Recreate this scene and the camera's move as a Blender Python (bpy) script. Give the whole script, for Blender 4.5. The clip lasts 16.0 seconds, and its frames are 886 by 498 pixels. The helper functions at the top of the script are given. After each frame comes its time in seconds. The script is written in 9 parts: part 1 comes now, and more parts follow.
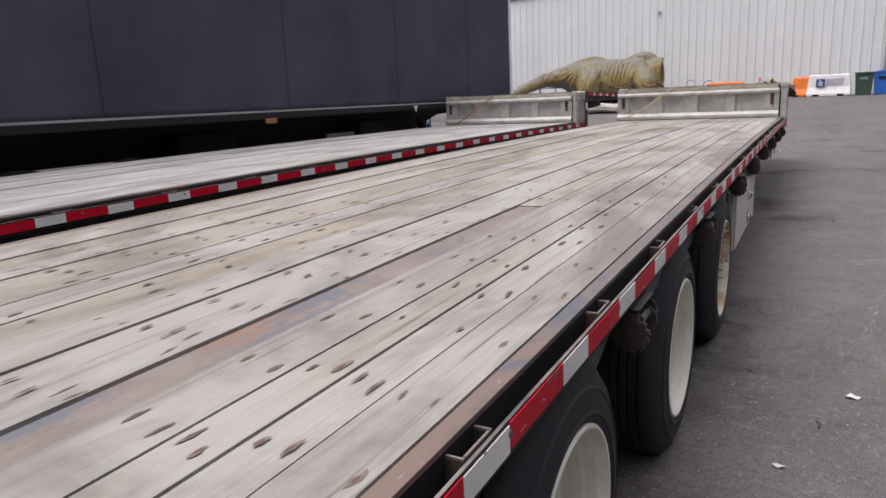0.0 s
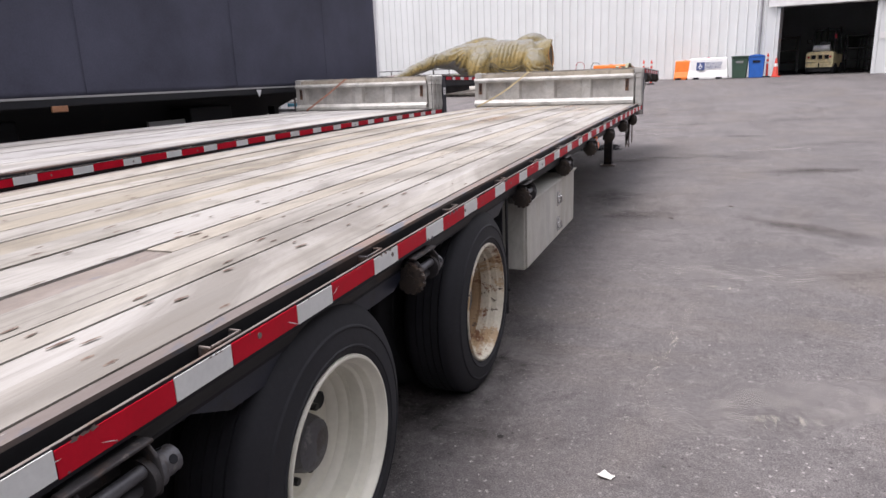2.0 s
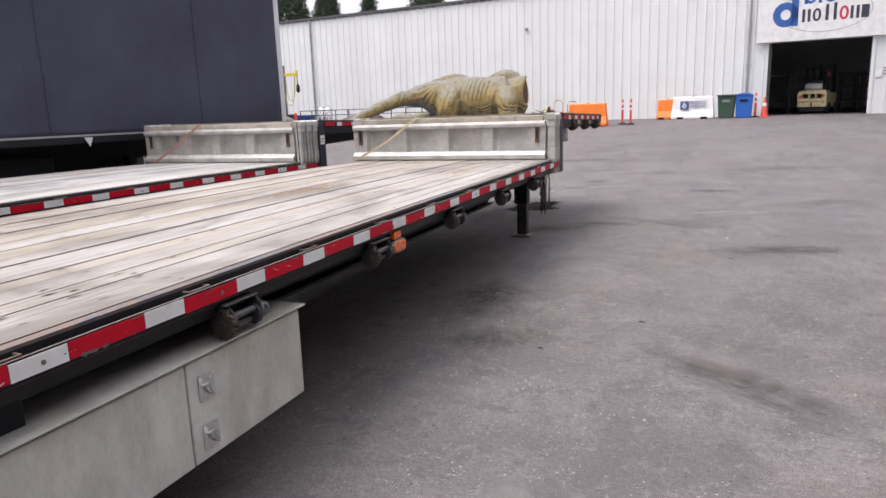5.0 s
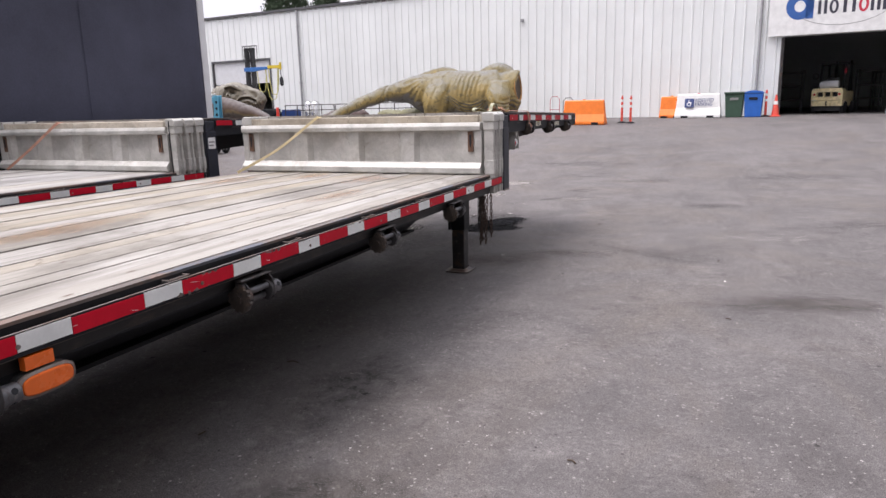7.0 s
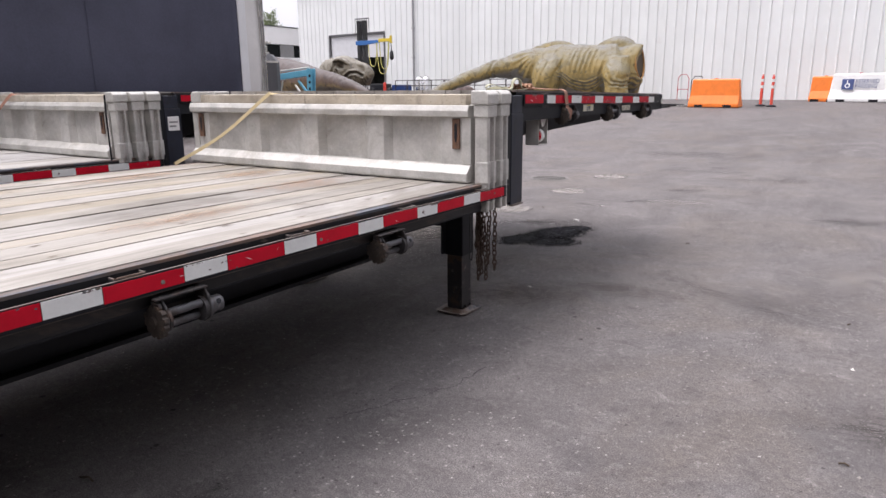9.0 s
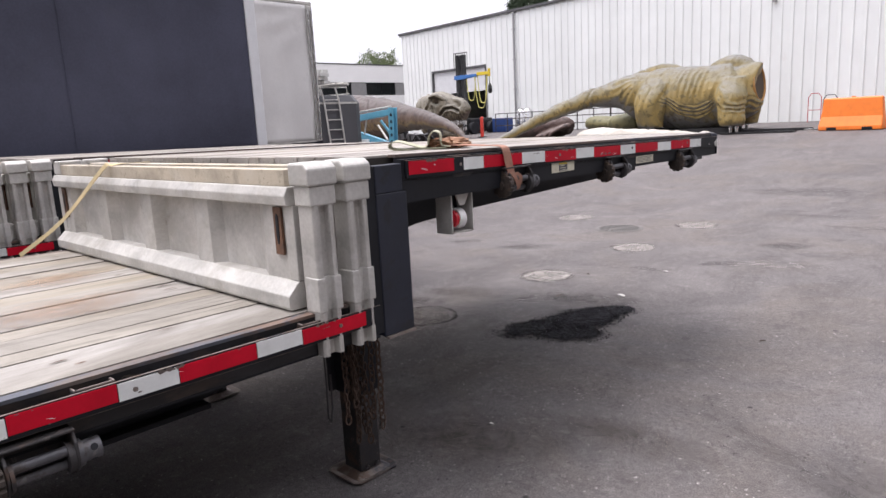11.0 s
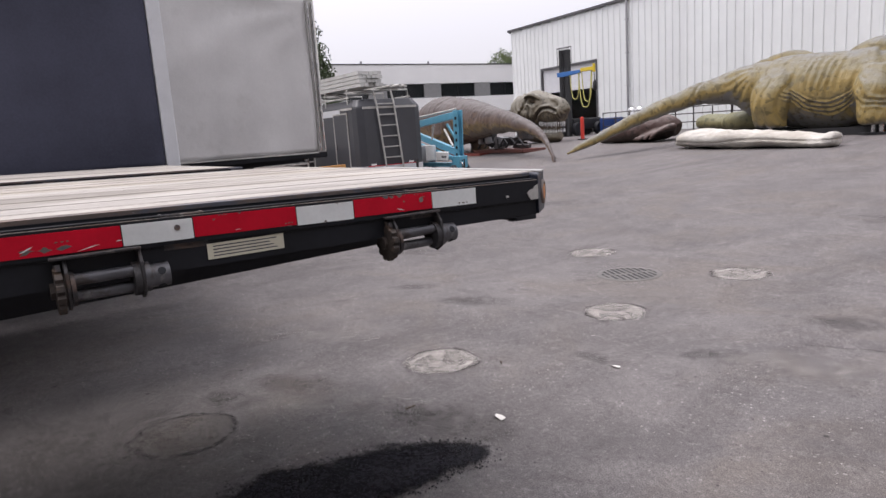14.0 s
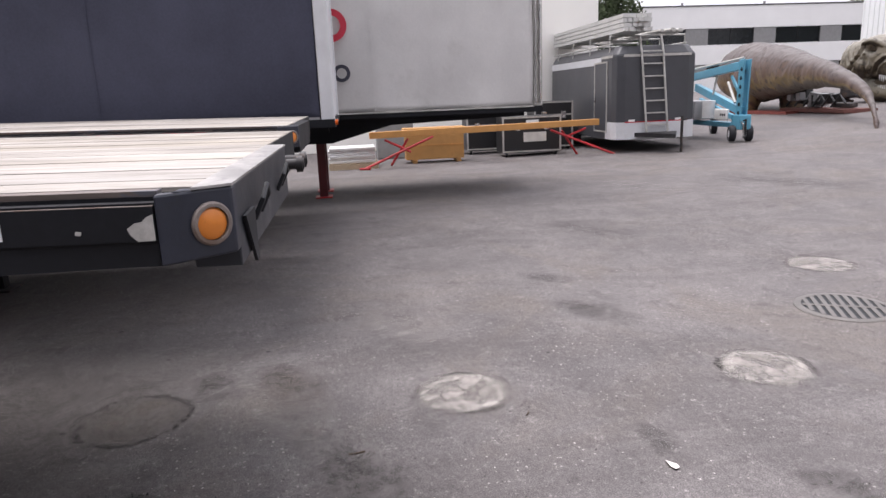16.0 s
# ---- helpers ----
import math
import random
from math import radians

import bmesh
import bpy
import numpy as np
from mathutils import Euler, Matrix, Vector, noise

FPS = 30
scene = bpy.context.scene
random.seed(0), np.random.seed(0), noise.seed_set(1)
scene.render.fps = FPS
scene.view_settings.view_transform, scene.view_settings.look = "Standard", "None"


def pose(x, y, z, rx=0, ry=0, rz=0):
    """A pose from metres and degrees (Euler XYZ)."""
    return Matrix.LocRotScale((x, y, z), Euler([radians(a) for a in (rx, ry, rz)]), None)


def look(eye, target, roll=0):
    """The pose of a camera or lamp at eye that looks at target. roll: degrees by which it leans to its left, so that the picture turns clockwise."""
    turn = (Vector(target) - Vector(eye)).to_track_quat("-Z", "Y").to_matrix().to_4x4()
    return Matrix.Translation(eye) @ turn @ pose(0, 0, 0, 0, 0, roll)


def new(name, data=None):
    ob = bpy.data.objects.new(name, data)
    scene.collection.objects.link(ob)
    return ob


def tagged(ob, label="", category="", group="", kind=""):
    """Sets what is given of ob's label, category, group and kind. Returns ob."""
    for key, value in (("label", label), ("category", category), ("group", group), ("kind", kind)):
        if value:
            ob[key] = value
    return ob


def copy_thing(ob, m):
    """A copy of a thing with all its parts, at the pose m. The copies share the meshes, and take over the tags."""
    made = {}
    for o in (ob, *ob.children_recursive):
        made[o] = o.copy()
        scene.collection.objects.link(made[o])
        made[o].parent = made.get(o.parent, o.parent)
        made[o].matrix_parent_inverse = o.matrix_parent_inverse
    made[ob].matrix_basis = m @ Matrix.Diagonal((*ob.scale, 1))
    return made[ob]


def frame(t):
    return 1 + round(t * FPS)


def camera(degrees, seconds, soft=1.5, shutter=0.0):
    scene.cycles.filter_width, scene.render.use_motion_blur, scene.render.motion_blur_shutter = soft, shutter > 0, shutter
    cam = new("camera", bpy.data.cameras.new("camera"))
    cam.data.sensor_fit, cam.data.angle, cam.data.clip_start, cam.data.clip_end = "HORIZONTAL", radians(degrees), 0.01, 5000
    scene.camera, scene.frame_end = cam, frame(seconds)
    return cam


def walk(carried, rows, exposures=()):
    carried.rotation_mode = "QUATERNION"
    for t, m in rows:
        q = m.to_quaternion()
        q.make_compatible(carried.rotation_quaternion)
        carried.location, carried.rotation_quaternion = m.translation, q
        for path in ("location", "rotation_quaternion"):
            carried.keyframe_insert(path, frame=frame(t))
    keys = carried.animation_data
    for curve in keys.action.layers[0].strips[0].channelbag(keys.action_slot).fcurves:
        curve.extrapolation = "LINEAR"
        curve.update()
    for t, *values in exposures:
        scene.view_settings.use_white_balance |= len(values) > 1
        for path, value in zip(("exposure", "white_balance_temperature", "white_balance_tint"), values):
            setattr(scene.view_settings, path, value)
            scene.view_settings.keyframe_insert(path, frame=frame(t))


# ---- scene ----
cam = camera(67.0, 16.0)
PATH = [
    (0, (0.43, -0.128, 1.493), (-0.524, 1.575, 1.06), -2.5),
    (0.5, (0.494, 0.098, 1.479), (-0.218, 1.894, 0.964), -3.6),
    (1, (0.705, 0.406, 1.471), (0.044, 2.189, 0.851), -5.4),
    (1.5, (0.868, 0.711, 1.506), (0.196, 2.5, 0.914), -2.8),
    (2, (0.964, 1.1, 1.522), (0.246, 2.899, 1.023), -2.2),
    (2.5, (1.2, 1.432, 1.533), (0.434, 3.224, 1.081), -3.2),
    (3, (1.348, 1.887, 1.553), (0.557, 3.669, 1.11), -2.9),
    (3.5, (1.449, 2.388, 1.58), (0.729, 4.212, 1.185), -2.6),
    (3.7, (1.515, 2.609, 1.573), (0.814, 4.446, 1.205), -2.9),
    (5.8, (1.754, 4.912, 1.609), (1.004, 6.719, 1.192), -1.4),
    (6, (1.795, 5.124, 1.593), (1.044, 6.93, 1.18), -1.4),
    (6.5, (1.835, 5.72, 1.599), (1.082, 7.527, 1.187), -1.6),
    (7, (1.795, 6.274, 1.594), (1.044, 8.081, 1.181), -1.4),
    (7.5, (1.828, 6.881, 1.571), (1.048, 8.679, 1.17), -1.9),
    (8, (1.816, 7.403, 1.545), (0.947, 9.156, 1.13), -1.7),
    (8.2, (1.832, 7.609, 1.547), (0.93, 9.342, 1.117), -1.2),
    (10.3, (1.944, 9.737, 1.637), (0.624, 11.173, 1.196), -1.7),
    (10.5, (1.918, 9.935, 1.649), (0.581, 11.362, 1.23), -1.8),
    (11, (1.904, 10.467, 1.662), (0.535, 11.876, 1.289), -3.0),
    (11.5, (1.862, 10.975, 1.657), (0.41, 12.303, 1.301), -2.7),
    (12, (1.826, 11.482, 1.663), (0.32, 12.747, 1.302), -3.3),
    (12.5, (1.833, 12.039, 1.677), (0.25, 13.217, 1.351), -3.0),
    (13, (1.781, 12.576, 1.667), (0.184, 13.735, 1.341), -3.4),
    (13.5, (1.839, 13.148, 1.659), (0.242, 14.308, 1.336), -3.6),
    (14, (1.782, 13.65, 1.658), (0.143, 14.741, 1.308), -3.9),
    (14.5, (1.735, 14.191, 1.655), (0.049, 15.207, 1.302), -4.2),
    (15, (1.647, 14.713, 1.655), (-0.166, 15.461, 1.265), -4.3),
    (15.5, (1.5, 15.21, 1.664), (-0.379, 15.765, 1.264), -4.4),
    (16, (1.34, 15.651, 1.65), (-0.593, 15.897, 1.2), -2.3),
]
walk(cam, [(t, look(eye, target, roll)) for t, eye, target, roll in PATH], [(0, -0.66, 6500, 17), (0.5, -0.53, 6500, 17), (1, -0.45, 6500, 17), (1.5, -0.29, 6500, 17), (2, -0.14, 6500, 17), (3, -0.14, 6500, 17), (6.5, -0.15, 6500, 17), (8, -0.17, 6500, 17), (10.5, -0.04, 6500, 17), (12, -0.11, 6500, 17), (12.5, -0.09, 6500, 17), (13.5, -0.36, 6500, 17), (15, -0.37, 6500, 17), (15.5, -0.23, 6500, 17), (16, -0.06, 6500, 17)])

# ---- world and light ----
world = bpy.data.worlds.new("overcast_sky")
scene.world = world
world.use_nodes = True
wn, wl = world.node_tree.nodes, world.node_tree.links
wn.clear()
sky = wn.new("ShaderNodeTexSky")
sky.sky_type, sky.sun_disc = "NISHITA", False
sky.sun_elevation, sky.sun_rotation = radians(70), radians(232)
grey = wn.new("ShaderNodeMix")
grey.data_type = "RGBA"
grey.inputs["Factor"].default_value = 0.9
wtc = wn.new("ShaderNodeTexCoord")
wsep = wn.new("ShaderNodeSeparateXYZ")
wl.new(wtc.outputs["Generated"], wsep.inputs[0])
wgrad = wn.new("ShaderNodeMapRange")  # overcast sky: brighter towards the zenith
wgrad.inputs["To Min"].default_value, wgrad.inputs["To Max"].default_value = 0.80, 2.90
wl.new(wsep.outputs["Z"], wgrad.inputs["Value"])
wcol = wn.new("ShaderNodeVectorMath")
wcol.operation = "SCALE"
wcol.inputs[0].default_value = (10.3, 10.4, 10.9)
wside = wn.new("ShaderNodeMath")  # thinner cloud, and so more light, on the sun's side
wside.operation = "MULTIPLY_ADD"
wside.inputs[1].default_value, wside.inputs[2].default_value = -0.25, 1.0
wl.new(wsep.outputs["X"], wside.inputs[0])
wboth = wn.new("ShaderNodeMath")
wboth.operation = "MULTIPLY"
wl.new(wgrad.outputs[0], wboth.inputs[0])
wl.new(wside.outputs[0], wboth.inputs[1])
wl.new(wboth.outputs[0], wcol.inputs["Scale"])
wl.new(wcol.outputs[0], grey.inputs["B"])
wbg = wn.new("ShaderNodeBackground")
wbg.inputs["Strength"].default_value = 0.093
wout = wn.new("ShaderNodeOutputWorld")
wl.new(sky.outputs[0], grey.inputs["A"])
wl.new(grey.outputs["Result"], wbg.inputs["Color"])
wl.new(wbg.outputs[0], wout.inputs["Surface"])
sun_data = bpy.data.lights.new("sun", "SUN")
sun_data.energy, sun_data.angle, sun_data.color = 3.8, radians(40), (1.0, 0.97, 0.93)
sun = new("sun", sun_data)
sun.matrix_world = look((-9, -7, 32), (0, 0, 0))


# ---- materials ----
def mat(name, base, rough=0.6, metal=0.0, var=0.25, scale=3.0, fine=60.0, bump=0.15, dirt=None, dirt_amount=0.0,
        dirt_scale=1.2, stretch=(1, 1, 1), rand=0.0, spec=0.5, coat=0.0):
    """Base colour varied at two scales, stains of a second colour, uneven gloss and fine relief."""
    m = bpy.data.materials.new(name)
    m.use_nodes = True
    n, l = m.node_tree.nodes, m.node_tree.links
    b = n["Principled BSDF"]
    tc = n.new("ShaderNodeTexCoord")
    mp = n.new("ShaderNodeMapping")
    mp.inputs["Scale"].default_value = stretch
    l.new(tc.outputs["Object"], mp.inputs["Vector"])

    def noi(s, detail=6, rough_=0.6):
        t = n.new("ShaderNodeTexNoise")
        t.inputs["Scale"].default_value, t.inputs["Detail"].default_value = s, detail
        t.inputs["Roughness"].default_value = rough_
        l.new(mp.outputs[0], t.inputs["Vector"])
        return t
    big, small = noi(scale), noi(fine, 4)
    mix = n.new("ShaderNodeMath")
    mix.operation = "MULTIPLY_ADD"
    mix.inputs[1].default_value = 0.35
    l.new(small.outputs["Fac"], mix.inputs[0])
    l.new(big.outputs["Fac"], mix.inputs[2])
    ramp = n.new("ShaderNodeMapRange")
    ramp.inputs["From Min"].default_value, ramp.inputs["From Max"].default_value = 0.42, 0.95
    ramp.inputs["To Min"].default_value, ramp.inputs["To Max"].default_value = 1 - var, 1 + var
    l.new(mix.outputs[0], ramp.inputs["Value"])
    val = ramp.outputs["Result"]
    if rand:
        oi = n.new("ShaderNodeObjectInfo")
        mr = n.new("ShaderNodeMapRange")
        mr.inputs["To Min"].default_value, mr.inputs["To Max"].default_value = 1 - rand, 1 + rand
        l.new(oi.outputs["Random"], mr.inputs["Value"])
        mu = n.new("ShaderNodeMath")
        mu.operation = "MULTIPLY"
        l.new(val, mu.inputs[0])
        l.new(mr.outputs[0], mu.inputs[1])
        val = mu.outputs[0]
    col = n.new("ShaderNodeVectorMath")
    col.operation = "SCALE"
    col.inputs[0].default_value = base
    l.new(val, col.inputs["Scale"])
    out = col.outputs["Vector"]
    if dirt:
        dn = noi(dirt_scale, 8, 0.7)
        dr = n.new("ShaderNodeMapRange")
        dr.inputs["From Min"].default_value = 0.72 - 0.4 * dirt_amount
        dr.inputs["From Max"].default_value = 0.85 - 0.3 * dirt_amount
        l.new(dn.outputs["Fac"], dr.inputs["Value"])
        dm = n.new("ShaderNodeMix")
        dm.data_type = "RGBA"
        dm.inputs["B"].default_value = (*dirt, 1)
        l.new(dr.outputs[0], dm.inputs["Factor"])
        l.new(out, dm.inputs["A"])
        out = dm.outputs["Result"]
    l.new(out, b.inputs["Base Color"])
    rr = n.new("ShaderNodeMapRange")
    rr.inputs["To Min"].default_value, rr.inputs["To Max"].default_value = max(rough - 0.15, 0.03), min(rough + 0.15, 1)
    l.new(big.outputs["Fac"], rr.inputs["Value"])
    l.new(rr.outputs[0], b.inputs["Roughness"])
    b.inputs["Metallic"].default_value = metal
    b.inputs["Specular IOR Level"].default_value = spec
    b.inputs["Coat Weight"].default_value = coat
    if bump:
        bp = n.new("ShaderNodeBump")
        bp.inputs["Strength"].default_value, bp.inputs["Distance"].default_value = bump, 0.01
        l.new(mix.outputs[0], bp.inputs["Height"])
        l.new(bp.outputs[0], b.inputs["Normal"])
    return m


def wood_mat(name, base, dark, stain, grain=1.0, rand=0.14):
    """Weathered boards that run along y: long grain, patches of wear, a tint of its own for each board."""
    m = bpy.data.materials.new(name)
    m.use_nodes = True
    n, l = m.node_tree.nodes, m.node_tree.links
    b = n["Principled BSDF"]
    tc, oi = n.new("ShaderNodeTexCoord"), n.new("ShaderNodeObjectInfo")
    off = n.new("ShaderNodeVectorMath")
    off.operation = "MULTIPLY_ADD"
    off.inputs[1].default_value = (37, 91, 13)
    comb = n.new("ShaderNodeCombineXYZ")
    for i in range(3):
        l.new(oi.outputs["Random"], comb.inputs[i])
    l.new(comb.outputs[0], off.inputs[0])
    l.new(tc.outputs["Object"], off.inputs[2])

    def noi(sx, sy, sz, s, detail=8, dist=0.0):
        mp = n.new("ShaderNodeMapping")
        mp.inputs["Scale"].default_value = (sx, sy, sz)
        l.new(off.outputs[0], mp.inputs["Vector"])
        t = n.new("ShaderNodeTexNoise")
        t.inputs["Scale"].default_value, t.inputs["Detail"].default_value = s, detail
        t.inputs["Distortion"].default_value = dist
        l.new(mp.outputs[0], t.inputs["Vector"])
        return t.outputs["Fac"]
    fibre, wear = noi(90, 1.4, 90, 1.5, 8, 0.5), noi(2.5, 0.7, 2.5, 1.3, 6, 0.5)
    blot = noi(5, 1.3, 5, 1.1, 6, 1.0)

    def rng(x, a, c, lo=0.0, hi=1.0):
        r = n.new("ShaderNodeMapRange")
        for k, v in (("From Min", a), ("From Max", c), ("To Min", lo), ("To Max", hi)):
            r.inputs[k].default_value = v
        l.new(x, r.inputs["Value"])
        return r.outputs[0]

    def mixc(f, a, c):
        x = n.new("ShaderNodeMix")
        x.data_type = "RGBA"
        l.new(f, x.inputs["Factor"])
        for s, v in (("A", a), ("B", c)):
            if isinstance(v, tuple):
                x.inputs[s].default_value = (*v, 1)
            else:
                l.new(v, x.inputs[s])
        return x.outputs["Result"]
    turn = n.new("ShaderNodeMath")  # a second chance number for each board
    turn.operation = "MULTIPLY"
    turn.inputs[1].default_value = 7.31
    l.new(oi.outputs["Random"], turn.inputs[0])
    part_ = n.new("ShaderNodeMath")
    part_.operation = "FRACT"
    l.new(turn.outputs[0], part_.inputs[0])
    tone = mixc(rng(part_.outputs[0], 0.35, 0.95, 0, 0.85), base, tuple(v * k for v, k in zip(base, (1.0, 0.96, 0.86))))
    c = mixc(rng(fibre, 0.42, 0.74, 0, 0.30), tone, dark)
    c = mixc(rng(noi(16, 0.33, 16, 1.5, 6, 0.4), 0.54, 0.72, 0, 0.6), c, tuple(0.85 * v for v in dark))
    c = mixc(rng(noi(46, 0.8, 46, 1.3, 4, 0.3), 0.63, 0.70, 0, 0.65), c, tuple(0.5 * v for v in dark))
    c = mixc(rng(wear, 0.5, 0.72, 0, 0.75), c, stain)
    c = mixc(rng(blot, 0.56, 0.78, 0, 0.55), c, tuple(0.45 * v for v in dark))
    mpw = n.new("ShaderNodeMapping")
    mpw.inputs["Scale"].default_value = (1.0, 0.45, 1.0)
    l.new(tc.outputs["Object"], mpw.inputs["Vector"])
    broad = n.new("ShaderNodeTexNoise")
    for k, v in (("Scale", 1.4), ("Detail", 7), ("Roughness", 0.65), ("Distortion", 0.7)):
        broad.inputs[k].default_value = v
    l.new(mpw.outputs[0], broad.inputs["Vector"])
    c = mixc(rng(broad.outputs["Fac"], 0.45, 0.62, 0, 0.75), c, tuple(0.72 * v for v in dark))
    sc = n.new("ShaderNodeVectorMath")
    sc.operation = "SCALE"
    l.new(c, sc.inputs[0])
    l.new(rng(oi.outputs["Random"], 0, 1, 1 - rand, 1 + rand), sc.inputs["Scale"])
    l.new(sc.outputs[0], b.inputs["Base Color"])
    b.inputs["Roughness"].default_value = 0.78
    b.inputs["Specular IOR Level"].default_value = 0.3
    bp = n.new("ShaderNodeBump")
    bp.inputs["Strength"].default_value, bp.inputs["Distance"].default_value = 0.36 * grain, 0.004
    l.new(fibre, bp.inputs["Height"])
    l.new(bp.outputs[0], b.inputs["Normal"])
    return m


def worn_mat(name, base, patches, rough=0.6, metal=0.15, bump=0.25, stretch=(1, 1, 1)):
    """Paint and metal worn in layers: each patch is (colour, scale, threshold, softness, share)."""
    m = mat(name, base, rough, metal, 0.3, 6, 70, bump, stretch=stretch)
    n, l = m.node_tree.nodes, m.node_tree.links
    b = n["Principled BSDF"]
    out = b.inputs["Base Color"].links[0].from_socket
    tc = n.new("ShaderNodeTexCoord")
    for k, (colour, scale, at, soft, share) in enumerate(patches):
        mp = n.new("ShaderNodeMapping")
        mp.inputs["Scale"].default_value = stretch
        mp.inputs["Location"].default_value = (3.1 * k, 7.7 * k, 1.3 * k)
        l.new(tc.outputs["Object"], mp.inputs["Vector"])
        t = n.new("ShaderNodeTexNoise")
        for key, v in (("Scale", scale), ("Detail", 9), ("Roughness", 0.72), ("Distortion", 0.4)):
            t.inputs[key].default_value = v
        l.new(mp.outputs[0], t.inputs["Vector"])
        r = n.new("ShaderNodeMapRange")
        for key, v in (("From Min", at), ("From Max", at + soft), ("To Max", share)):
            r.inputs[key].default_value = v
        l.new(t.outputs["Fac"], r.inputs["Value"])
        x = n.new("ShaderNodeMix")
        x.data_type = "RGBA"
        x.inputs["B"].default_value = (*colour, 1)
        l.new(r.outputs[0], x.inputs["Factor"])
        l.new(out, x.inputs["A"])
        out = x.outputs["Result"]
    l.new(out, b.inputs["Base Color"])
    return m


def asphalt_mat():
    m = bpy.data.materials.new("worn_asphalt")
    m.use_nodes = True
    n, l = m.node_tree.nodes, m.node_tree.links
    b = n["Principled BSDF"]
    tc = n.new("ShaderNodeTexCoord")

    def noi(s, detail=6, rough_=0.6, dist=0.0, sc=(1, 1, 1)):
        mp = n.new("ShaderNodeMapping")
        mp.inputs["Scale"].default_value = sc
        l.new(tc.outputs["Object"], mp.inputs["Vector"])
        t = n.new("ShaderNodeTexNoise")
        for k, v in (("Scale", s), ("Detail", detail), ("Roughness", rough_), ("Distortion", dist)):
            t.inputs[k].default_value = v
        l.new(mp.outputs[0], t.inputs["Vector"])
        return t.outputs["Fac"]

    def rng(x, a, c, lo=0.0, hi=1.0):
        r = n.new("ShaderNodeMapRange")
        for k, v in (("From Min", a), ("From Max", c), ("To Min", lo), ("To Max", hi)):
            r.inputs[k].default_value = v
        l.new(x, r.inputs["Value"])
        return r.outputs[0]

    def mul(a, c):
        x = n.new("ShaderNodeMath")
        x.operation = "MULTIPLY"
        l.new(a, x.inputs[0])
        l.new(c, x.inputs[1])
        return x.outputs[0]

    def mixc(f, a, c):
        x = n.new("ShaderNodeMix")
        x.data_type = "RGBA"
        l.new(f, x.inputs["Factor"])
        for s, v in (("A", a), ("B", c)):
            if isinstance(v, tuple):
                x.inputs[s].default_value = (*v, 1)
            else:
                l.new(v, x.inputs[s])
        return x.outputs["Result"]
    def voro(scale, reach, share):
        """Small separate specks: those of a share of the cells alone."""
        v = n.new("ShaderNodeTexVoronoi")
        v.inputs["Scale"].default_value = scale
        l.new(tc.outputs["Object"], v.inputs["Vector"])
        sp = n.new("ShaderNodeSeparateColor")
        l.new(v.outputs["Color"], sp.inputs[0])
        return mul(rng(v.outputs["Distance"], reach, reach * 0.6), rng(sp.outputs["Red"], 1 - share, 1.001 - share))
    broad, mid, grit = noi(0.22, 5, 0.6, 0.6), noi(1.1, 7, 0.62, 0.8), noi(150, 3, 0.75)
    coarse = noi(34, 5, 0.75)
    scuff = noi(0.7, 8, 0.74, 1.6, (1, 0.35, 1))
    pale = noi(0.45, 9, 0.76, 1.2)
    c = mixc(rng(broad, 0.35, 0.65), (0.086, 0.079, 0.077), (0.124, 0.115, 0.111))
    c = mixc(rng(mid, 0.40, 0.62, 0, 0.75), c, (0.160, 0.149, 0.143))
    c = mixc(rng(noi(0.5, 6, 0.7, 1.0), 0.48, 0.64, 0, 0.6), c, (0.135, 0.117, 0.100))
    c = mixc(rng(scuff, 0.50, 0.66, 0, 0.50), c, (0.066, 0.058, 0.055))
    c = mixc(rng(pale, 0.56, 0.72, 0, 0.5), c, (0.208, 0.193, 0.183))
    drag = noi(2.2, 8, 0.8, 2.2, (0.35, 1, 1))
    c = mixc(rng(drag, 0.56, 0.70, 0, 0.38), c, (0.055, 0.049, 0.047))
    c = mixc(rng(noi(3.6, 8, 0.78, 0.4), 0.53, 0.68, 0, 0.6), c, (0.058, 0.052, 0.050))
    c = mixc(rng(noi(9.0, 8, 0.8, 0.4), 0.54, 0.66, 0, 0.50), c, (0.225, 0.21, 0.20))
    c = mixc(rng(noi(14.0, 8, 0.85, 0.6), 0.55, 0.66, 0, 0.28), c, (0.050, 0.045, 0.043))
    dusty = rng(noi(0.9, 6, 0.7, 0.5), 0.42, 0.58, 0.2, 1)
    c = mixc(mul(mul(voro(30, 0.26, 0.10), dusty), rng(noi(80, 4, 0.8), 0.44, 0.54)), c, (0.34, 0.32, 0.30))
    c = mixc(mul(mul(voro(21, 0.15, 0.16), dusty), rng(noi(60, 4, 0.8), 0.44, 0.52)), c, (0.46, 0.44, 0.41))
    c = mixc(mul(mul(voro(13, 0.13, 0.2), dusty), rng(noi(45, 4, 0.8), 0.46, 0.54)), c, (0.42, 0.40, 0.37))
    c = mixc(mul(voro(42, 0.34, 0.10), dusty), c, (0.27, 0.255, 0.24))
    c = mixc(mul(voro(33, 0.30, 0.07), rng(noi(70, 4, 0.8), 0.42, 0.52)), c, (0.040, 0.036, 0.034))
    c = mixc(voro(4.3, 0.08, 0.2), c, (0.035, 0.032, 0.030))
    g0 = n.new("ShaderNodeVectorMath")
    g0.operation = "SCALE"
    l.new(c, g0.inputs[0])
    l.new(rng(coarse, 0.36, 0.64, 0.70, 1.05), g0.inputs["Scale"])
    g = n.new("ShaderNodeVectorMath")
    g.operation = "SCALE"
    l.new(g0.outputs[0], g.inputs[0])
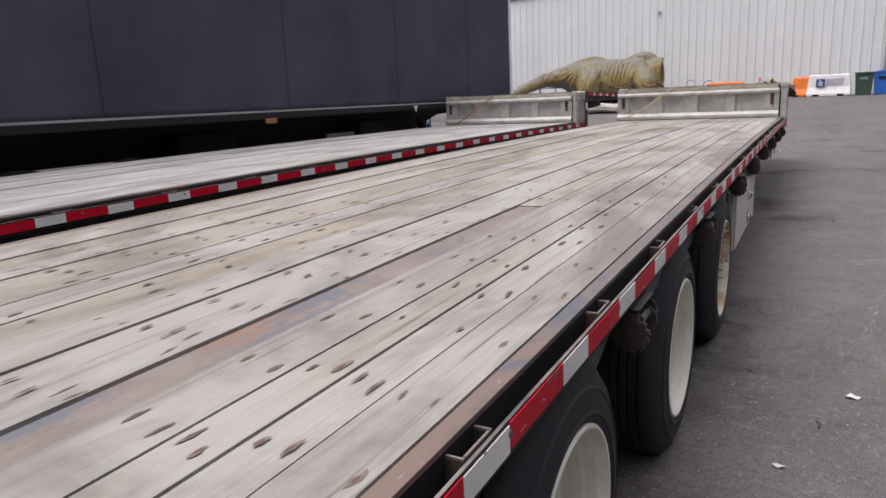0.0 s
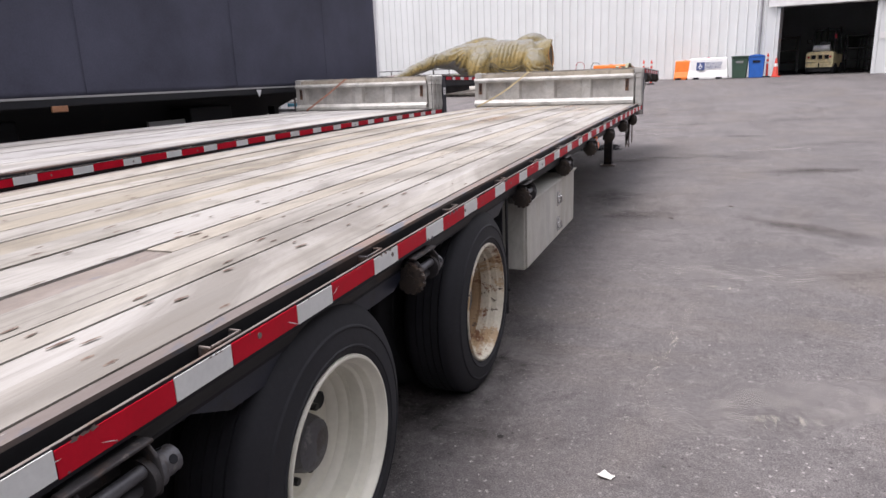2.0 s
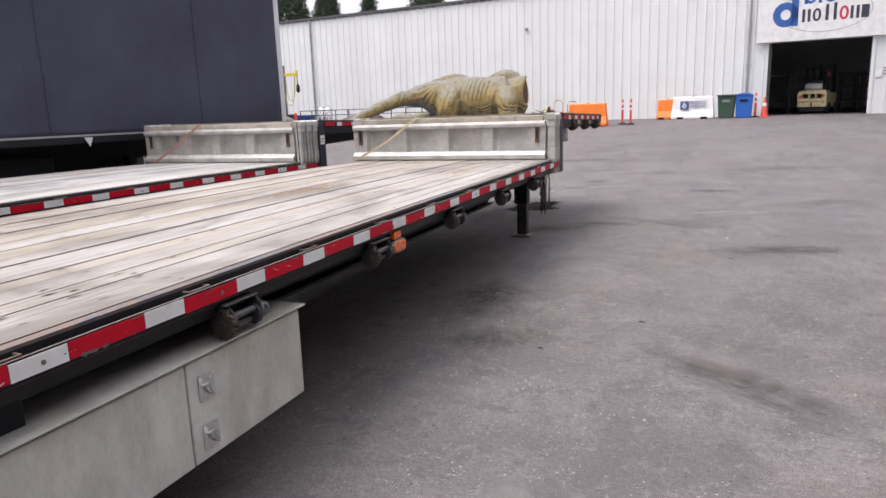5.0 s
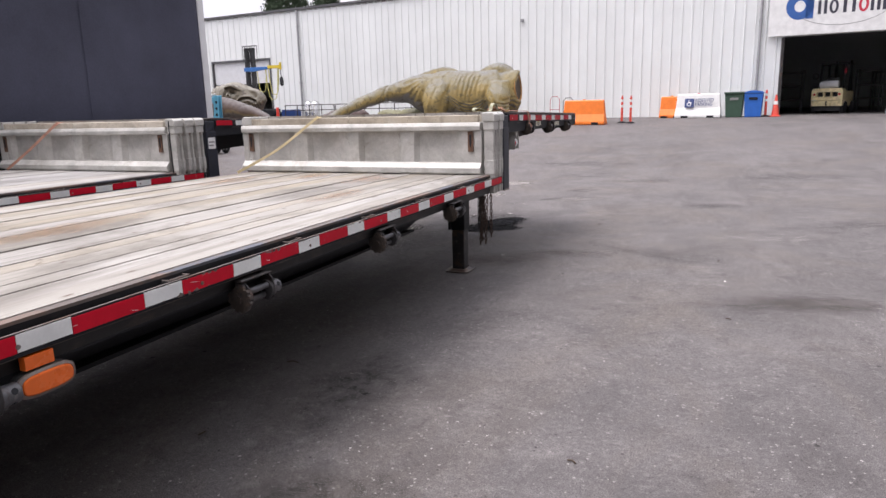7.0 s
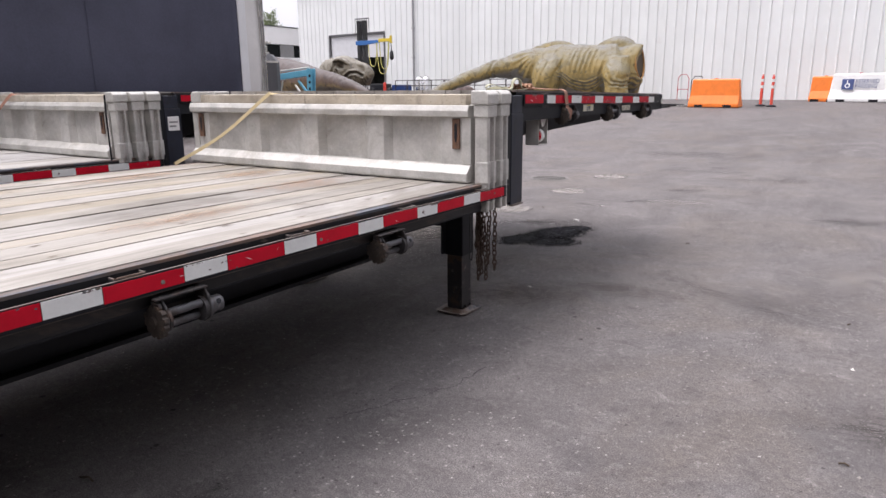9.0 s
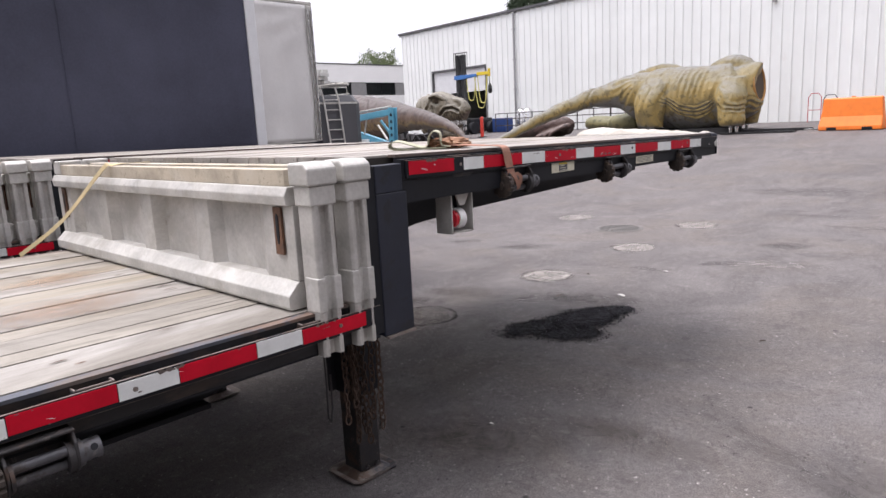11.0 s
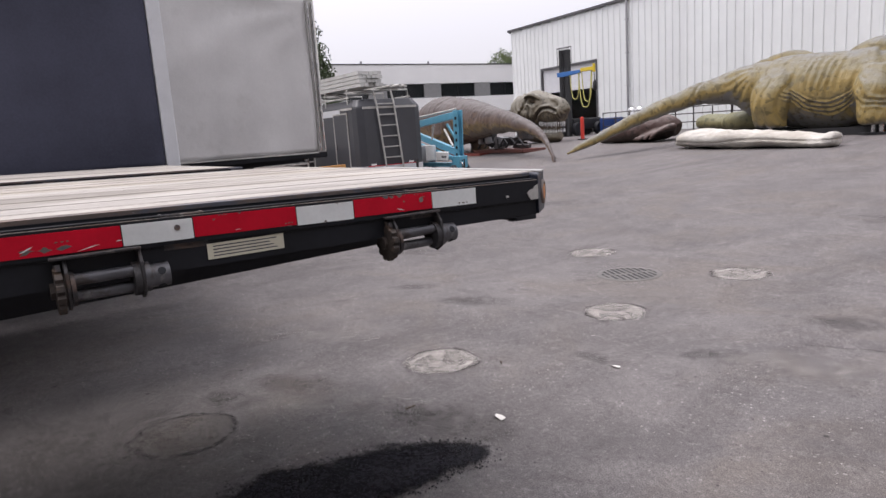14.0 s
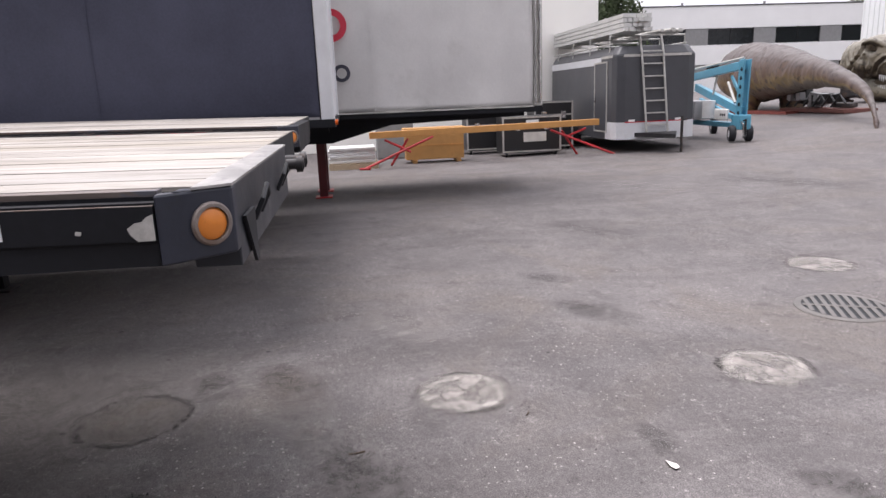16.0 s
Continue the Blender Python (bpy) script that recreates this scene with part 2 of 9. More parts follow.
    l.new(rng(grit, 0.36, 0.64, 0.55, 1.70), g.inputs["Scale"])
    hue = n.new("ShaderNodeVectorMath")
    hue.operation = "MULTIPLY"
    hue.inputs[1].default_value = (0.995, 0.988, 1.022)
    l.new(g.outputs[0], hue.inputs[0])
    l.new(hue.outputs[0], b.inputs["Base Color"])
    l.new(rng(mid, 0.3, 0.7, 0.72, 0.92), b.inputs["Roughness"])
    b.inputs["Specular IOR Level"].default_value = 0.35
    bp = n.new("ShaderNodeBump")
    bp.inputs["Strength"].default_value, bp.inputs["Distance"].default_value = 0.7, 0.006
    hs = n.new("ShaderNodeMath")
    hs.operation = "MULTIPLY_ADD"
    hs.inputs[1].default_value = 2.0
    l.new(mid, hs.inputs[0])
    l.new(grit, hs.inputs[2])
    l.new(hs.outputs[0], bp.inputs["Height"])
    l.new(bp.outputs[0], b.inputs["Normal"])
    return m


ASPHALT = asphalt_mat()
WOOD = wood_mat("weathered_deck_wood", (0.328, 0.314, 0.294), (0.182, 0.163, 0.140), (0.358, 0.347, 0.331), 1.4, 0.08)
WOOD_TAN = wood_mat("tan_weathered_deck_wood", (0.318, 0.293, 0.256), (0.185, 0.162, 0.130), (0.345, 0.326, 0.296), 1.4, 0.08)
WOOD_PALE = wood_mat("bleached_deck_wood", (0.38, 0.371, 0.362), (0.265, 0.252, 0.240), (0.425, 0.420, 0.413), 1.0, 0.08)
WOOD_TOP = wood_mat("grey_worn_deck_wood", (0.36, 0.338, 0.312), (0.235, 0.213, 0.19), (0.41, 0.392, 0.37), 1.2, 0.12)
DIRT = mat("dark_dirt_in_the_joints", (0.035, 0.03, 0.026), 0.95, 0, 0.4, 8, 60, 0.3)
BLACK = mat("black_chassis_paint", (0.0085, 0.0095, 0.013), 0.6, 0, 0.4, 4, 50, 0.15, (0.03, 0.025, 0.022), 0.2, spec=0.3)
NAVY = worn_mat("dark_blue_chassis_paint", (0.010, 0.0135, 0.026), [((0.016, 0.019, 0.031), 2.5, 0.50, 0.12, 0.7), ((0.16, 0.15, 0.145), 26.0, 0.68, 0.03, 0.8), ((0.007, 0.008, 0.010), 5.0, 0.56, 0.06, 0.7)], 0.48, 0, 0.12)
SCUFFED = worn_mat("scuffed_grey_blue_paint", (0.018, 0.0205, 0.028), [((0.075, 0.076, 0.082), 4.0, 0.55, 0.10, 0.8), ((0.30, 0.29, 0.285), 12.0, 0.62, 0.05, 0.8), ((0.10, 0.066, 0.05), 9.0, 0.62, 0.05, 0.6)], 0.5, 0.1, 0.2)
RUST_STEEL = worn_mat("rusty_worn_steel", (0.033, 0.031, 0.033), [((0.085, 0.053, 0.038), 6.0, 0.52, 0.08, 0.8), ((0.14, 0.122, 0.112), 18.0, 0.58, 0.06, 0.7), ((0.02, 0.018, 0.018), 9.0, 0.58, 0.06, 0.8)], 0.62, 0.2, 0.35)
RAIL_TOP = worn_mat("dark_worn_rail_steel", (0.130, 0.106, 0.095), [((0.185, 0.125, 0.098), 4.2, 0.50, 0.06, 0.85), ((0.082, 0.093, 0.118), 5.0, 0.53, 0.05, 0.85), ((0.040, 0.036, 0.034), 5.0, 0.60, 0.06, 0.7), ((0.33, 0.30, 0.28), 22.0, 0.64, 0.03, 0.8)], 0.55, 0.15, 0.3, (1, 0.35, 1))
FLANGE = worn_mat("worn_flange_steel", (0.19, 0.16, 0.145), [((0.13, 0.085, 0.062), 5.0, 0.50, 0.08, 0.85), ((0.055, 0.06, 0.075), 4.0, 0.56, 0.06, 0.8), ((0.36, 0.34, 0.32), 14.0, 0.60, 0.05, 0.7)], 0.55, 0.2, 0.25)
STRIP = worn_mat("rust_and_blue_worn_strip", (0.190, 0.158, 0.136), [((0.225, 0.138, 0.100), 3.4, 0.54, 0.06, 0.75), ((0.115, 0.122, 0.145), 4.0, 0.52, 0.05, 0.85), ((0.26, 0.225, 0.20), 7.0, 0.54, 0.12, 0.5), ((0.09, 0.07, 0.06), 9.0, 0.60, 0.06, 0.6)], 0.6, 0.1, 0.3, (1, 0.5, 1))
RED_TAPE = mat("red_reflective_tape", (0.50, 0.006, 0.022), 0.5, 0, 0.15, 8, 90, 0.05, (0.10, 0.02, 0.02), 0.12, 14, spec=0.15)
WHITE_TAPE = mat("white_reflective_tape", (0.70, 0.72, 0.71), 0.35, 0, 0.12, 8, 90, 0.05, (0.12, 0.11, 0.10), 0.16, 16)
RUBBER = mat("tyre_rubber", (0.0205, 0.0212, 0.0255), 0.7, 0, 0.3, 5, 70, 0.12, (0.034, 0.033, 0.034), 0.25, 6, spec=0.3)
WHITE_RIM = mat("cream_wheel_paint", (0.68, 0.665, 0.58), 0.4, 0, 0.12, 6, 50, 0.05, (0.33, 0.27, 0.19), 0.12, 7)
RUST_RIM = worn_mat("rust_stained_wheel_paint", (0.60, 0.56, 0.46), [((0.38, 0.24, 0.11), 5.0, 0.50, 0.09, 0.85), ((0.16, 0.060, 0.020), 6.0, 0.545, 0.05, 0.95), ((0.06, 0.035, 0.022), 26.0, 0.59, 0.03, 0.9)], 0.5, 0.0, 0.2)
RUST_DISC = worn_mat("rusted_wheel_disc", (0.30, 0.20, 0.11), [((0.55, 0.50, 0.40), 5.0, 0.55, 0.06, 0.8), ((0.13, 0.05, 0.02), 7.0, 0.50, 0.06, 0.9), ((0.05, 0.032, 0.024), 16.0, 0.58, 0.04, 0.8)], 0.65, 0.0, 0.3)
HUB = mat("grimy_hub", (0.04, 0.04, 0.042), 0.6, 0.3, 0.4, 8, 60, 0.2)
ALU = worn_mat("dull_aluminium", (0.475, 0.462, 0.437), [((0.35, 0.332, 0.300), 2.4, 0.49, 0.14, 0.75), ((0.56, 0.552, 0.535), 4.0, 0.54, 0.10, 0.6), ((0.24, 0.22, 0.19), 7.0, 0.60, 0.08, 0.6), ((0.18, 0.15, 0.12), 30.0, 0.67, 0.04, 0.6)], 0.5, 0.2, 0.05)
ALU_RAIL = worn_mat("scuffed_aluminium_rail", (0.48, 0.47, 0.445), [((0.38, 0.36, 0.325), 5.0, 0.52, 0.12, 0.7), ((0.56, 0.555, 0.54), 9.0, 0.55, 0.08, 0.6), ((0.16, 0.14, 0.12), 26.0, 0.66, 0.04, 0.7)], 0.5, 0.2, 0.05)
BOX_PAINT = worn_mat("off_white_toolbox_paint", (0.50, 0.495, 0.455), [((0.37, 0.345, 0.27), 1.6, 0.48, 0.16, 0.7), ((0.30, 0.22, 0.12), 3.4, 0.60, 0.08, 0.6), ((0.60, 0.60, 0.57), 2.4, 0.56, 0.10, 0.6), ((0.10, 0.06, 0.04), 20.0, 0.70, 0.04, 0.8)], 0.4, 0, 0.08, (1, 1, 0.45))
CURTAIN = mat("navy_black_vinyl_curtain", (0.062, 0.065, 0.093), 0.75, 0, 0.3, 0.8, 40, 0.12, (0.072, 0.075, 0.097), 0.3, 0.7, spec=0.12)
GREY_CURTAIN = mat("grey_vinyl_curtain", (0.58, 0.57, 0.56), 0.5, 0, 0.10, 1.3, 30, 0.6, (0.47, 0.46, 0.445), 0.4, 0.9)
WHITE_PAINT = mat("white_post_paint", (0.62, 0.63, 0.65), 0.4, 0, 0.1, 3, 60, 0.05, (0.35, 0.34, 0.33), 0.15, 4)
WALL_METAL = mat("white_ribbed_cladding", (0.735, 0.755, 0.75), 0.5, 0, 0.05, 0.6, 30, 0.03, (0.62, 0.60, 0.57), 0.15, 0.5, rand=0.02)
TRIM_DARK = mat("dark_roof_trim", (0.09, 0.09, 0.095), 0.5, 0.2, 0.2)
PIPE_GREY = mat("grey_downpipe_metal", (0.30, 0.30, 0.31), 0.5, 0.2, 0.15)
DRUM_STEEL = worn_mat("bare_drum_steel", (0.095, 0.095, 0.104), [((0.055, 0.045, 0.040), 9.0, 0.50, 0.08, 0.85), ((0.18, 0.175, 0.175), 16.0, 0.58, 0.06, 0.7)], 0.45, 0.35, 0.25)
GRIME = worn_mat("brown_greasy_grime", (0.036, 0.027, 0.022), [((0.105, 0.068, 0.045), 20.0, 0.55, 0.06, 0.8), ((0.018, 0.015, 0.014), 16.0, 0.55, 0.05, 0.9)], 0.7, 0.1, 0.5)
SHELF_DIRT = worn_mat("dusty_brown_ledge", (0.075, 0.060, 0.050), [((0.14, 0.115, 0.095), 6.0, 0.50, 0.10, 0.7), ((0.03, 0.026, 0.024), 9.0, 0.56, 0.06, 0.8)], 0.85, 0, 0.4)
RAIL_SIDE = worn_mat("rusty_black_rail_paint", (0.009, 0.009, 0.0105), [((0.048, 0.032, 0.025), 4.0, 0.55, 0.08, 0.7), ((0.024, 0.025, 0.030), 3.0, 0.55, 0.08, 0.6), ((0.13, 0.10, 0.08), 16.0, 0.65, 0.04, 0.7)], 0.55, 0.1, 0.2, (1, 0.4, 1))
DARK_ROOM = mat("dim_warehouse_lining", (0.10, 0.095, 0.09), 0.8, 0, 0.3)
CONCRETE = mat("pale_concrete", (0.28, 0.265, 0.245), 0.85, 0, 0.28, 4, 50, 0.5, (0.17, 0.16, 0.15), 0.4, 5)


# ---- mesh helpers ----
def box(bm, x0, x1, y0, y1, z0, z1, m=None):
    v = [bm.verts.new((x, y, z)) for z in (z0, z1) for y in (y0, y1) for x in (x0, x1)]
    if m is not None:
        for p in v:
            p.co = m @ p.co
    for f in ((0, 2, 3, 1), (4, 5, 7, 6), (0, 1, 5, 4), (2, 6, 7, 3), (0, 4, 6, 2), (1, 3, 7, 5)):
        bm.faces.new([v[i] for i in f])
    return v


def segbox(bm, x0, x1, y0, y1, z0, z1, n):
    """A box cut into n lengths along y."""
    rings = []
    for i in range(n + 1):
        y = y0 + (y1 - y0) * i / n
        rings.append([bm.verts.new((x, y, z)) for x, z in ((x0, z0), (x1, z0), (x1, z1), (x0, z1))])
    for a, c in zip(rings, rings[1:]):
        for i in range(4):
            j = (i + 1) % 4
            bm.faces.new((a[i], c[i], c[j], a[j]))
    bm.faces.new(rings[0])
    bm.faces.new(rings[-1][::-1])


def tube(bm, pts, r, n=8, caps=True):
    """A round bar through the points; r is one radius or one for each point."""
    pts = [Vector(p) for p in pts]
    rad = r if isinstance(r, (list, tuple)) else [r] * len(pts)
    rings, side = [], None
    for i, p in enumerate(pts):
        d = (pts[min(i + 1, len(pts) - 1)] - pts[max(i - 1, 0)]).normalized()
        if side is None:
            side = d.orthogonal().normalized()
        side = (side - d * side.dot(d)).normalized()
        up = d.cross(side)
        rings.append([bm.verts.new(p + (side * math.cos(a) + up * math.sin(a)) * rad[i])
                      for a in (2 * math.pi * k / n for k in range(n))])
    for a, c in zip(rings, rings[1:]):
        for k in range(n):
            bm.faces.new((a[k], a[(k + 1) % n], c[(k + 1) % n], c[k]))
    if caps:
        bm.faces.new(rings[0][::-1])
        bm.faces.new(rings[-1])


def lathe(bm, profile, n=40, m=None, closed=False):
    """Turns (x, r) pairs about the x axis."""
    rings = []
    for x, r in profile:
        rings.append([bm.verts.new((x, r * math.cos(2 * math.pi * k / n), r * math.sin(2 * math.pi * k / n))) for k in range(n)])
        if m is not None:
            for v in rings[-1]:
                v.co = m @ v.co
    pairs = list(zip(rings, rings[1:])) + ([(rings[-1], rings[0])] if closed else [])
    for a, c in pairs:
        for k in range(n):
            bm.faces.new((a[k], c[k], c[(k + 1) % n], a[(k + 1) % n]))
    if not closed:
        bm.faces.new(rings[0])
        bm.faces.new(rings[-1][::-1])


def prism(bm, outline, axis, a0, a1, m=None):
    """A flat outline pushed through along an axis: 'x' takes (y, z), 'y' takes (x, z), 'z' takes (x, y)."""
    put = {"x": lambda p, a: (a, p[0], p[1]), "y": lambda p, a: (p[0], a, p[1]), "z": lambda p, a: (p[0], p[1], a)}[axis]
    lo, hi = ([bm.verts.new(put(p, a)) for p in outline] for a in (a0, a1))
    if m is not None:
        for v in lo + hi:
            v.co = m @ v.co
    bm.faces.new(lo[::-1])
    bm.faces.new(hi)
    for i in range(len(lo)):
        j = (i + 1) % len(lo)
        bm.faces.new((lo[i], lo[j], hi[j], hi[i]))


def mesh_of(name, bm, material, smooth=False):
    bmesh.ops.recalc_face_normals(bm, faces=bm.faces)
    me = bpy.data.meshes.new(name)
    bm.to_mesh(me)
    bm.free()
    for x in material if isinstance(material, (list, tuple)) else [material]:
        me.materials.append(x)
    if smooth:
        me.shade_smooth()
        me.set_sharp_from_angle(angle=radians(38))
    return me


def part(name, bm, material, parent=None, label="", bevel=0.0, smooth=False, warp=None):
    """Links a bmesh as one mesh object under a thing or a part."""
    if warp:
        for v in bm.verts:
            v.co.z += warp(v.co.y)
    ob = new(name, mesh_of(name, bm, material, smooth))
    if bevel:
        mod = ob.modifiers.new("bevel", "BEVEL")
        mod.width, mod.segments, mod.limit_method = bevel, 2, "ANGLE"
    if parent:
        ob.parent = parent
    return tagged(ob, label=label)


def thing(name, m, label, category, group="", kind=""):
    ob = new(name)
    ob.matrix_basis = m
    return tagged(ob, label, category, group, kind)


# ---- ground ----
def ground_z(y):
    s = min(max((y - 19) / 21, 0), 1)
    return 0.95 * s * s * (3 - 2 * s)


def build_ground():
    bm = bmesh.new()
    xs = [-900, -300, -120, -60, -40, -30, -20, -12, -6, 0, 6, 12, 20, 40, 120, 300, 900]
    ys = [-900, -300, -100, -40, -15, 0, 8, 14, 17] + [19 + 1.4 * i for i in range(16)] + [45, 60, 120, 300, 900]
    grid = [[bm.verts.new((x, y, ground_z(y))) for x in xs] for y in ys]
    for a, c in zip(grid, grid[1:]):
        for i in range(len(xs) - 1):
            bm.faces.new((a[i], a[i + 1], c[i + 1], c[i]))
    g = part("ground", bm, ASPHALT, smooth=True)
    tagged(g, "worn grey asphalt yard with stains, dust and scuffs", "ground", kind="structure")


build_ground()


def sky_blockers():
    """Plain unseen walls, added behind and beside the walk to cut low sky light."""
    for nm, a, c, e, f, h in (("wall_east", 19.0, 19.4, 10.9, 34.5, 14.0), ("wall_near_east", 12.0, 12.4, -13.0, 10.4, 13.0), ("wall_link", 12.0, 19.4, 10.45, 10.85, 13.0), ("wall_south", -30.0, 12.4, -13.45, -13.05, 9.0)):
        bm = bmesh.new()
        box(bm, a, c, e, f, -0.1, h)
        tagged(part(nm, bm, BLOCKER), "unseen plain dark wall added to cut low sky light", "wall", kind="structure")


BLOCKER = mat("dark_sky_blocker", (0.11, 0.105, 0.10), 0.85, 0, 0.15, 0.6, 20, 0.2, (0.08, 0.076, 0.07), 0.3, 0.8)
sky_blockers()


# ---- flatbed trailers ----
def low_warp(y):
    return 0.014 - 0.0011 * (y - 8) ** 2


def high_warp(y):
    return -0.020 * (max(y, 12.2) - 12.5)


LOW_WHITE_ENDS = (-0.53, -0.07, 0.39, 0.85, 1.31, 1.77, 2.22, 2.66, 3.10, 3.53, 3.96, 4.42, 4.88, 5.34, 5.80, 6.26, 6.72, 7.18,
                  7.64, 8.10, 8.56, 9.02, 9.47, 9.93, 10.38, 10.82, 11.27, 11.71)
HIGH_WHITES = ((12.58, 12.71), (12.987, 13.17), (13.444, 13.618), (13.90, 14.07), (14.351, 14.53), (14.807, 14.983))
REAR, STEP, NOSE, WIDE = -0.95, 12.2, 15.372, 2.6
LOW, HIGH = 1.015, 1.542


def wheel(parent, y, rim_mat, rim_label, right=True):
    """A pair of tyres on deep-dished rims; the outer face looks to +x."""
    root = new("wheel")
    root.parent = parent
    root.location = (-0.012, y, 0.436) if right else (-WIDE + 0.012, y, 0.436)
    if not right:
        root.rotation_euler = (0, 0, math.pi)
    for i, off in enumerate((0.0, -0.33)):
        bm = bmesh.new()
        R, w = 0.452, 0.27
        prof = [(-0.002 + off, 0.291), (0.008 + off, 0.304), (0.009 + off, 0.312), (0.0125 + off, 0.315), (0.0125 + off, 0.320), (0.009 + off, 0.323), (0.007 + off, 0.345), (0.003 + off, 0.372), (0.006 + off, 0.375), (0.005 + off, 0.379), (-0.001 + off, 0.383), (-0.012 + off, 0.418), (-0.030 + off, 0.440)]
        groove = []
        x0, x1 = -0.048, -w + 0.048
        for k in range(5):
            xa = x0 + (x1 - x0) * k / 5
            xb = x0 + (x1 - x0) * (k + 0.78) / 5
            xc = x0 + (x1 - x0) * (k + 1) / 5
            groove += [(xa + off, R), (xb + off, R), (xb - 0.002 + off, R - 0.013), (xc + 0.002 + off, R - 0.013)]
        prof += groove[:-2] + [(-w + 0.030 + off, 0.440), (-w + 0.012 + off, 0.414), (-w - 0.006 + off, 0.345), (-w - 0.008 + off, 0.312), (-w + off, 0.291)]
        lathe(bm, prof, 72, closed=True)
        for v in bm.verts:  # the load flattens the tyre where it stands
            v.co.z = max(v.co.z, -0.433)
        part("tyre", bm, RUBBER, root, "black tyre with ribbed tread" if i == 0 else "", smooth=True)
    bm = bmesh.new()
    lathe(bm, [(0.004, 0.2925), (0.010, 0.288), (0.010, 0.281), (0.002, 0.275), (-0.014, 0.271), (-0.022, 0.262), (-0.052, 0.258), (-0.060, 0.249), (-0.104, 0.245),
               (-0.104, 0.262), (-0.02, 0.282), (0.0, 0.2925)], 56, closed=True)
    part("rim", bm, rim_mat, root, rim_label, smooth=True)
    bm = bmesh.new()
    lathe(bm, [(-0.1045, 0.245), (-0.118, 0.244), (-0.128, 0.233), (-0.150, 0.228), (-0.160, 0.206), (-0.178, 0.196), (-0.182, 0.150), (-0.172, 0.142), (-0.172, 0.10), (-0.21, 0.10), (-0.20, 0.22), (-0.16, 0.255),
               (-0.1045, 0.262)], 56, closed=True)
    part("rim_disc", bm, RUST_DISC if rim_mat is RUST_RIM else rim_mat, root, "brown rusted wheel disc" if rim_mat is RUST_RIM else "", smooth=True)
    bm = bmesh.new()
    lathe(bm, [(-0.23, 0.098), (-0.17, 0.096), (-0.12, 0.088), (-0.100, 0.080), (-0.092, 0.055), (-0.092, 0.0001)], 28)
    part("hub", bm, DRUM_STEEL, root, "dull grey greasy hub cap", smooth=True)
    for k in range(10):
        a = 2 * math.pi * k / 10
        bm = bmesh.new()
        tube(bm, [(-0.175, 0.122 * math.cos(a), 0.122 * math.sin(a)), (-0.145, 0.122 * math.cos(a), 0.122 * math.sin(a))], 0.013, 6)
        part("wheel_nut", bm, HUB, root)
    for k in range(5):
        a = 2 * math.pi * (k + 0.3) / 5
        bm = bmesh.new()
        c = Vector((-0.180, 0.170 * math.cos(a), 0.170 * math.sin(a)))
        tube(bm, [c - Vector((0.004, 0, 0)), c + Vector((0.006, 0, 0))], 0.030, 16)
        part("hand_hole", bm, BLACK, root)
    return root


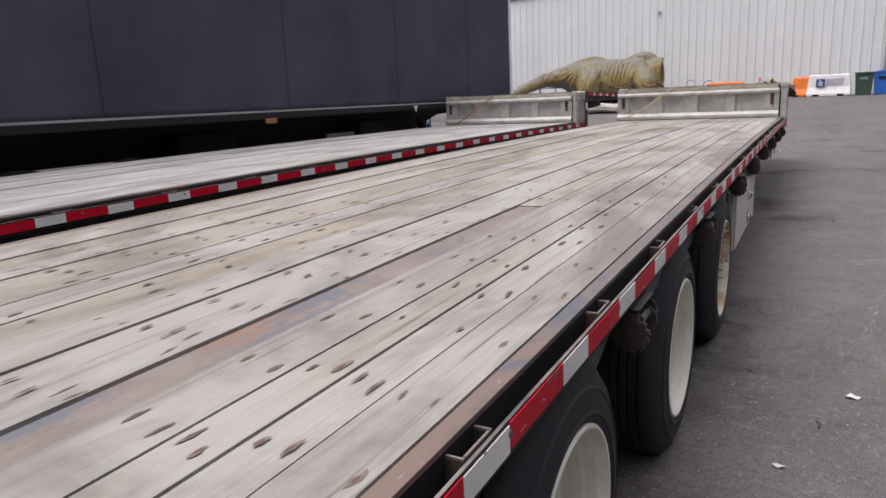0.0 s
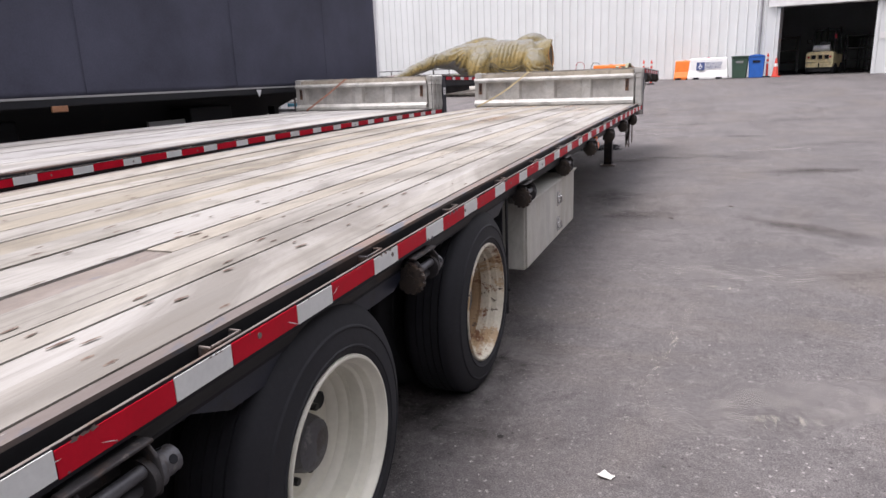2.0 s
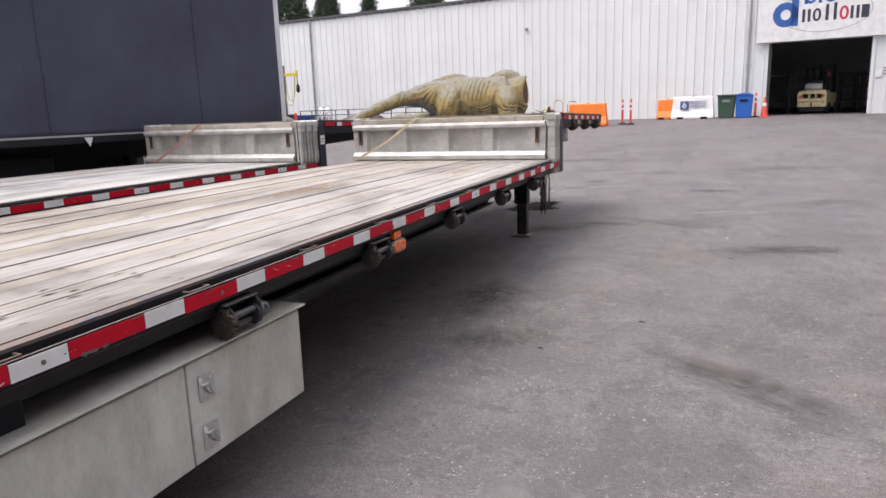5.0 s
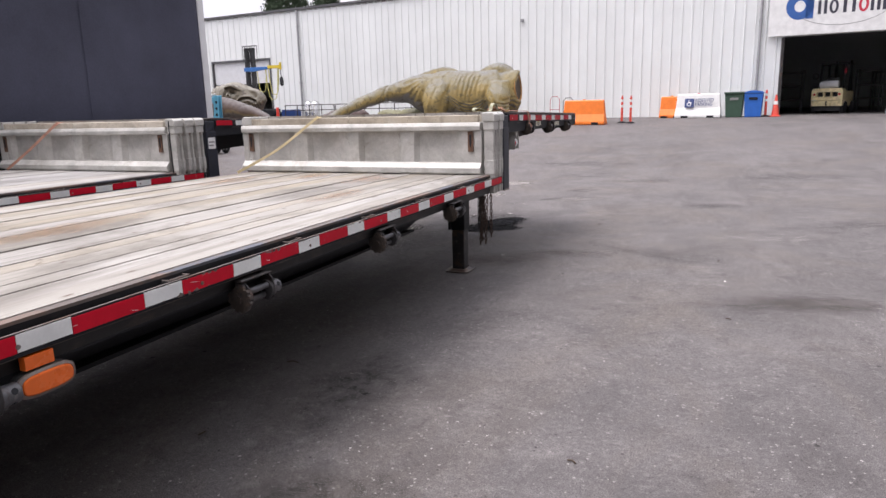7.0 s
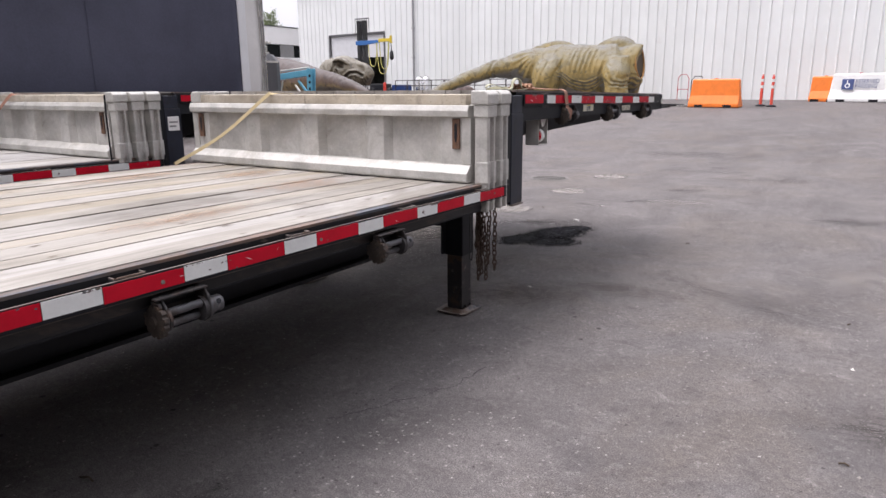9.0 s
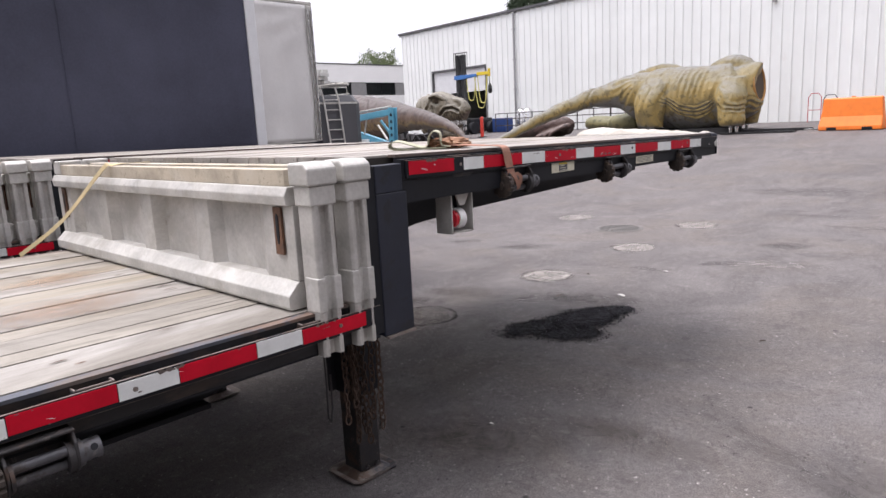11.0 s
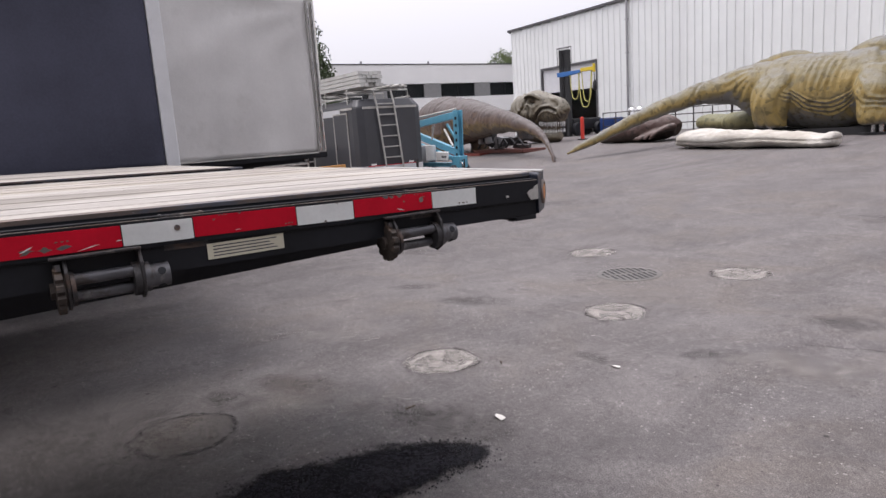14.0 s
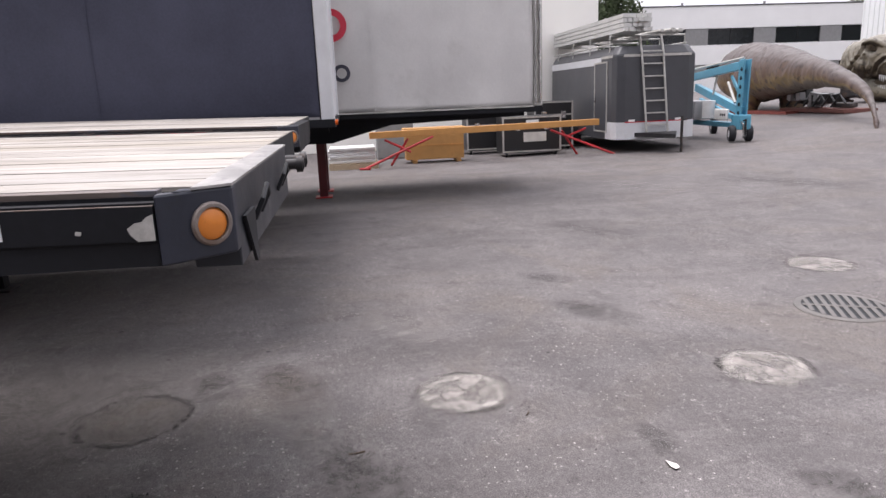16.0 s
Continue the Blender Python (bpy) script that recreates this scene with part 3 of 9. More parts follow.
def winch(parent, y, z, warp):
    """A strap winch under the rail: two end plates, a slotted drum, a ratchet wheel and a bar cap."""
    root = new("strap_winch")
    root.parent = parent
    root.location = (-0.03, y, z + warp(y))
    plate = [(-0.05, 0.062), (0.030, 0.062), (0.054, 0.034), (0.060, -0.012), (0.050, -0.046), (0.020, -0.064), (-0.02, -0.056), (-0.05, 0.0)]
    bm = bmesh.new()
    for yy in (-0.086, 0.078):
        prism(bm, plate, "y", yy, yy + 0.009)
    box(bm, 0.018, 0.046, -0.112, 0.087, 0.0622, 0.070)
    box(bm, -0.05, 0.0178, -0.086, 0.087, 0.0622, 0.068)
    box(bm, -0.05, -0.044, -0.0765, 0.0775, -0.02, 0.0618)
    part("bracket", bm, RUST_STEEL, root, "grimy bent steel bracket", bevel=0.003)
    for dx, dz in ((0.030, 0.010), (0.012, -0.032)):
        bm = bmesh.new()
        tube(bm, [(dx, -0.0765, dz), (dx, 0.0775, dz)], 0.0145, 14)
        part("drum_bar", bm, DRUM_STEEL, root, "bare grey steel bar", smooth=True)
    cx, cz = 0.018, -0.012
    for ya, yb in ((-0.0760, -0.066), (0.062, 0.0775)):
        bm = bmesh.new()
        tube(bm, [(cx, ya, cz), (cx, yb, cz)], 0.043, 20)
        part("drum_flange", bm, RUST_STEEL, root, smooth=True)
    bm = bmesh.new()
    teeth = []
    for k in range(12):
        for da, r in ((0.0, 0.050), (0.08, 0.058), (0.34, 0.058), (0.42, 0.050)):
            a = 2 * math.pi * k / 12 + da
            teeth.append((cx + r * math.cos(a), cz + r * math.sin(a)))
    prism(bm, teeth, "y", -0.108, -0.0905)
    part("ratchet_wheel", bm, GRIME, root, "rusty toothed ratchet wheel", bevel=0.0015)
    bm = bmesh.new()
    tube(bm, [(cx, -0.0900, cz), (cx, -0.0865, cz)], 0.040, 20)
    tube(bm, [(cx, -0.1185, cz), (cx, -0.1085, cz)], 0.020, 8)
    part("ratchet_hub", bm, GRIME, root)
    bm = bmesh.new()
    prism(bm, [(0.002, 0.058), (0.040, 0.052), (0.046, 0.036), (0.030, 0.038), (0.0, 0.046)], "y", -0.104, -0.091)
    part("pawl", bm, RUST_STEEL, root, bevel=0.002)
    bm = bmesh.new()
    lathe(bm, [(0.0, 0.038), (0.014, 0.038), (0.014, 0.030), (0.060, 0.030), (0.060, 0.019), (0.0, 0.019)], 24, pose(cx, 0.0875, cz, 0, 0, 90), closed=True)
    part("bar_cap", bm, DRUM_STEEL, root, "bare grey bar socket", smooth=True)
    for k in range(4):
        a = math.pi * (0.5 * k + 0.15)
        bm = bmesh.new()
        d = Vector((math.cos(a), 0, math.sin(a)))
        c = Vector((cx, 0.127, cz))
        tube(bm, [c + d * 0.026, c + d * 0.0308], 0.010, 12)
        part("bar_hole", bm, BLACK, root)


RUST = mat("brown_rust", (0.15, 0.08, 0.05), 0.85, 0.2, 0.4, 4, 60, 0.3, (0.06, 0.042, 0.036), 0.5, 9)


BOARDS = (0.144, 0.121, 0.121, 0.175, 0.123, 0.092, 0.185, 0.171, 0.184, 0.182, 0.156, 0.155, 0.141, 0.186, 0.147, 0.147)


def flatbed(m, wood, label, plain):
    root = thing("flatbed_trailer", m, label, "trailer", "parked flatbed trailers")
    x_in, x_edge = -WIDE + 0.085, -0.085
    # boards of the lower and upper deck
    widths = [2.43 / 9] * 9 if plain else BOARDS
    x = x_edge
    for i, w in enumerate(widths):
        strip = (not plain) and i == 4
        for lo in (True, False):
            y0, y1 = (REAR + 0.08, STEP - 0.32) if lo else (STEP - 0.128, NOSE - 0.052)
            if strip and lo:
                y1 = 2.75
            z = LOW if lo else HIGH
            drop = (0.0025 if lo else 0.0006) * math.sin(i * 2.7 + lo) - (0.003 if strip and lo else 0)
            bm = bmesh.new()
            segbox(bm, x - w + 0.0040, x - 0.0040, y0, y1, z - 0.035, z + drop, 14 if lo else 4)
            part("deck_board", bm, STRIP if strip and lo else ((WOOD_TAN if not plain and i in (8, 10, 11, 13, 15) else wood) if lo else WOOD_TOP), root, "rust and blue paint worn steel strip" if strip and lo else "", warp=low_warp if lo else high_warp)
            if strip and lo:
                bm = bmesh.new()
                segbox(bm, x - w + 0.0035, x - 0.0035, y1 + 0.004, STEP - 0.32, z - 0.035, z, 8)
                part("deck_board", bm, WOOD_TAN, root, warp=low_warp)
        x -= w
    bm = bmesh.new()
    segbox(bm, x_in, x_edge, REAR + 0.05, STEP - 0.05, LOW - 0.06, LOW - 0.009, 14)
    part("deck_underlay", bm, DIRT, root, warp=low_warp)
    bm = bmesh.new()
    segbox(bm, x_in, x_edge, STEP - 0.098, NOSE - 0.095, HIGH - 0.06, HIGH - 0.009, 4)
    part("deck_underlay", bm, DIRT, root, warp=high_warp)
    for side in (0, 1):
        def sx(v):
            return v if side == 0 else -WIDE - v

        def sbox(bm, a, c, *rest):
            lo_, hi_ = sorted((sx(a), sx(c)))
            segbox(bm, lo_, hi_, *rest)
        for lo in (True, False):
            z, w = (LOW, low_warp) if lo else (HIGH, high_warp)
            y0, y1 = (REAR, STEP - 0.13) if lo else (STEP + 0.03, NOSE - 0.113)
            n = 14 if lo else 4
            for nm, mt, lb, dims in (("rail_top", RAIL_TOP, "dark worn rusty steel top edge", (-0.085, -0.045, y0, y1, z - 0.012, z - 0.001)),
                                     ("side_rail", RAIL_SIDE if lo else BLACK, "", (-0.053, -0.045, y0, y1, z - (0.148 if lo else 0.147), z - 0.0125)),
                                     ("rail_lip", BLACK, "", (-0.10, -0.045, y0, y1, z - (0.157 if lo else 0.155), z - (0.1485 if lo else 0.1475)))):
                bm = bmesh.new()
                sbox(bm, *dims, n)
                part(nm, bm, mt, root, lb, warp=w)
            bm = bmesh.new()
            sbox(bm, -0.012, -0.003, y0 + 0.02, y1, z - 0.094, z - 0.026, n)
            part("rub_rail", bm, BLACK, root, "black steel rub rail", warp=w)
            bm = bmesh.new()
            sbox(bm, -0.0105, -0.0035, y0 + 0.02, y1, z - 0.0258, z - 0.0245, n)
            part("worn_edge", bm, FLANGE, root, "bare worn edge of the rub rail", warp=w)
            if lo:
                bm = bmesh.new()
                sbox(bm, -0.0445, -0.0125, y0 + 0.02, y1, z - 0.100, z - 0.092, n)
                part("rail_shelf", bm, SHELF_DIRT, root, "dirty brown ledge behind the rub rail", warp=w)
            if not lo:
                bm = bmesh.new()
                sbox(bm, -0.044, -0.013, y0, y1, z - 0.10, z - 0.02, n)
                part("rail_filler", bm, BLACK, root, warp=w)
                bm = bmesh.new()
                lo_, hi_ = sorted((sx(-0.044), sx(-0.014)))
                prism(bm, [(y0, z - 0.190), (y1, z - 0.147), (y1, z - 0.1005), (y0, z - 0.1005)], "x", lo_, hi_)
                part("lower_rail", bm, BLACK, root, warp=w)
            # stake pockets
            k = 0
            yy = y0 + (0.23 if lo else 0.35)
            while yy < y1 - 0.2:
                bm = bmesh.new()
                for a in (yy - 0.055, yy + 0.047):
                    sbox(bm, -0.045, -0.0125, a, a + 0.008, z - (0.0915 if lo else 0.11), z - 0.022, 1)
                sbox(bm, -0.020, -0.0125, yy - 0.0465, yy + 0.0465, z - (0.0915 if lo else 0.11), z - 0.022, 1)
                part("stake_pocket", bm, RUST_STEEL, root, warp=w)
                bm = bmesh.new()
                for a in (yy - 0.056, yy + 0.046):
                    sbox(bm, -0.044, -0.0125, a + 0.002, a + 0.007, z - 0.0215, z - 0.018, 1)
                sbox(bm, -0.017, -0.0125, yy - 0.0455, yy + 0.0455, z - 0.0215, z - 0.018, 1)
                part("pocket_lip", bm, FLANGE, root, "worn bare steel pocket lip", warp=w)
                yy += 0.735
            # bolts through the rub rail
            yy = y0 + 0.33
            while yy < y1 - 0.1:
                bm = bmesh.new()
                zc = z - 0.057 + 0.008 * math.sin(yy * 9)
                tube(bm, [(sx(-0.001), yy, zc), (sx(0.0022), yy, zc)], 0.0075, 10)
                part("bolt", bm, FLANGE, root, warp=w)
                yy += 0.735
            # reflective tape
            whites = [(e - 0.178, e) for e in LOW_WHITE_ENDS] if lo else list(HIGH_WHITES)
            end = STEP - 0.2 if lo else None
            reds, last = [], (REAR + 0.03 if lo else 12.26)
            for a, c in whites:
                if a - last > 0.05:
                    reds.append((last, a if (lo or last > 12.4) else 12.52))
                last = c
            if lo:
                reds.append((last, STEP - 0.205))
            for rows, mt in ((whites, WHITE_TAPE), (reds, RED_TAPE)):
                for a, c in rows:
                    bm = bmesh.new()
                    jig = 0.002 * math.sin(a * 17)
                    sbox(bm, -0.0028, 0.0, a + 0.0015, c - 0.0015, z - 0.083 + jig, z - 0.031 + jig, 1)
                    part("reflective_tape", bm, mt, root, warp=w)
    # main beams, cross members and gooseneck
    for bx in (-0.82, -1.78):
        bm = bmesh.new()
        prism(bm, [(REAR + 0.3, 0.90), (REAR + 0.3, 0.72), (2.0, 0.60), (9.0, 0.52), (STEP - 0.5, 0.52), (STEP - 0.02, 0.62), (STEP + 0.28, 0.98),
                   (STEP + 0.40, 1.12), (STEP + 0.62, 1.20), (STEP + 1.6, 1.30), (NOSE - 0.45, 1.36), (NOSE - 0.45, 1.44), (STEP + 0.1, 1.48),
                   (STEP - 0.10, 1.44), (STEP - 0.14, 0.93)], "x", bx - 0.012, bx + 0.012)
        part("main_beam", bm, BLACK, root, "deep black steel main beam")
        bm = bmesh.new()
        segbox(bm, bx - 0.08, bx + 0.08, 2.0, STEP - 0.5, 0.50, 0.52, 1)
        part("beam_flange", bm, BLACK, root)
    y = REAR + 0.3
    while y < NOSE - 0.2:
        if abs(y - STEP) > 0.2:
            z, w = (LOW, low_warp) if y < STEP else (HIGH, high_warp)
            bm = bmesh.new()
            box(bm, x_in + 0.02, x_edge - 0.02, y - 0.025, y + 0.025, z - 0.15, z - 0.0605)
            part("cross_member", bm, BLACK, root, warp=w)
        y += 0.40
    # step: end plates, face and corner posts
    bm = bmesh.new()
    box(bm, -WIDE + 0.05, -0.05, STEP - 0.13, STEP - 0.10, 0.84, HIGH - 0.062)
    part("step_face", bm, NAVY, root)
    for px in (-0.055, -WIDE + 0.005):
        bm = bmesh.new()
        box(bm, px + 0.004, px + 0.046, STEP - 0.165, STEP - 0.112, 0.872, HIGH - 0.03)
        part("post_web", bm, BLACK, root)
        bm = bmesh.new()
        box(bm, px, px + 0.05, STEP - 0.111, STEP + 0.045, 0.852, HIGH - 0.135)
        part("corner_post", bm, NAVY, root, "dark blue steel corner post", bevel=0.004)
        bm = bmesh.new()
        box(bm, px, px + 0.05, STEP - 0.111, STEP + 0.026, HIGH - 0.1345, HIGH - 0.028)
        part("post_head", bm, NAVY, root, bevel=0.004)
        bm = bmesh.new()
        box(bm, px - 0.02 if px < -1 else px + 0.03, px + 0.02 if px < -1 else px + 0.058, STEP - 0.10, STEP + 0.046, 0.842, 0.8515)
        part("post_sill", bm, FLANGE, root, "worn bright bottom edge")
    # nose
    bm = bmesh.new()
    box(bm, -1.32, -0.161, NOSE - 0.084, NOSE + 0.018, HIGH - 0.19, HIGH - 0.005)
    part("nose_beam", bm, SCUFFED if not plain else BLACK, root, "scuffed grey blue nose plate", bevel=0.004, warp=high_warp)
    bm = bmesh.new()
    box(bm, -WIDE + 0.05, -1.3205, NOSE - 0.084, NOSE - 0.05, HIGH - 0.19, HIGH - 0.005)
    part("nose_beam", bm, BLACK, root, warp=high_warp)
    bm = bmesh.new()
    prism(bm, [(-0.003, NOSE - 0.11), (-0.115, NOSE + 0.02), (-0.16, NOSE + 0.02), (-0.16, NOSE - 0.0845), (-0.04, NOSE - 0.0845), (-0.04, NOSE - 0.11)], "z", HIGH - 0.148, HIGH - 0.004)
    part("nose_corner", bm, NAVY, root, "dark blue chipped steel corner", bevel=0.006, warp=high_warp)
    return root


def deck_marks(root, seed, y_end, spread):
    """Dark screw holes with worn edges, in pairs along the cross members."""
    rnd = random.Random(seed)
    bm = bmesh.new()
    xs, x = [], -0.085
    for w in BOARDS:
        xs.append((x - w / 2, w))
        x -= w
    y = REAR + 0.3
    while y < STEP - 0.5:
        for i, (cx, w) in enumerate(xs):
            if i == 4 and y < 2.75:
                continue
            for s in (-1, 1):
                if rnd.random() > (0.85 if y < 2.2 else 0.5 if y < y_end else 0.22):
                    continue
                px, py = cx + s * w * 0.24 + rnd.uniform(-0.012, 0.012), y + rnd.uniform(-0.05, 0.05)
                a, c, tilt = rnd.uniform(0.0045, 0.0085) * (1 if y < 3 else 0.8), rnd.uniform(0.012, 0.027), rnd.uniform(-0.15, 0.15)
                for k_, lift in ((1.0, 0.0028), (0.45, 0.0034)):
                    vs = []
                    for t in (2 * math.pi * k / 10 for k in range(10)):
                        q = k_ * rnd.uniform(0.7, 1.25) * (1 if abs(math.sin(t)) < 0.8 else 1.3)
                        u, v = a * math.cos(t) * q, c * math.sin(t) * q
                        vs.append(bm.verts.new((px + u + tilt * v, py + v, LOW + lift)))
                    f = bm.faces.new(vs)
                    f.material_index = 0 if k_ == 1.0 else 1
        y += 0.3
    ob = part("screw_marks", bm, [GOUGE, SCREW], root, "dark countersunk screw holes", warp=low_warp)
    tagged(ob, kind="stuff")


GOUGE = mat("brown_gouged_wood", (0.165, 0.125, 0.10), 0.9, 0, 0.5, 12, 120, 0.2)
SCREW = mat("dark_screw_hole", (0.115, 0.070, 0.054), 0.9, 0, 0.4, 30, 120, 0.0)
trailer = flatbed(pose(0, 0, 0), WOOD, "step-deck flatbed trailer with weathered wooden boards and red and white tape", False)
trailer2 = flatbed(pose(-3.27, -0.1, 0.0), WOOD_PALE, "step-deck flatbed trailer with bleached pale boards beside the other", True)
deck_marks(trailer, 4, 6.0, 1)

for yw, rm, lb in ((1.243, WHITE_RIM, "cream painted deep-dish rim"), (2.667, WHITE_RIM, "cream painted deep-dish rim"), (4.091, RUST_RIM, "cream rim with heavy rust stains")):
    wheel(trailer, yw, rm, lb)
    wheel(trailer, yw, rm, "", False)
for yw in (1.22, 2.66, 4.12):
    wheel(trailer2, yw, WHITE_RIM, "")
    wheel(trailer2, yw, WHITE_RIM, "", False)
for yw in (1.87, 3.32, 4.9, 6.1, 7.3, 8.52, 9.74, 10.88):
    winch(trailer, yw, 0.835, low_warp)
for yw in (12.95, 13.85, 14.74):
    winch(trailer, yw, 1.384, high_warp)


def ribs(bm, u0, u1, z0, z1, pitch, start):
    """Box-ribbed sheet that faces -y, standing on y = 0."""
    prof, u = [(u0, 0.0)], start
    while u < u1 - 0.08:
        if u > u0 + 0.02:
            prof += [(u, 0.0), (u + 0.02, -0.035), (u + 0.055, -0.035), (u + 0.075, 0.0)]
        u += pitch
    prof.append((u1, 0.0))
    back = [(u1, 0.012), (u0, 0.012)]
    prism(bm, [(a, b) for a, b in prof + back], "z", z0, z1)


# ---- warehouse ----
wh = thing("warehouse", pose(4.0, 38.5, 0.0, 0, 0, math.degrees(math.atan(-0.1))), "long white ribbed metal warehouse with open loading door and dark roof edge", "warehouse")
wh["kind"] = "structure"
EAVE, BASE = 7.38, 0.80
DOORS = ((0.0, 3.82, 4.12), (-32.7, -28.0, 4.68), (4.75, 9.0, 4.0))


def wall_column(u0, u1, z0, z1):
    bm = bmesh.new()
    box(bm, u0, u1, 0.0125, 0.22, z0, z1)
    part("wall_core", bm, DARK_ROOM, wh)


def build_warehouse():
    cuts = [-35.8] + sorted(v for d in DOORS for v in d[:2]) + [16.0]
    for a, c in zip(cuts, cuts[1:]):
        d = [q for q in DOORS if abs(q[0] - a) < 0.01]
        z0 = d[0][2] if d else BASE - 0.3
        wall_column(a, c, z0, EAVE)
        n = max(1, round((c - a) / 0.86))
        for i in range(n):
            u0, u1 = a + (c - a) * i / n, a + (c - a) * (i + 1) / n
            bm = bmesh.new()
            ribs(bm, u0 + 0.001, u1 - 0.001, z0, EAVE - 0.02, (u1 - u0) / 2, u0 + 0.2 * (u1 - u0) / 2)
            part("wall_panel", bm, WALL_METAL, wh)
    bm = bmesh.new()
    box(bm, -36.0, 16.1, -0.12, 0.30, EAVE - 0.02, EAVE + 0.10)
    part("eave_trim", bm, TRIM_DARK, wh, "dark metal eave trim")
    bm = bmesh.new()
    prism(bm, [(0.0, EAVE), (26.0, EAVE + 0.9), (26.0, EAVE + 0.8), (0.0, EAVE - 0.1)], "x", -36.0, 16.0)
    part("roof", bm, PIPE_GREY, wh)
    bm = bmesh.new()
    box(bm, -35.8, -35.6, 0.23, 26.0, 0.3, EAVE + 0.1)
    box(bm, 15.8, 16.0, 0.23, 26.0, 0.3, EAVE + 0.1)
    box(bm, -35.55, 15.75, 25.8, 26.0, 0.3, EAVE + 0.7)
    part("side_wall", bm, WALL_METAL, wh)
    for u in (-25.6, -0.95):
        bm = bmesh.new()
        tube(bm, [(u, -0.10, BASE), (u, -0.10, EAVE - 0.1), (u, 0.0, EAVE)], 0.055, 8)
        for z in (1.6, 3.2, 4.8, 6.4):
            box(bm, u - 0.08, u + 0.08, -0.16, -0.04, z, z + 0.05)
        part("downpipe", bm, PIPE_GREY, wh, "grey metal downpipe", smooth=True)
    for u0, u1, zt in DOORS:
        bm = bmesh.new()
        box(bm, u0 - 0.12, u0, -0.06, 0.24, BASE - 0.2, zt + 0.12)
        box(bm, u1, u1 + 0.12, -0.06, 0.24, BASE - 0.2, zt + 0.12)
        box(bm, u0, u1, -0.06, 0.24, zt, zt + 0.12)
        part("door_frame", bm, WALL_METAL if u0 > -1 else TRIM_DARK, wh, bevel=0.005)
    bm = bmesh.new()
    for u, z in ((-11.6, 5.6), (-3.5, 6.5), (-2.4, 6.5)):
        box(bm, u - 0.07, u + 0.07, -0.14, -0.036, z, z + 0.14)
    part("wall_lamp", bm, PIPE_GREY, wh)


build_warehouse()


# ---- curtain-side trailers ----
def curtain_trailer(name, m, length, height, bed, mat_c, label, post_mat, bow, clear):
    """Its right side lies on x = 0 and its front at y = 0; it runs back along -y."""
    root = thing(name, m, label, "trailer", "parked curtain-side trailers")
    W = 2.6
    rnd = random.Random(len(name))
    bm = bmesh.new()
    ny, nz = int(length / 0.10), 30
    for sx in (0.0, -W):
        grid = []
        for i in range(ny + 1):
            y = -0.16 - (length - 0.3) * i / ny
            col = []
            for k in range(nz + 1):
                t = k / nz
                wave = bow * (noise.noise((y * 0.8, t * 1.5, 3.1)) + 0.5 * noise.noise((y * 2.3, t * 0.7, 8.0))) * (0.4 + 1.2 * (1 - t))
                if bow > 0.02:  # creases that fan down from the upper front corner
                    a = math.atan2(1.02 - t, 0.06 - y * 0.35)
                    far = math.hypot(1.02 - t, y * 0.35)
                    wave += 0.016 * math.sin(16 * a + 2.5 * noise.noise((y * 0.9, t * 2.0, 1.7))) * min(1, far * 3) * math.exp(-far * 0.9)
                    wave += 0.010 * math.exp(-t * 9) * math.sin(y * 5 + 3 * noise.noise((y, 0.0, 4.0)))
                col.append(bm.verts.new((sx + wave, y, bed + (height - bed) * t)))
            grid.append(col)
        for a, c in zip(grid, grid[1:]):
            for k in range(nz):
                bm.faces.new((a[k], a[k + 1], c[k + 1], c[k]))
    c = part("curtain", bm, mat_c, root, smooth=True)
    mod = c.modifiers.new("solid", "SOLIDIFY")
    mod.thickness = 0.006
    bm = bmesh.new()
    box(bm, -W + 0.03, -0.03, -length, 0, bed - 0.10, bed - 0.02)
    box(bm, -0.028, 0.01, -length, -0.001, bed - 0.09, bed - 0.005)
    box(bm, -W - 0.01, -W + 0.028, -length, -0.001, bed - 0.09, bed - 0.005)
    part("floor_frame", bm, BLACK, root)
    bm = bmesh.new()
    box(bm, -W, 0.0, -length, 0.0, height + 0.002, height + 0.07)
    part("roof", bm, post_mat, root, bevel=0.02)
    for x0 in (-0.13, -W):
        bm = bmesh.new()
        box(bm, x0, x0 + 0.13, -0.15, 0.0, bed - 0.08, height)
        part("corner_post", bm, post_mat, root, bevel=0.015)
        bm = bmesh.new()
        box(bm, x0, x0 + 0.13, -length, -length + 0.15, bed - 0.08, height)
        part("corner_post", bm, post_mat, root, bevel=0.015)
    bm = bmesh.new()
    box(bm, -W + 0.131, -0.131, -0.06, -0.02, bed, height)
    part("front_wall", bm, post_mat, root)
    for bx in (-0.85, -1.75):
        bm = bmesh.new()
        prism(bm, [(-length, bed - 0.102), (-length, bed - 0.5), (-3.4, bed - 0.5), (-2.4, bed - 0.24), (-0.1, bed - 0.18), (-0.1, bed - 0.102)], "x", bx - 0.05, bx + 0.05)
        part("chassis_beam", bm, BLACK, root)
    return root


curtain_b = curtain_trailer("curtain_trailer", pose(-6.17, 15.48, 0), 16.1, 4.02, 1.44, CURTAIN,
                            "long trailer with navy black vinyl side curtain and white front post", WHITE_PAINT, 0.012, True)
curtain_g = curtain_trailer("curtain_trailer", pose(-9.35, 18.72, 0), 15.8, 4.02, 1.42, GREY_CURTAIN,
                            "trailer with creased grey vinyl side curtain", ALU, 0.045, True)


# ---- more materials ----
def plain(name, c, rough=0.5, metal=0.0, var=0.15, dirt=None, amount=0.2, dscale=4.0, scale=4.0, bump=0.1):
    return mat(name, c, rough, metal, var, scale, 60, bump, dirt, amount, dscale)


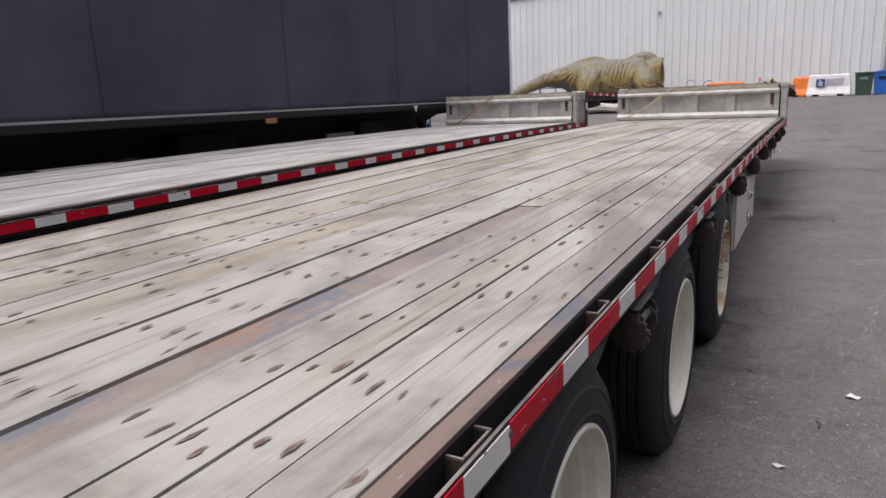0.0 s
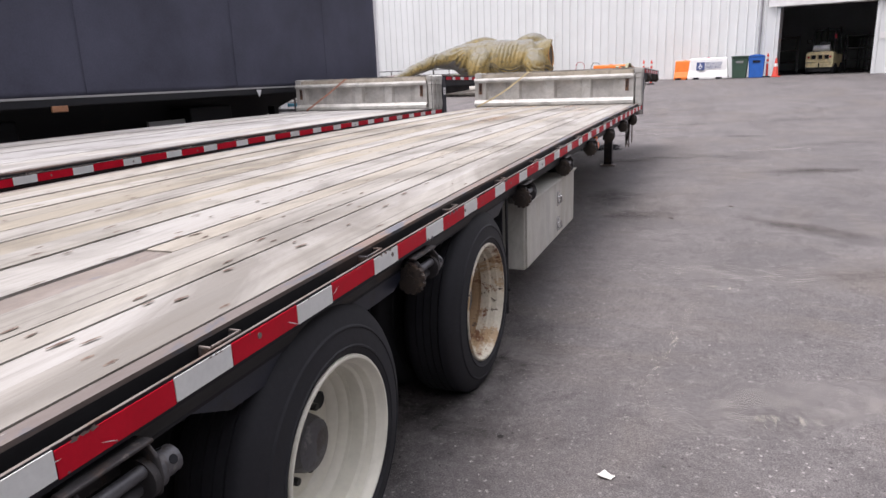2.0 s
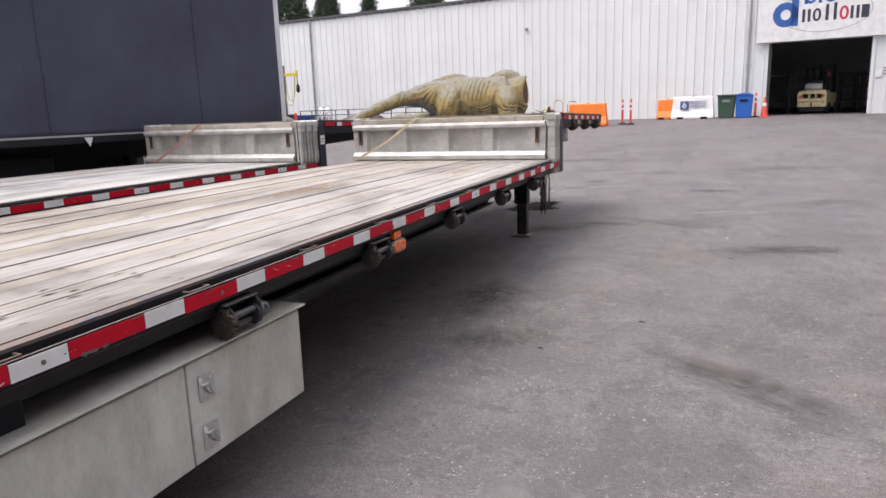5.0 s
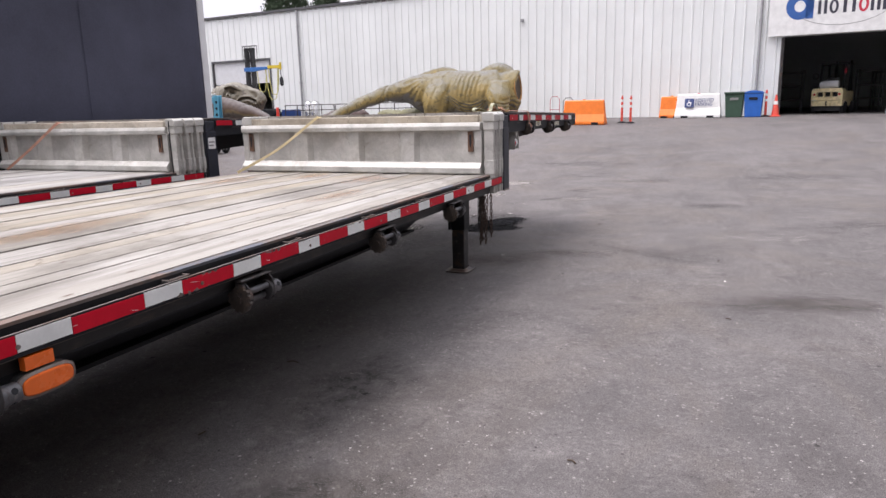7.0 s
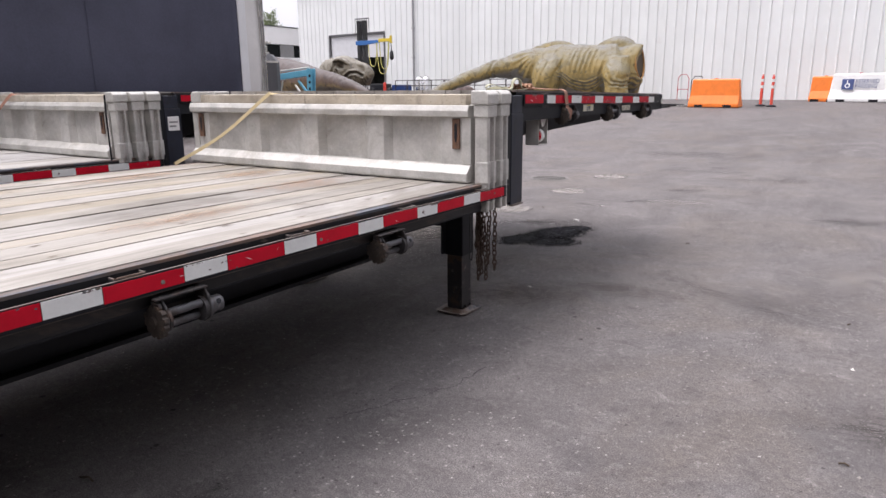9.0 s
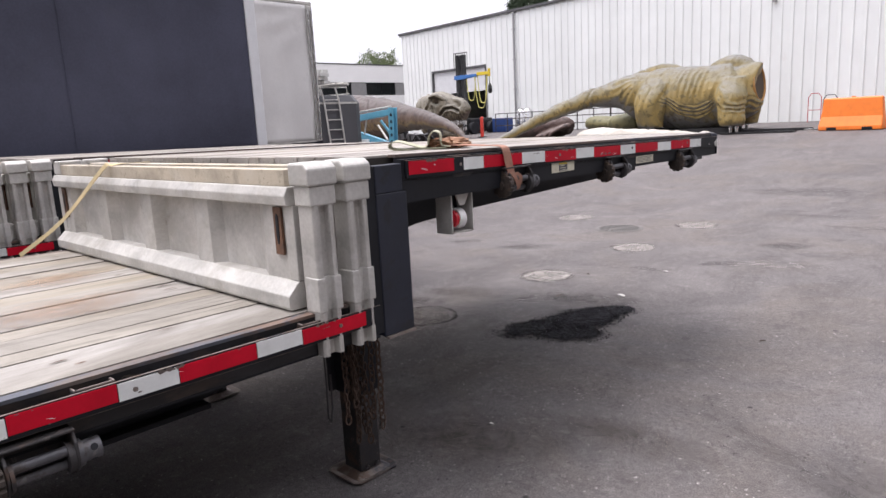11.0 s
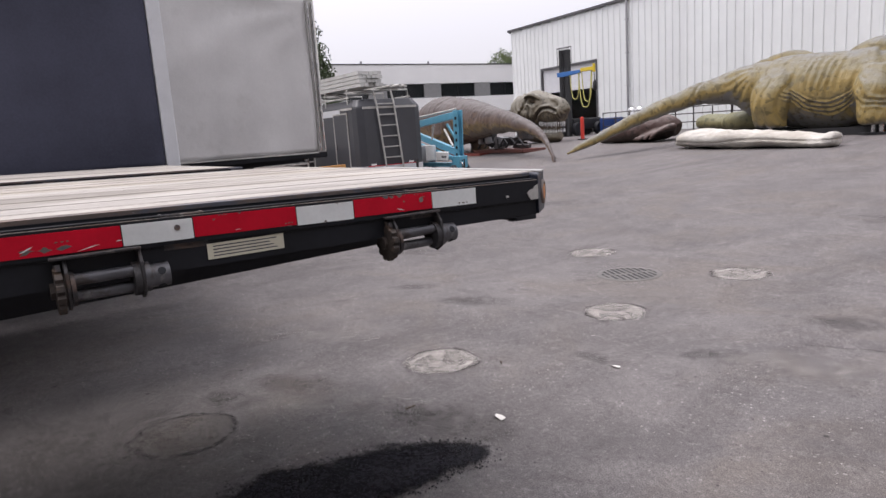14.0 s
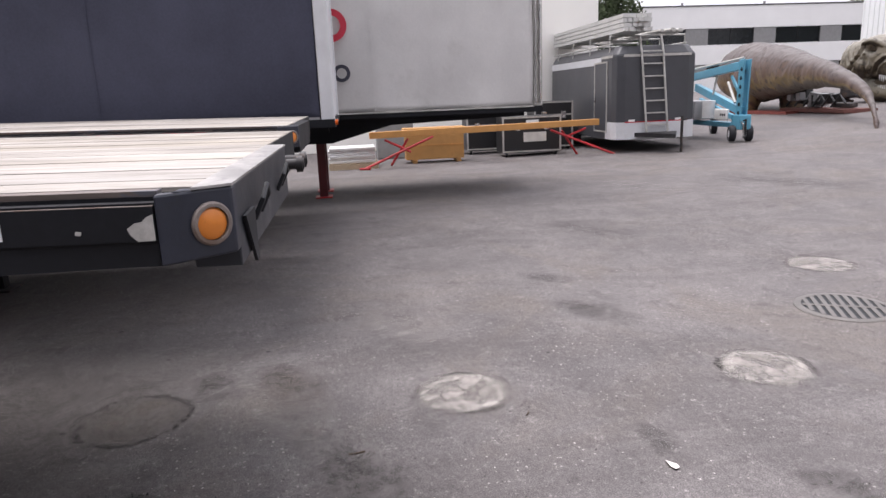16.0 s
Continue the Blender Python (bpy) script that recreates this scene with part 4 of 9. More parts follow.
AMBER = plain("amber_lens", (0.70, 0.13, 0.018), 0.25, dirt=(0.35, 0.12, 0.04), amount=0.15)
AMBER_DIRTY = plain("grimy_amber_lens", (0.60, 0.19, 0.025), 0.3, dirt=(0.28, 0.11, 0.03), amount=0.35, dscale=30)
RED_LENS = plain("red_lens", (0.55, 0.015, 0.03), 0.2)
CHROME = plain("bright_metal", (0.6, 0.6, 0.6), 0.25, 0.9)
STRAP_Y = plain("faded_yellow_strap", (0.50, 0.41, 0.24), 0.85, dirt=(0.30, 0.24, 0.15), amount=0.3, dscale=12)
STRAP_O = plain("faded_orange_strap", (0.36, 0.185, 0.13), 0.85, dirt=(0.20, 0.12, 0.09), amount=0.5, dscale=14)
STRAP_G = plain("grey_green_strap", (0.36, 0.36, 0.26), 0.85, dirt=(0.25, 0.24, 0.18), amount=0.3, dscale=12)
RAG = plain("crumpled_brown_rag", (0.25, 0.13, 0.075), 0.9, dirt=(0.42, 0.30, 0.2), amount=0.4, dscale=18, bump=0.5)
BOARD_GREY = wood_mat("grey_timber", (0.47, 0.42, 0.35), (0.34, 0.30, 0.24), (0.52, 0.49, 0.43))
ORANGE = plain("orange_plastic", (0.80, 0.19, 0.02), 0.45, dirt=(0.5, 0.16, 0.05), amount=0.2)
WHITE_PLASTIC = plain("white_plastic", (0.76, 0.76, 0.75), 0.45, dirt=(0.5, 0.48, 0.45), amount=0.15)
GREEN_PLASTIC = plain("dark_green_plastic", (0.035, 0.075, 0.05), 0.45)
BLUE_PLASTIC = plain("blue_plastic", (0.02, 0.12, 0.46), 0.4)
NAVY_INK = plain("navy_ink", (0.03, 0.05, 0.16), 0.5, bump=0.0)
BLUE_INK = plain("blue_ink", (0.03, 0.11, 0.36), 0.5, bump=0.0)
DARK_INK = plain("dark_ink", (0.04, 0.04, 0.06), 0.5, bump=0.0)
RED_INK = plain("red_ink", (0.55, 0.03, 0.06), 0.5, bump=0.0)
CREAM_INK = plain("cream_label", (0.60, 0.57, 0.45), 0.5, bump=0.0, dirt=(0.36, 0.31, 0.2), amount=0.3, dscale=20)
YELLOW_INK = plain("yellow_ink", (0.65, 0.48, 0.03), 0.5, bump=0.0)
LIFT_YELLOW = worn_mat("worn_yellow_machine_paint", (0.80, 0.68, 0.40), [((0.40, 0.28, 0.12), 2.0, 0.54, 0.10, 0.7), ((0.10, 0.07, 0.04), 6.0, 0.63, 0.05, 0.8), ((0.62, 0.56, 0.40), 8.0, 0.58, 0.06, 0.6)], 0.5, 0, 0.15)
LIFT_BLUE = plain("sky_blue_machine_paint", (0.10, 0.33, 0.46), 0.45, dirt=(0.10, 0.18, 0.22), amount=0.3, dscale=5)
CARGO_GREY = plain("dark_grey_trailer_skin", (0.058, 0.06, 0.068), 0.4, scale=1.5)
CASE_BLACK = plain("black_laminate", (0.015, 0.015, 0.017), 0.45)
CRATE_WOOD = plain("orange_plywood", (0.45, 0.24, 0.08), 0.7, dirt=(0.32, 0.16, 0.05), amount=0.3)
BEAM_WOOD = plain("orange_timber_beam", (0.52, 0.26, 0.08), 0.65, dirt=(0.38, 0.18, 0.05), amount=0.3)
RED_PAINT = plain("red_machine_paint", (0.42, 0.015, 0.02), 0.45)
PALE_WOOD = plain("pale_pallet_wood", (0.48, 0.38, 0.26), 0.8, dirt=(0.3, 0.23, 0.15), amount=0.3)
WRAP = plain("white_wrapping", (0.72, 0.72, 0.72), 0.35)
STUCCO = plain("white_stucco", (0.85, 0.85, 0.84), 0.8, scale=0.5, var=0.04, dirt=(0.78, 0.77, 0.75), amount=0.2, dscale=0.3, bump=0.05)
CREAM_WALL = plain("cream_wall_paint", (0.87, 0.855, 0.81), 0.75, scale=0.4, var=0.03, bump=0.03)
WINDOW_DARK = plain("dark_tinted_glass", (0.012, 0.014, 0.016), 0.12, bump=0.0)
PANEL_GREY = plain("grey_window_panel", (0.25, 0.25, 0.25), 0.6)
BARK = plain("brown_bark", (0.07, 0.05, 0.035), 0.9, bump=0.5)
LEAF = mat("dark_conifer_leaves", (0.035, 0.06, 0.028), 0.7, 0, 0.6, 0.5, 8, 0)
LEAF_PALE = mat("light_green_leaves", (0.13, 0.17, 0.07), 0.7, 0, 0.5, 0.6, 8, 0)
IRON = plain("cast_iron", (0.13, 0.122, 0.115), 0.6, 0.4, 0.3, (0.12, 0.09, 0.07), 0.3, 8)
GRIT = plain("black_loose_grit", (0.018, 0.018, 0.02), 0.8, scale=20, var=0.5)
PAPER = plain("white_paper_scrap", (0.60, 0.585, 0.55), 0.8)


# ---- parts of the near trailer ----
GOOSENECK = [(12.23, 0.43), (12.50, 0.43), (12.54, 0.75), (12.56, 0.92), (12.585, 1.01), (12.64, 1.085), (12.72, 1.125), (12.85, 1.148), (13.2, 1.170), (14.46, 1.205), (15.2, 1.225), (15.2, 1.39), (12.23, 1.39)]


def trailer_fittings(root):
    # tool box
    tb = new("tool_box")
    tb.parent = root
    bm = bmesh.new()
    box(bm, -0.62, -0.045, 4.98, 6.525, 0.34, 0.755)
    part("body", bm, BOX_PAINT, tb, "off-white painted steel box", bevel=0.008)
    for y0, y1 in ((4.99, 5.795), (5.803, 6.515)):
        bm = bmesh.new()
        box(bm, -0.0445, -0.030, y0, y1, 0.35, 0.745)
        part("door", bm, BOX_PAINT, tb, bevel=0.006)
    bm = bmesh.new()
    box(bm, -0.62, -0.015, 4.95, 6.55, 0.7555, 0.765)
    part("drip_lid", bm, BOX_PAINT, tb, bevel=0.003)
    for z in (0.63, 0.44):
        bm = bmesh.new()
        box(bm, -0.029, -0.024, 5.85, 5.93, z - 0.05, z + 0.05)
        tube(bm, [(-0.02, 5.87, z + 0.01), (-0.005, 5.88, z + 0.025), (-0.005, 5.90, z - 0.02), (-0.02, 5.91, z - 0.035)], 0.008, 6)
        part("latch", bm, CHROME, tb, "bright metal latch")
    for y in (5.15, 6.25):
        bm = bmesh.new()
        box(bm, -0.55, -0.10, y, y + 0.10, 0.766, 0.855)
        part("hanger", bm, BLACK, tb)
    # mud flap and its rod
    mf = new("mud_flap")
    mf.parent = root
    bm = bmesh.new()
    box(bm, -0.70, -0.09, 4.655, 4.668, 0.22, 0.84)
    part("flap", bm, RUBBER, mf)
    bm = bmesh.new()
    tube(bm, [(-0.065, 4.66, 0.86), (-0.065, 4.66, 0.30), (-0.065, 4.66, 0.17)], 0.009, 6)
    box(bm, -0.085, -0.045, 4.65, 4.672, 0.31, 0.325)
    part("rod", bm, HUB, mf)
    # axles
    for y in (1.243, 2.667, 4.091):
        bm = bmesh.new()
        tube(bm, [(-0.75, y, 0.43), (-1.85, y, 0.43)], 0.065, 12)
        part("axle", bm, BLACK, root, smooth=True)
    # slanted braces below the rail
    for y in (0.35, 1.45, 2.35, 3.05, 4.35):
        bm = bmesh.new()
        z = LOW + low_warp(y) - 0.1575
        prism(bm, [(y - 0.24, z), (y + 0.24, z), (y + 0.10, z - 0.06), (y - 0.10, z - 0.06)], "x", -0.058, -0.050)
        part("rail_brace", bm, NAVY, root, "grey black steel gusset below the rail")
    # side marker lamp
    lamp = new("marker_lamp")
    lamp.parent = root
    bm = bmesh.new()
    def rounded(hy, hz, q):
        out = []
        for k in range(24):
            a = 2 * math.pi * k / 24
            c_, s_ = math.cos(a), math.sin(a)
            out.append((7.54 + hy * math.copysign(abs(c_) ** q, c_), 0.838 + hz * math.copysign(abs(s_) ** q, s_)))
        return out
    prism(bm, rounded(0.092, 0.040, 0.6), "x", -0.04, -0.012)
    part("bezel_back", bm, HUB, lamp)
    bm = bmesh.new()
    outer, inner = rounded(0.092, 0.040, 0.6), rounded(0.083, 0.032, 0.6)
    vo, vi = [bm.verts.new((-0.002, a, c)) for a, c in outer], [bm.verts.new((0.002, a, c)) for a, c in inner]
    bo, bi = [bm.verts.new((-0.0118, a, c)) for a, c in outer], [bm.verts.new((-0.0118, a, c)) for a, c in inner]
    for k in range(24):
        j = (k + 1) % 24
        for q in ((vo[k], vo[j], vi[j], vi[k]), (bo[k], bi[k], bi[j], bo[j]), (vo[k], bo[k], bo[j], vo[j]), (vi[k], vi[j], bi[j], bi[k])):
            bm.faces.new(q)
    part("bezel", bm, FLANGE, lamp, "worn bright metal lamp ring", smooth=True)
    bm = bmesh.new()
    prism(bm, rounded(0.082, 0.031, 0.6), "x", -0.0118, 0.006)
    part("lens", bm, AMBER, lamp, "amber oval lens", bevel=0.005)
    bm = bmesh.new()
    box(bm, -0.03, -0.004, 7.48, 7.57, 0.885, 0.925)
    part("reflector", bm, AMBER, lamp)
    # landing gear
    for lx in (-0.54, -2.05):
        leg = new("landing_leg")
        leg.parent = root
        bm = bmesh.new()
        box(bm, lx - 0.075, lx + 0.075, 12.265, 12.415, 0.42, 1.0)
        part("outer_tube", bm, BLACK, leg, bevel=0.008)
        bm = bmesh.new()
        box(bm, lx - 0.062, lx + 0.062, 12.278, 12.402, 0.03, 0.419)
        part("inner_tube", bm, RUST_STEEL, leg, bevel=0.006)
        bm = bmesh.new()
        rings = []
        for hx, hy, z in ((0.10, 0.105, 0.002), (0.118, 0.13, 0.006), (0.124, 0.137, 0.018), (0.117, 0.129, 0.019), (0.098, 0.105, 0.012), (0.072, 0.072, 0.030), (0.064, 0.064, 0.030)):
            rings.append([bm.verts.new((lx + sx * hx, 12.34 + sy * hy, z)) for sx, sy in ((-1, -0.8), (-0.8, -1), (0.8, -1), (1, -0.8), (1, 0.8), (0.8, 1), (-0.8, 1), (-1, 0.8))])
        for p, q in zip(rings, rings[1:]):
            for k in range(8):
                bm.faces.new((p[k], p[(k + 1) % 8], q[(k + 1) % 8], q[k]))
        bm.faces.new(rings[0][::-1])
        bm.faces.new(rings[-1])
        part("foot", bm, FLANGE, leg, "worn dished steel foot plate")
        for dx in (-0.03, 0.03):
            bm = bmesh.new()
            tube(bm, [(lx + 0.064 + 0.004, 12.34 + dx, 0.05), (lx + 0.080, 12.34 + dx, 0.05)], 0.010, 8)
            part("foot_bolt", bm, DRUM_STEEL, leg)
    bm = bmesh.new()
    tube(bm, [(-0.55, 12.34, 0.62), (-2.05, 12.34, 0.62)], 0.02, 8)
    part("cross_shaft", bm, BLACK, root)
    # gooseneck side plate behind the corner post
    bm = bmesh.new()
    prism(bm, GOOSENECK, "x", -0.62, -0.60)
    part("gooseneck_plate", bm, BLACK, root, "black curved gooseneck plate")
    # inner gooseneck plates and the neighbour's landing legs, assumed alike, added to block light
    for host, px in ((root, -2.0), (trailer2, -0.61), (trailer2, -2.0)):
        bm = bmesh.new()
        prism(bm, GOOSENECK, "x", px - 0.01, px + 0.01)
        part("gooseneck_plate", bm, BLACK, host)
    for lx in (-0.55, -2.05):
        leg = new("landing_leg")
        leg.parent = trailer2
        bm = bmesh.new()
        box(bm, lx - 0.07, lx + 0.07, 12.27, 12.41, 0.32, 1.0)
        box(bm, lx - 0.055, lx + 0.055, 12.285, 12.395, 0.021, 0.319)
        part("tube", bm, BLACK, leg)
        bm = bmesh.new()
        box(bm, lx - 0.15, lx + 0.15, 12.20, 12.48, 0.002, 0.020)
        part("foot", bm, RUST_STEEL, leg)
    for y in (1.22, 2.66, 4.12):
        bm = bmesh.new()
        tube(bm, [(-0.75, y, 0.43), (-1.85, y, 0.43)], 0.065, 12)
        part("axle", bm, BLACK, trailer2, smooth=True)
    # rear-facing lamp in a white housing
    rl = new("marker_lamp")
    rl.parent = root
    # black back plate paints in the shade inside the housing
    bm = bmesh.new()
    box(bm, -0.13, -0.125, 12.53, 12.66, 1.185, 1.375)
    part("housing_back", bm, BLACK, rl)
    bm = bmesh.new()
    box(bm, -0.1245, -0.03, 12.522, 12.529, 1.185, 1.375)
    box(bm, -0.1245, -0.03, 12.655, 12.66, 1.185, 1.375)
    box(bm, -0.1245, -0.03, 12.53, 12.654, 1.185, 1.19)
    prism(bm, [(12.545, 1.37), (12.65, 1.37), (12.61, 1.305), (12.58, 1.305)], "x", -0.04, -0.033)
    part("housing", bm, ALU, rl, "pale grey steel housing", bevel=0.002)
    bm = bmesh.new()
    lathe(bm, [(-0.02, 0.045), (0.018, 0.045), (0.02, 0.035), (0.02, 0.0001)], 24, pose(-0.075, 12.60, 1.245, 0, 0, 90))
    part("lamp_body", bm, WHITE_PLASTIC, rl, smooth=True)
    bm = bmesh.new()
    lathe(bm, [(0.0, 0.038), (0.016, 0.036), (0.024, 0.022), (0.026, 0.0001)], 24, pose(-0.075, 12.579, 1.245, 0, 0, -90))
    part("lens", bm, RED_LENS, rl, "red round lens", smooth=True)
    # nose lamps
    for k, (cx, host) in enumerate(((-0.082, root), (-0.082, trailer2))):
        nl = new("marker_lamp")
        nl.parent = host
        nl.matrix_basis = pose(cx, 15.352 - 0.004, 1.408, 0, 0, 41)
        bm = bmesh.new()
        lathe(bm, [(-0.02, 0.046), (0.008, 0.046), (0.012, 0.042), (0.012, 0.035), (-0.02, 0.035)], 28, closed=True)
        part("bezel", bm, FLANGE, nl, "worn steel lamp ring", smooth=True)
        bm = bmesh.new()
        lathe(bm, [(-0.02, 0.0345), (0.006, 0.034), (0.011, 0.026), (0.013, 0.0001)], 28)
        part("lens", bm, AMBER_DIRTY, nl, "amber round lens", smooth=True)
    # nose top lip, front winches and hand loops
    bm = bmesh.new()
    a, c = NOSE - 0.050, NOSE + 0.021
    prism(bm, [(-0.05, a), (-1.325, a), (-1.325, c), (-0.113, c), (-0.052, NOSE - 0.050)], "z", HIGH - 0.0035, HIGH + 0.002)
    part("nose_lip", bm, worn_mat("worn_blue_grey_steel", (0.27, 0.262, 0.255), [((0.40, 0.385, 0.37), 4.0, 0.48, 0.1, 0.8), ((0.12, 0.12, 0.125), 6.0, 0.58, 0.06, 0.7), ((0.17, 0.10, 0.07), 7.0, 0.58, 0.06, 0.8)], 0.5, 0.2, 0.2), root, "grey worn steel nose lip", warp=high_warp)
    bm = bmesh.new()
    prism(bm, [(-0.20, 1.40), (-0.34, 1.40), (-0.34, 1.27), (-0.31, 1.27)], "y", NOSE + 0.022, NOSE + 0.030)
    part("hose_bracket", bm, BLACK, root)
    for x in (-1.42, -1.62):
        bm = bmesh.new()
        tube(bm, [(x, NOSE - 0.05, 1.40), (x, NOSE + 0.08, 1.40)], 0.022, 10)
        tube(bm, [(x, NOSE + 0.05, 1.40), (x, NOSE + 0.075, 1.40)], 0.034, 10)
        part("air_coupling", bm, RUST_STEEL, root, smooth=True)
    for x in (-0.45, -1.0):
        bm = bmesh.new()
        tube(bm, [(x - 0.06, NOSE + 0.02, 1.36), (x - 0.06, NOSE + 0.045, 1.41), (x, NOSE + 0.05, 1.44), (x + 0.06, NOSE + 0.045, 1.41), (x + 0.06, NOSE + 0.02, 1.36)], 0.007, 6)
        part("tie_loop", bm, BLACK, root, smooth=True)
    # labels on the upper rail
    for y0, y1, z0, z1, two in ((13.24, 13.44, 1.383, 1.433, True), (14.10, 14.31, 1.362, 1.404, False)):
        lb = new("warning_label")
        lb.parent = root
        bm = bmesh.new()
        box(bm, -0.0125, -0.0105, y0, y1, z0, z1)
        part("backing", bm, CREAM_INK, lb)
        if two:
            bm = bmesh.new()
            box(bm, -0.0104, -0.0094, y0 + 0.062, y0 + 0.135, z0 + 0.004, z0 + 0.036)
            part("dark_field", bm, DARK_INK, lb)
            bm = bmesh.new()
            box(bm, -0.0104, -0.0094, y0 + 0.062, y0 + 0.135, z0 + 0.038, z0 + 0.046)
            part("yellow_bar", bm, YELLOW_INK, lb)
        for k in range(4 if not two else 3):
            bm = bmesh.new()
            z = z0 + 0.007 + (0.011 if two else 0.0085) * k
            a, c = (y0 + 0.068, y0 + 0.128) if two else (y0 + 0.015, y1 - 0.02)
            box(bm, -0.0093 if two else -0.0104, -0.0086 if two else -0.0098, a, c - 0.01 * (k % 3), z, z + (0.004 if two else 0.0028))
            part("text_bar", bm, CREAM_INK if two else DARK_INK, lb)
    # torn foil scraps on the nose rail
    for out in ([(15.112, 1.414), (15.122, 1.412), (15.124, 1.419), (15.114, 1.421)],
                [(15.208, 1.420), (15.214, 1.406), (15.226, 1.394), (15.258, 1.394), (15.258, 1.446), (15.246, 1.441), (15.236, 1.432), (15.222, 1.430)]):
        bm = bmesh.new()
        prism(bm, out, "x", -0.0028, 0.0005)
        part("foil_scrap", bm, ALU_RAIL, root)
    # chips knocked out of the tape
    rnd = random.Random(21)
    bm = bmesh.new()
    for k in range(190):
        lo = rnd.random() < 0.72
        y = rnd.uniform(-0.4, 11.9) if lo else rnd.uniform(12.3, 14.95)
        edge = rnd.choice((0.025, 0.025, 0.025, -0.025, rnd.uniform(-0.02, 0.02)))
        z = (LOW + low_warp(y) if lo else HIGH + high_warp(y)) - 0.057 + edge
        r = rnd.uniform(0.0015, 0.005) if k % 9 else rnd.uniform(0.007, 0.012)
        for _ in range(1 if k % 3 else 3):
            ring = [(y + 1.5 * r * rnd.uniform(0.25, 1.2) * math.cos(t), z + 0.8 * r * rnd.uniform(0.25, 1.2) * math.sin(t)) for t in (2 * math.pi * q / 11 for q in range(11))]
            bm.faces.new([bm.verts.new((0.0006, a, c)) for a, c in ring])
            y += rnd.uniform(1.5, 4.0) * r + 0.004
    tagged(part("tape_chips", bm, RAIL_TOP, root, "dark chips knocked out of the tape"), kind="stuff")
    bm = bmesh.new()
    for k in range(46):
        lo = rnd.random() < 0.75
        y = rnd.uniform(0.2, 11.9) if lo else rnd.uniform(12.3, 14.9)
        z = (LOW + low_warp(y) if lo else HIGH + high_warp(y)) - 0.057 + rnd.uniform(-0.02, 0.02)
        l, h, t = rnd.uniform(0.006, 0.028), rnd.uniform(0.0008, 0.0022), rnd.uniform(-0.5, 0.5)
        bm.faces.new([bm.verts.new((0.0009, y + a * l, z + a * l * t + c * h)) for a, c in ((-1, 0), (-0.3, -1), (0.5, -0.6), (1, 0), (0.2, 1))])
    tagged(part("tape_scratches", bm, WHITE_TAPE, root, "pale scratches across the tape"), kind="stuff")


trailer_fittings(trailer)


# ---- stacked aluminium side panels ----
def side_panel(m, label, long_=2.52):
    """Faces -y, its right end at x = 0 and its foot at z = 0."""
    root = thing("side_panel", m, label, "side panel", "stacked aluminium side panels")
    deep, pitch = 0.050, 0.565
    prof, u = [(-long_ + 0.02, 0.0)], -long_ + 0.18
    while u + pitch < -0.05:
        prof += [(u, 0.0), (u + 0.035, deep), (u + 0.33, deep), (u + 0.435, 0.0)]
        u += pitch
    prof += [(-0.02, 0.0)]
    bm = bmesh.new()
    prism(bm, prof + [(a, c + 0.004) for a, c in prof[::-1]], "z", 0.06, 0.42)
    part("sheet", bm, ALU, root, "dull grey ribbed aluminium sheet")
    bm = bmesh.new()
    prism(bm, [(-0.050, 0.008), (-0.056, 0.02), (-0.056, 0.062), (-0.010, 0.108), (0.055, 0.108), (0.055, 0.008)], "x", -long_, 0.0)
    part("bottom_rail", bm, ALU_RAIL, root, bevel=0.004)
    bm = bmesh.new()
    prism(bm, [(-0.03, 0.385), (-0.035, 0.42), (-0.02, 0.452), (0.055, 0.452), (0.055, 0.385)], "x", -long_, -0.005)
    part("top_rail", bm, ALU_RAIL, root, bevel=0.004)
    for x0 in (-long_, -0.058):
        bm = bmesh.new()
        box(bm, x0, x0 + 0.058, -0.008, 0.052, 0.1085, 0.3845)
        part("end_stile", bm, ALU, root, bevel=0.004)
    for x0, x1 in ((-long_ + 0.03, -1.304), (-1.30, -0.03)):
        bm = bmesh.new()
        box(bm, x0, x1, -0.012, 0.05, 0.4525, 0.512)
        part("top_board", bm, BOARD_GREY, root, "weathered timber board", bevel=0.003)
    for x in (-long_ + 0.10, -0.10):
        bm = bmesh.new()
        prism(bm, [(x - 0.025, 0.20), (x + 0.025, 0.20), (x + 0.025, 0.375), (x - 0.025, 0.375)], "y", -0.012, -0.002)
        part("slot_plate", bm, RUST, root, "rusty steel slot plate")
        bm = bmesh.new()
        prism(bm, [(x - 0.004, 0.24), (x + 0.004, 0.24), (x + 0.009, 0.27), (x + 0.009, 0.34), (x, 0.352), (x - 0.009, 0.34), (x - 0.009, 0.27)], "y", -0.0145, -0.0122)
        part("slot", bm, BLACK, root)
    return root


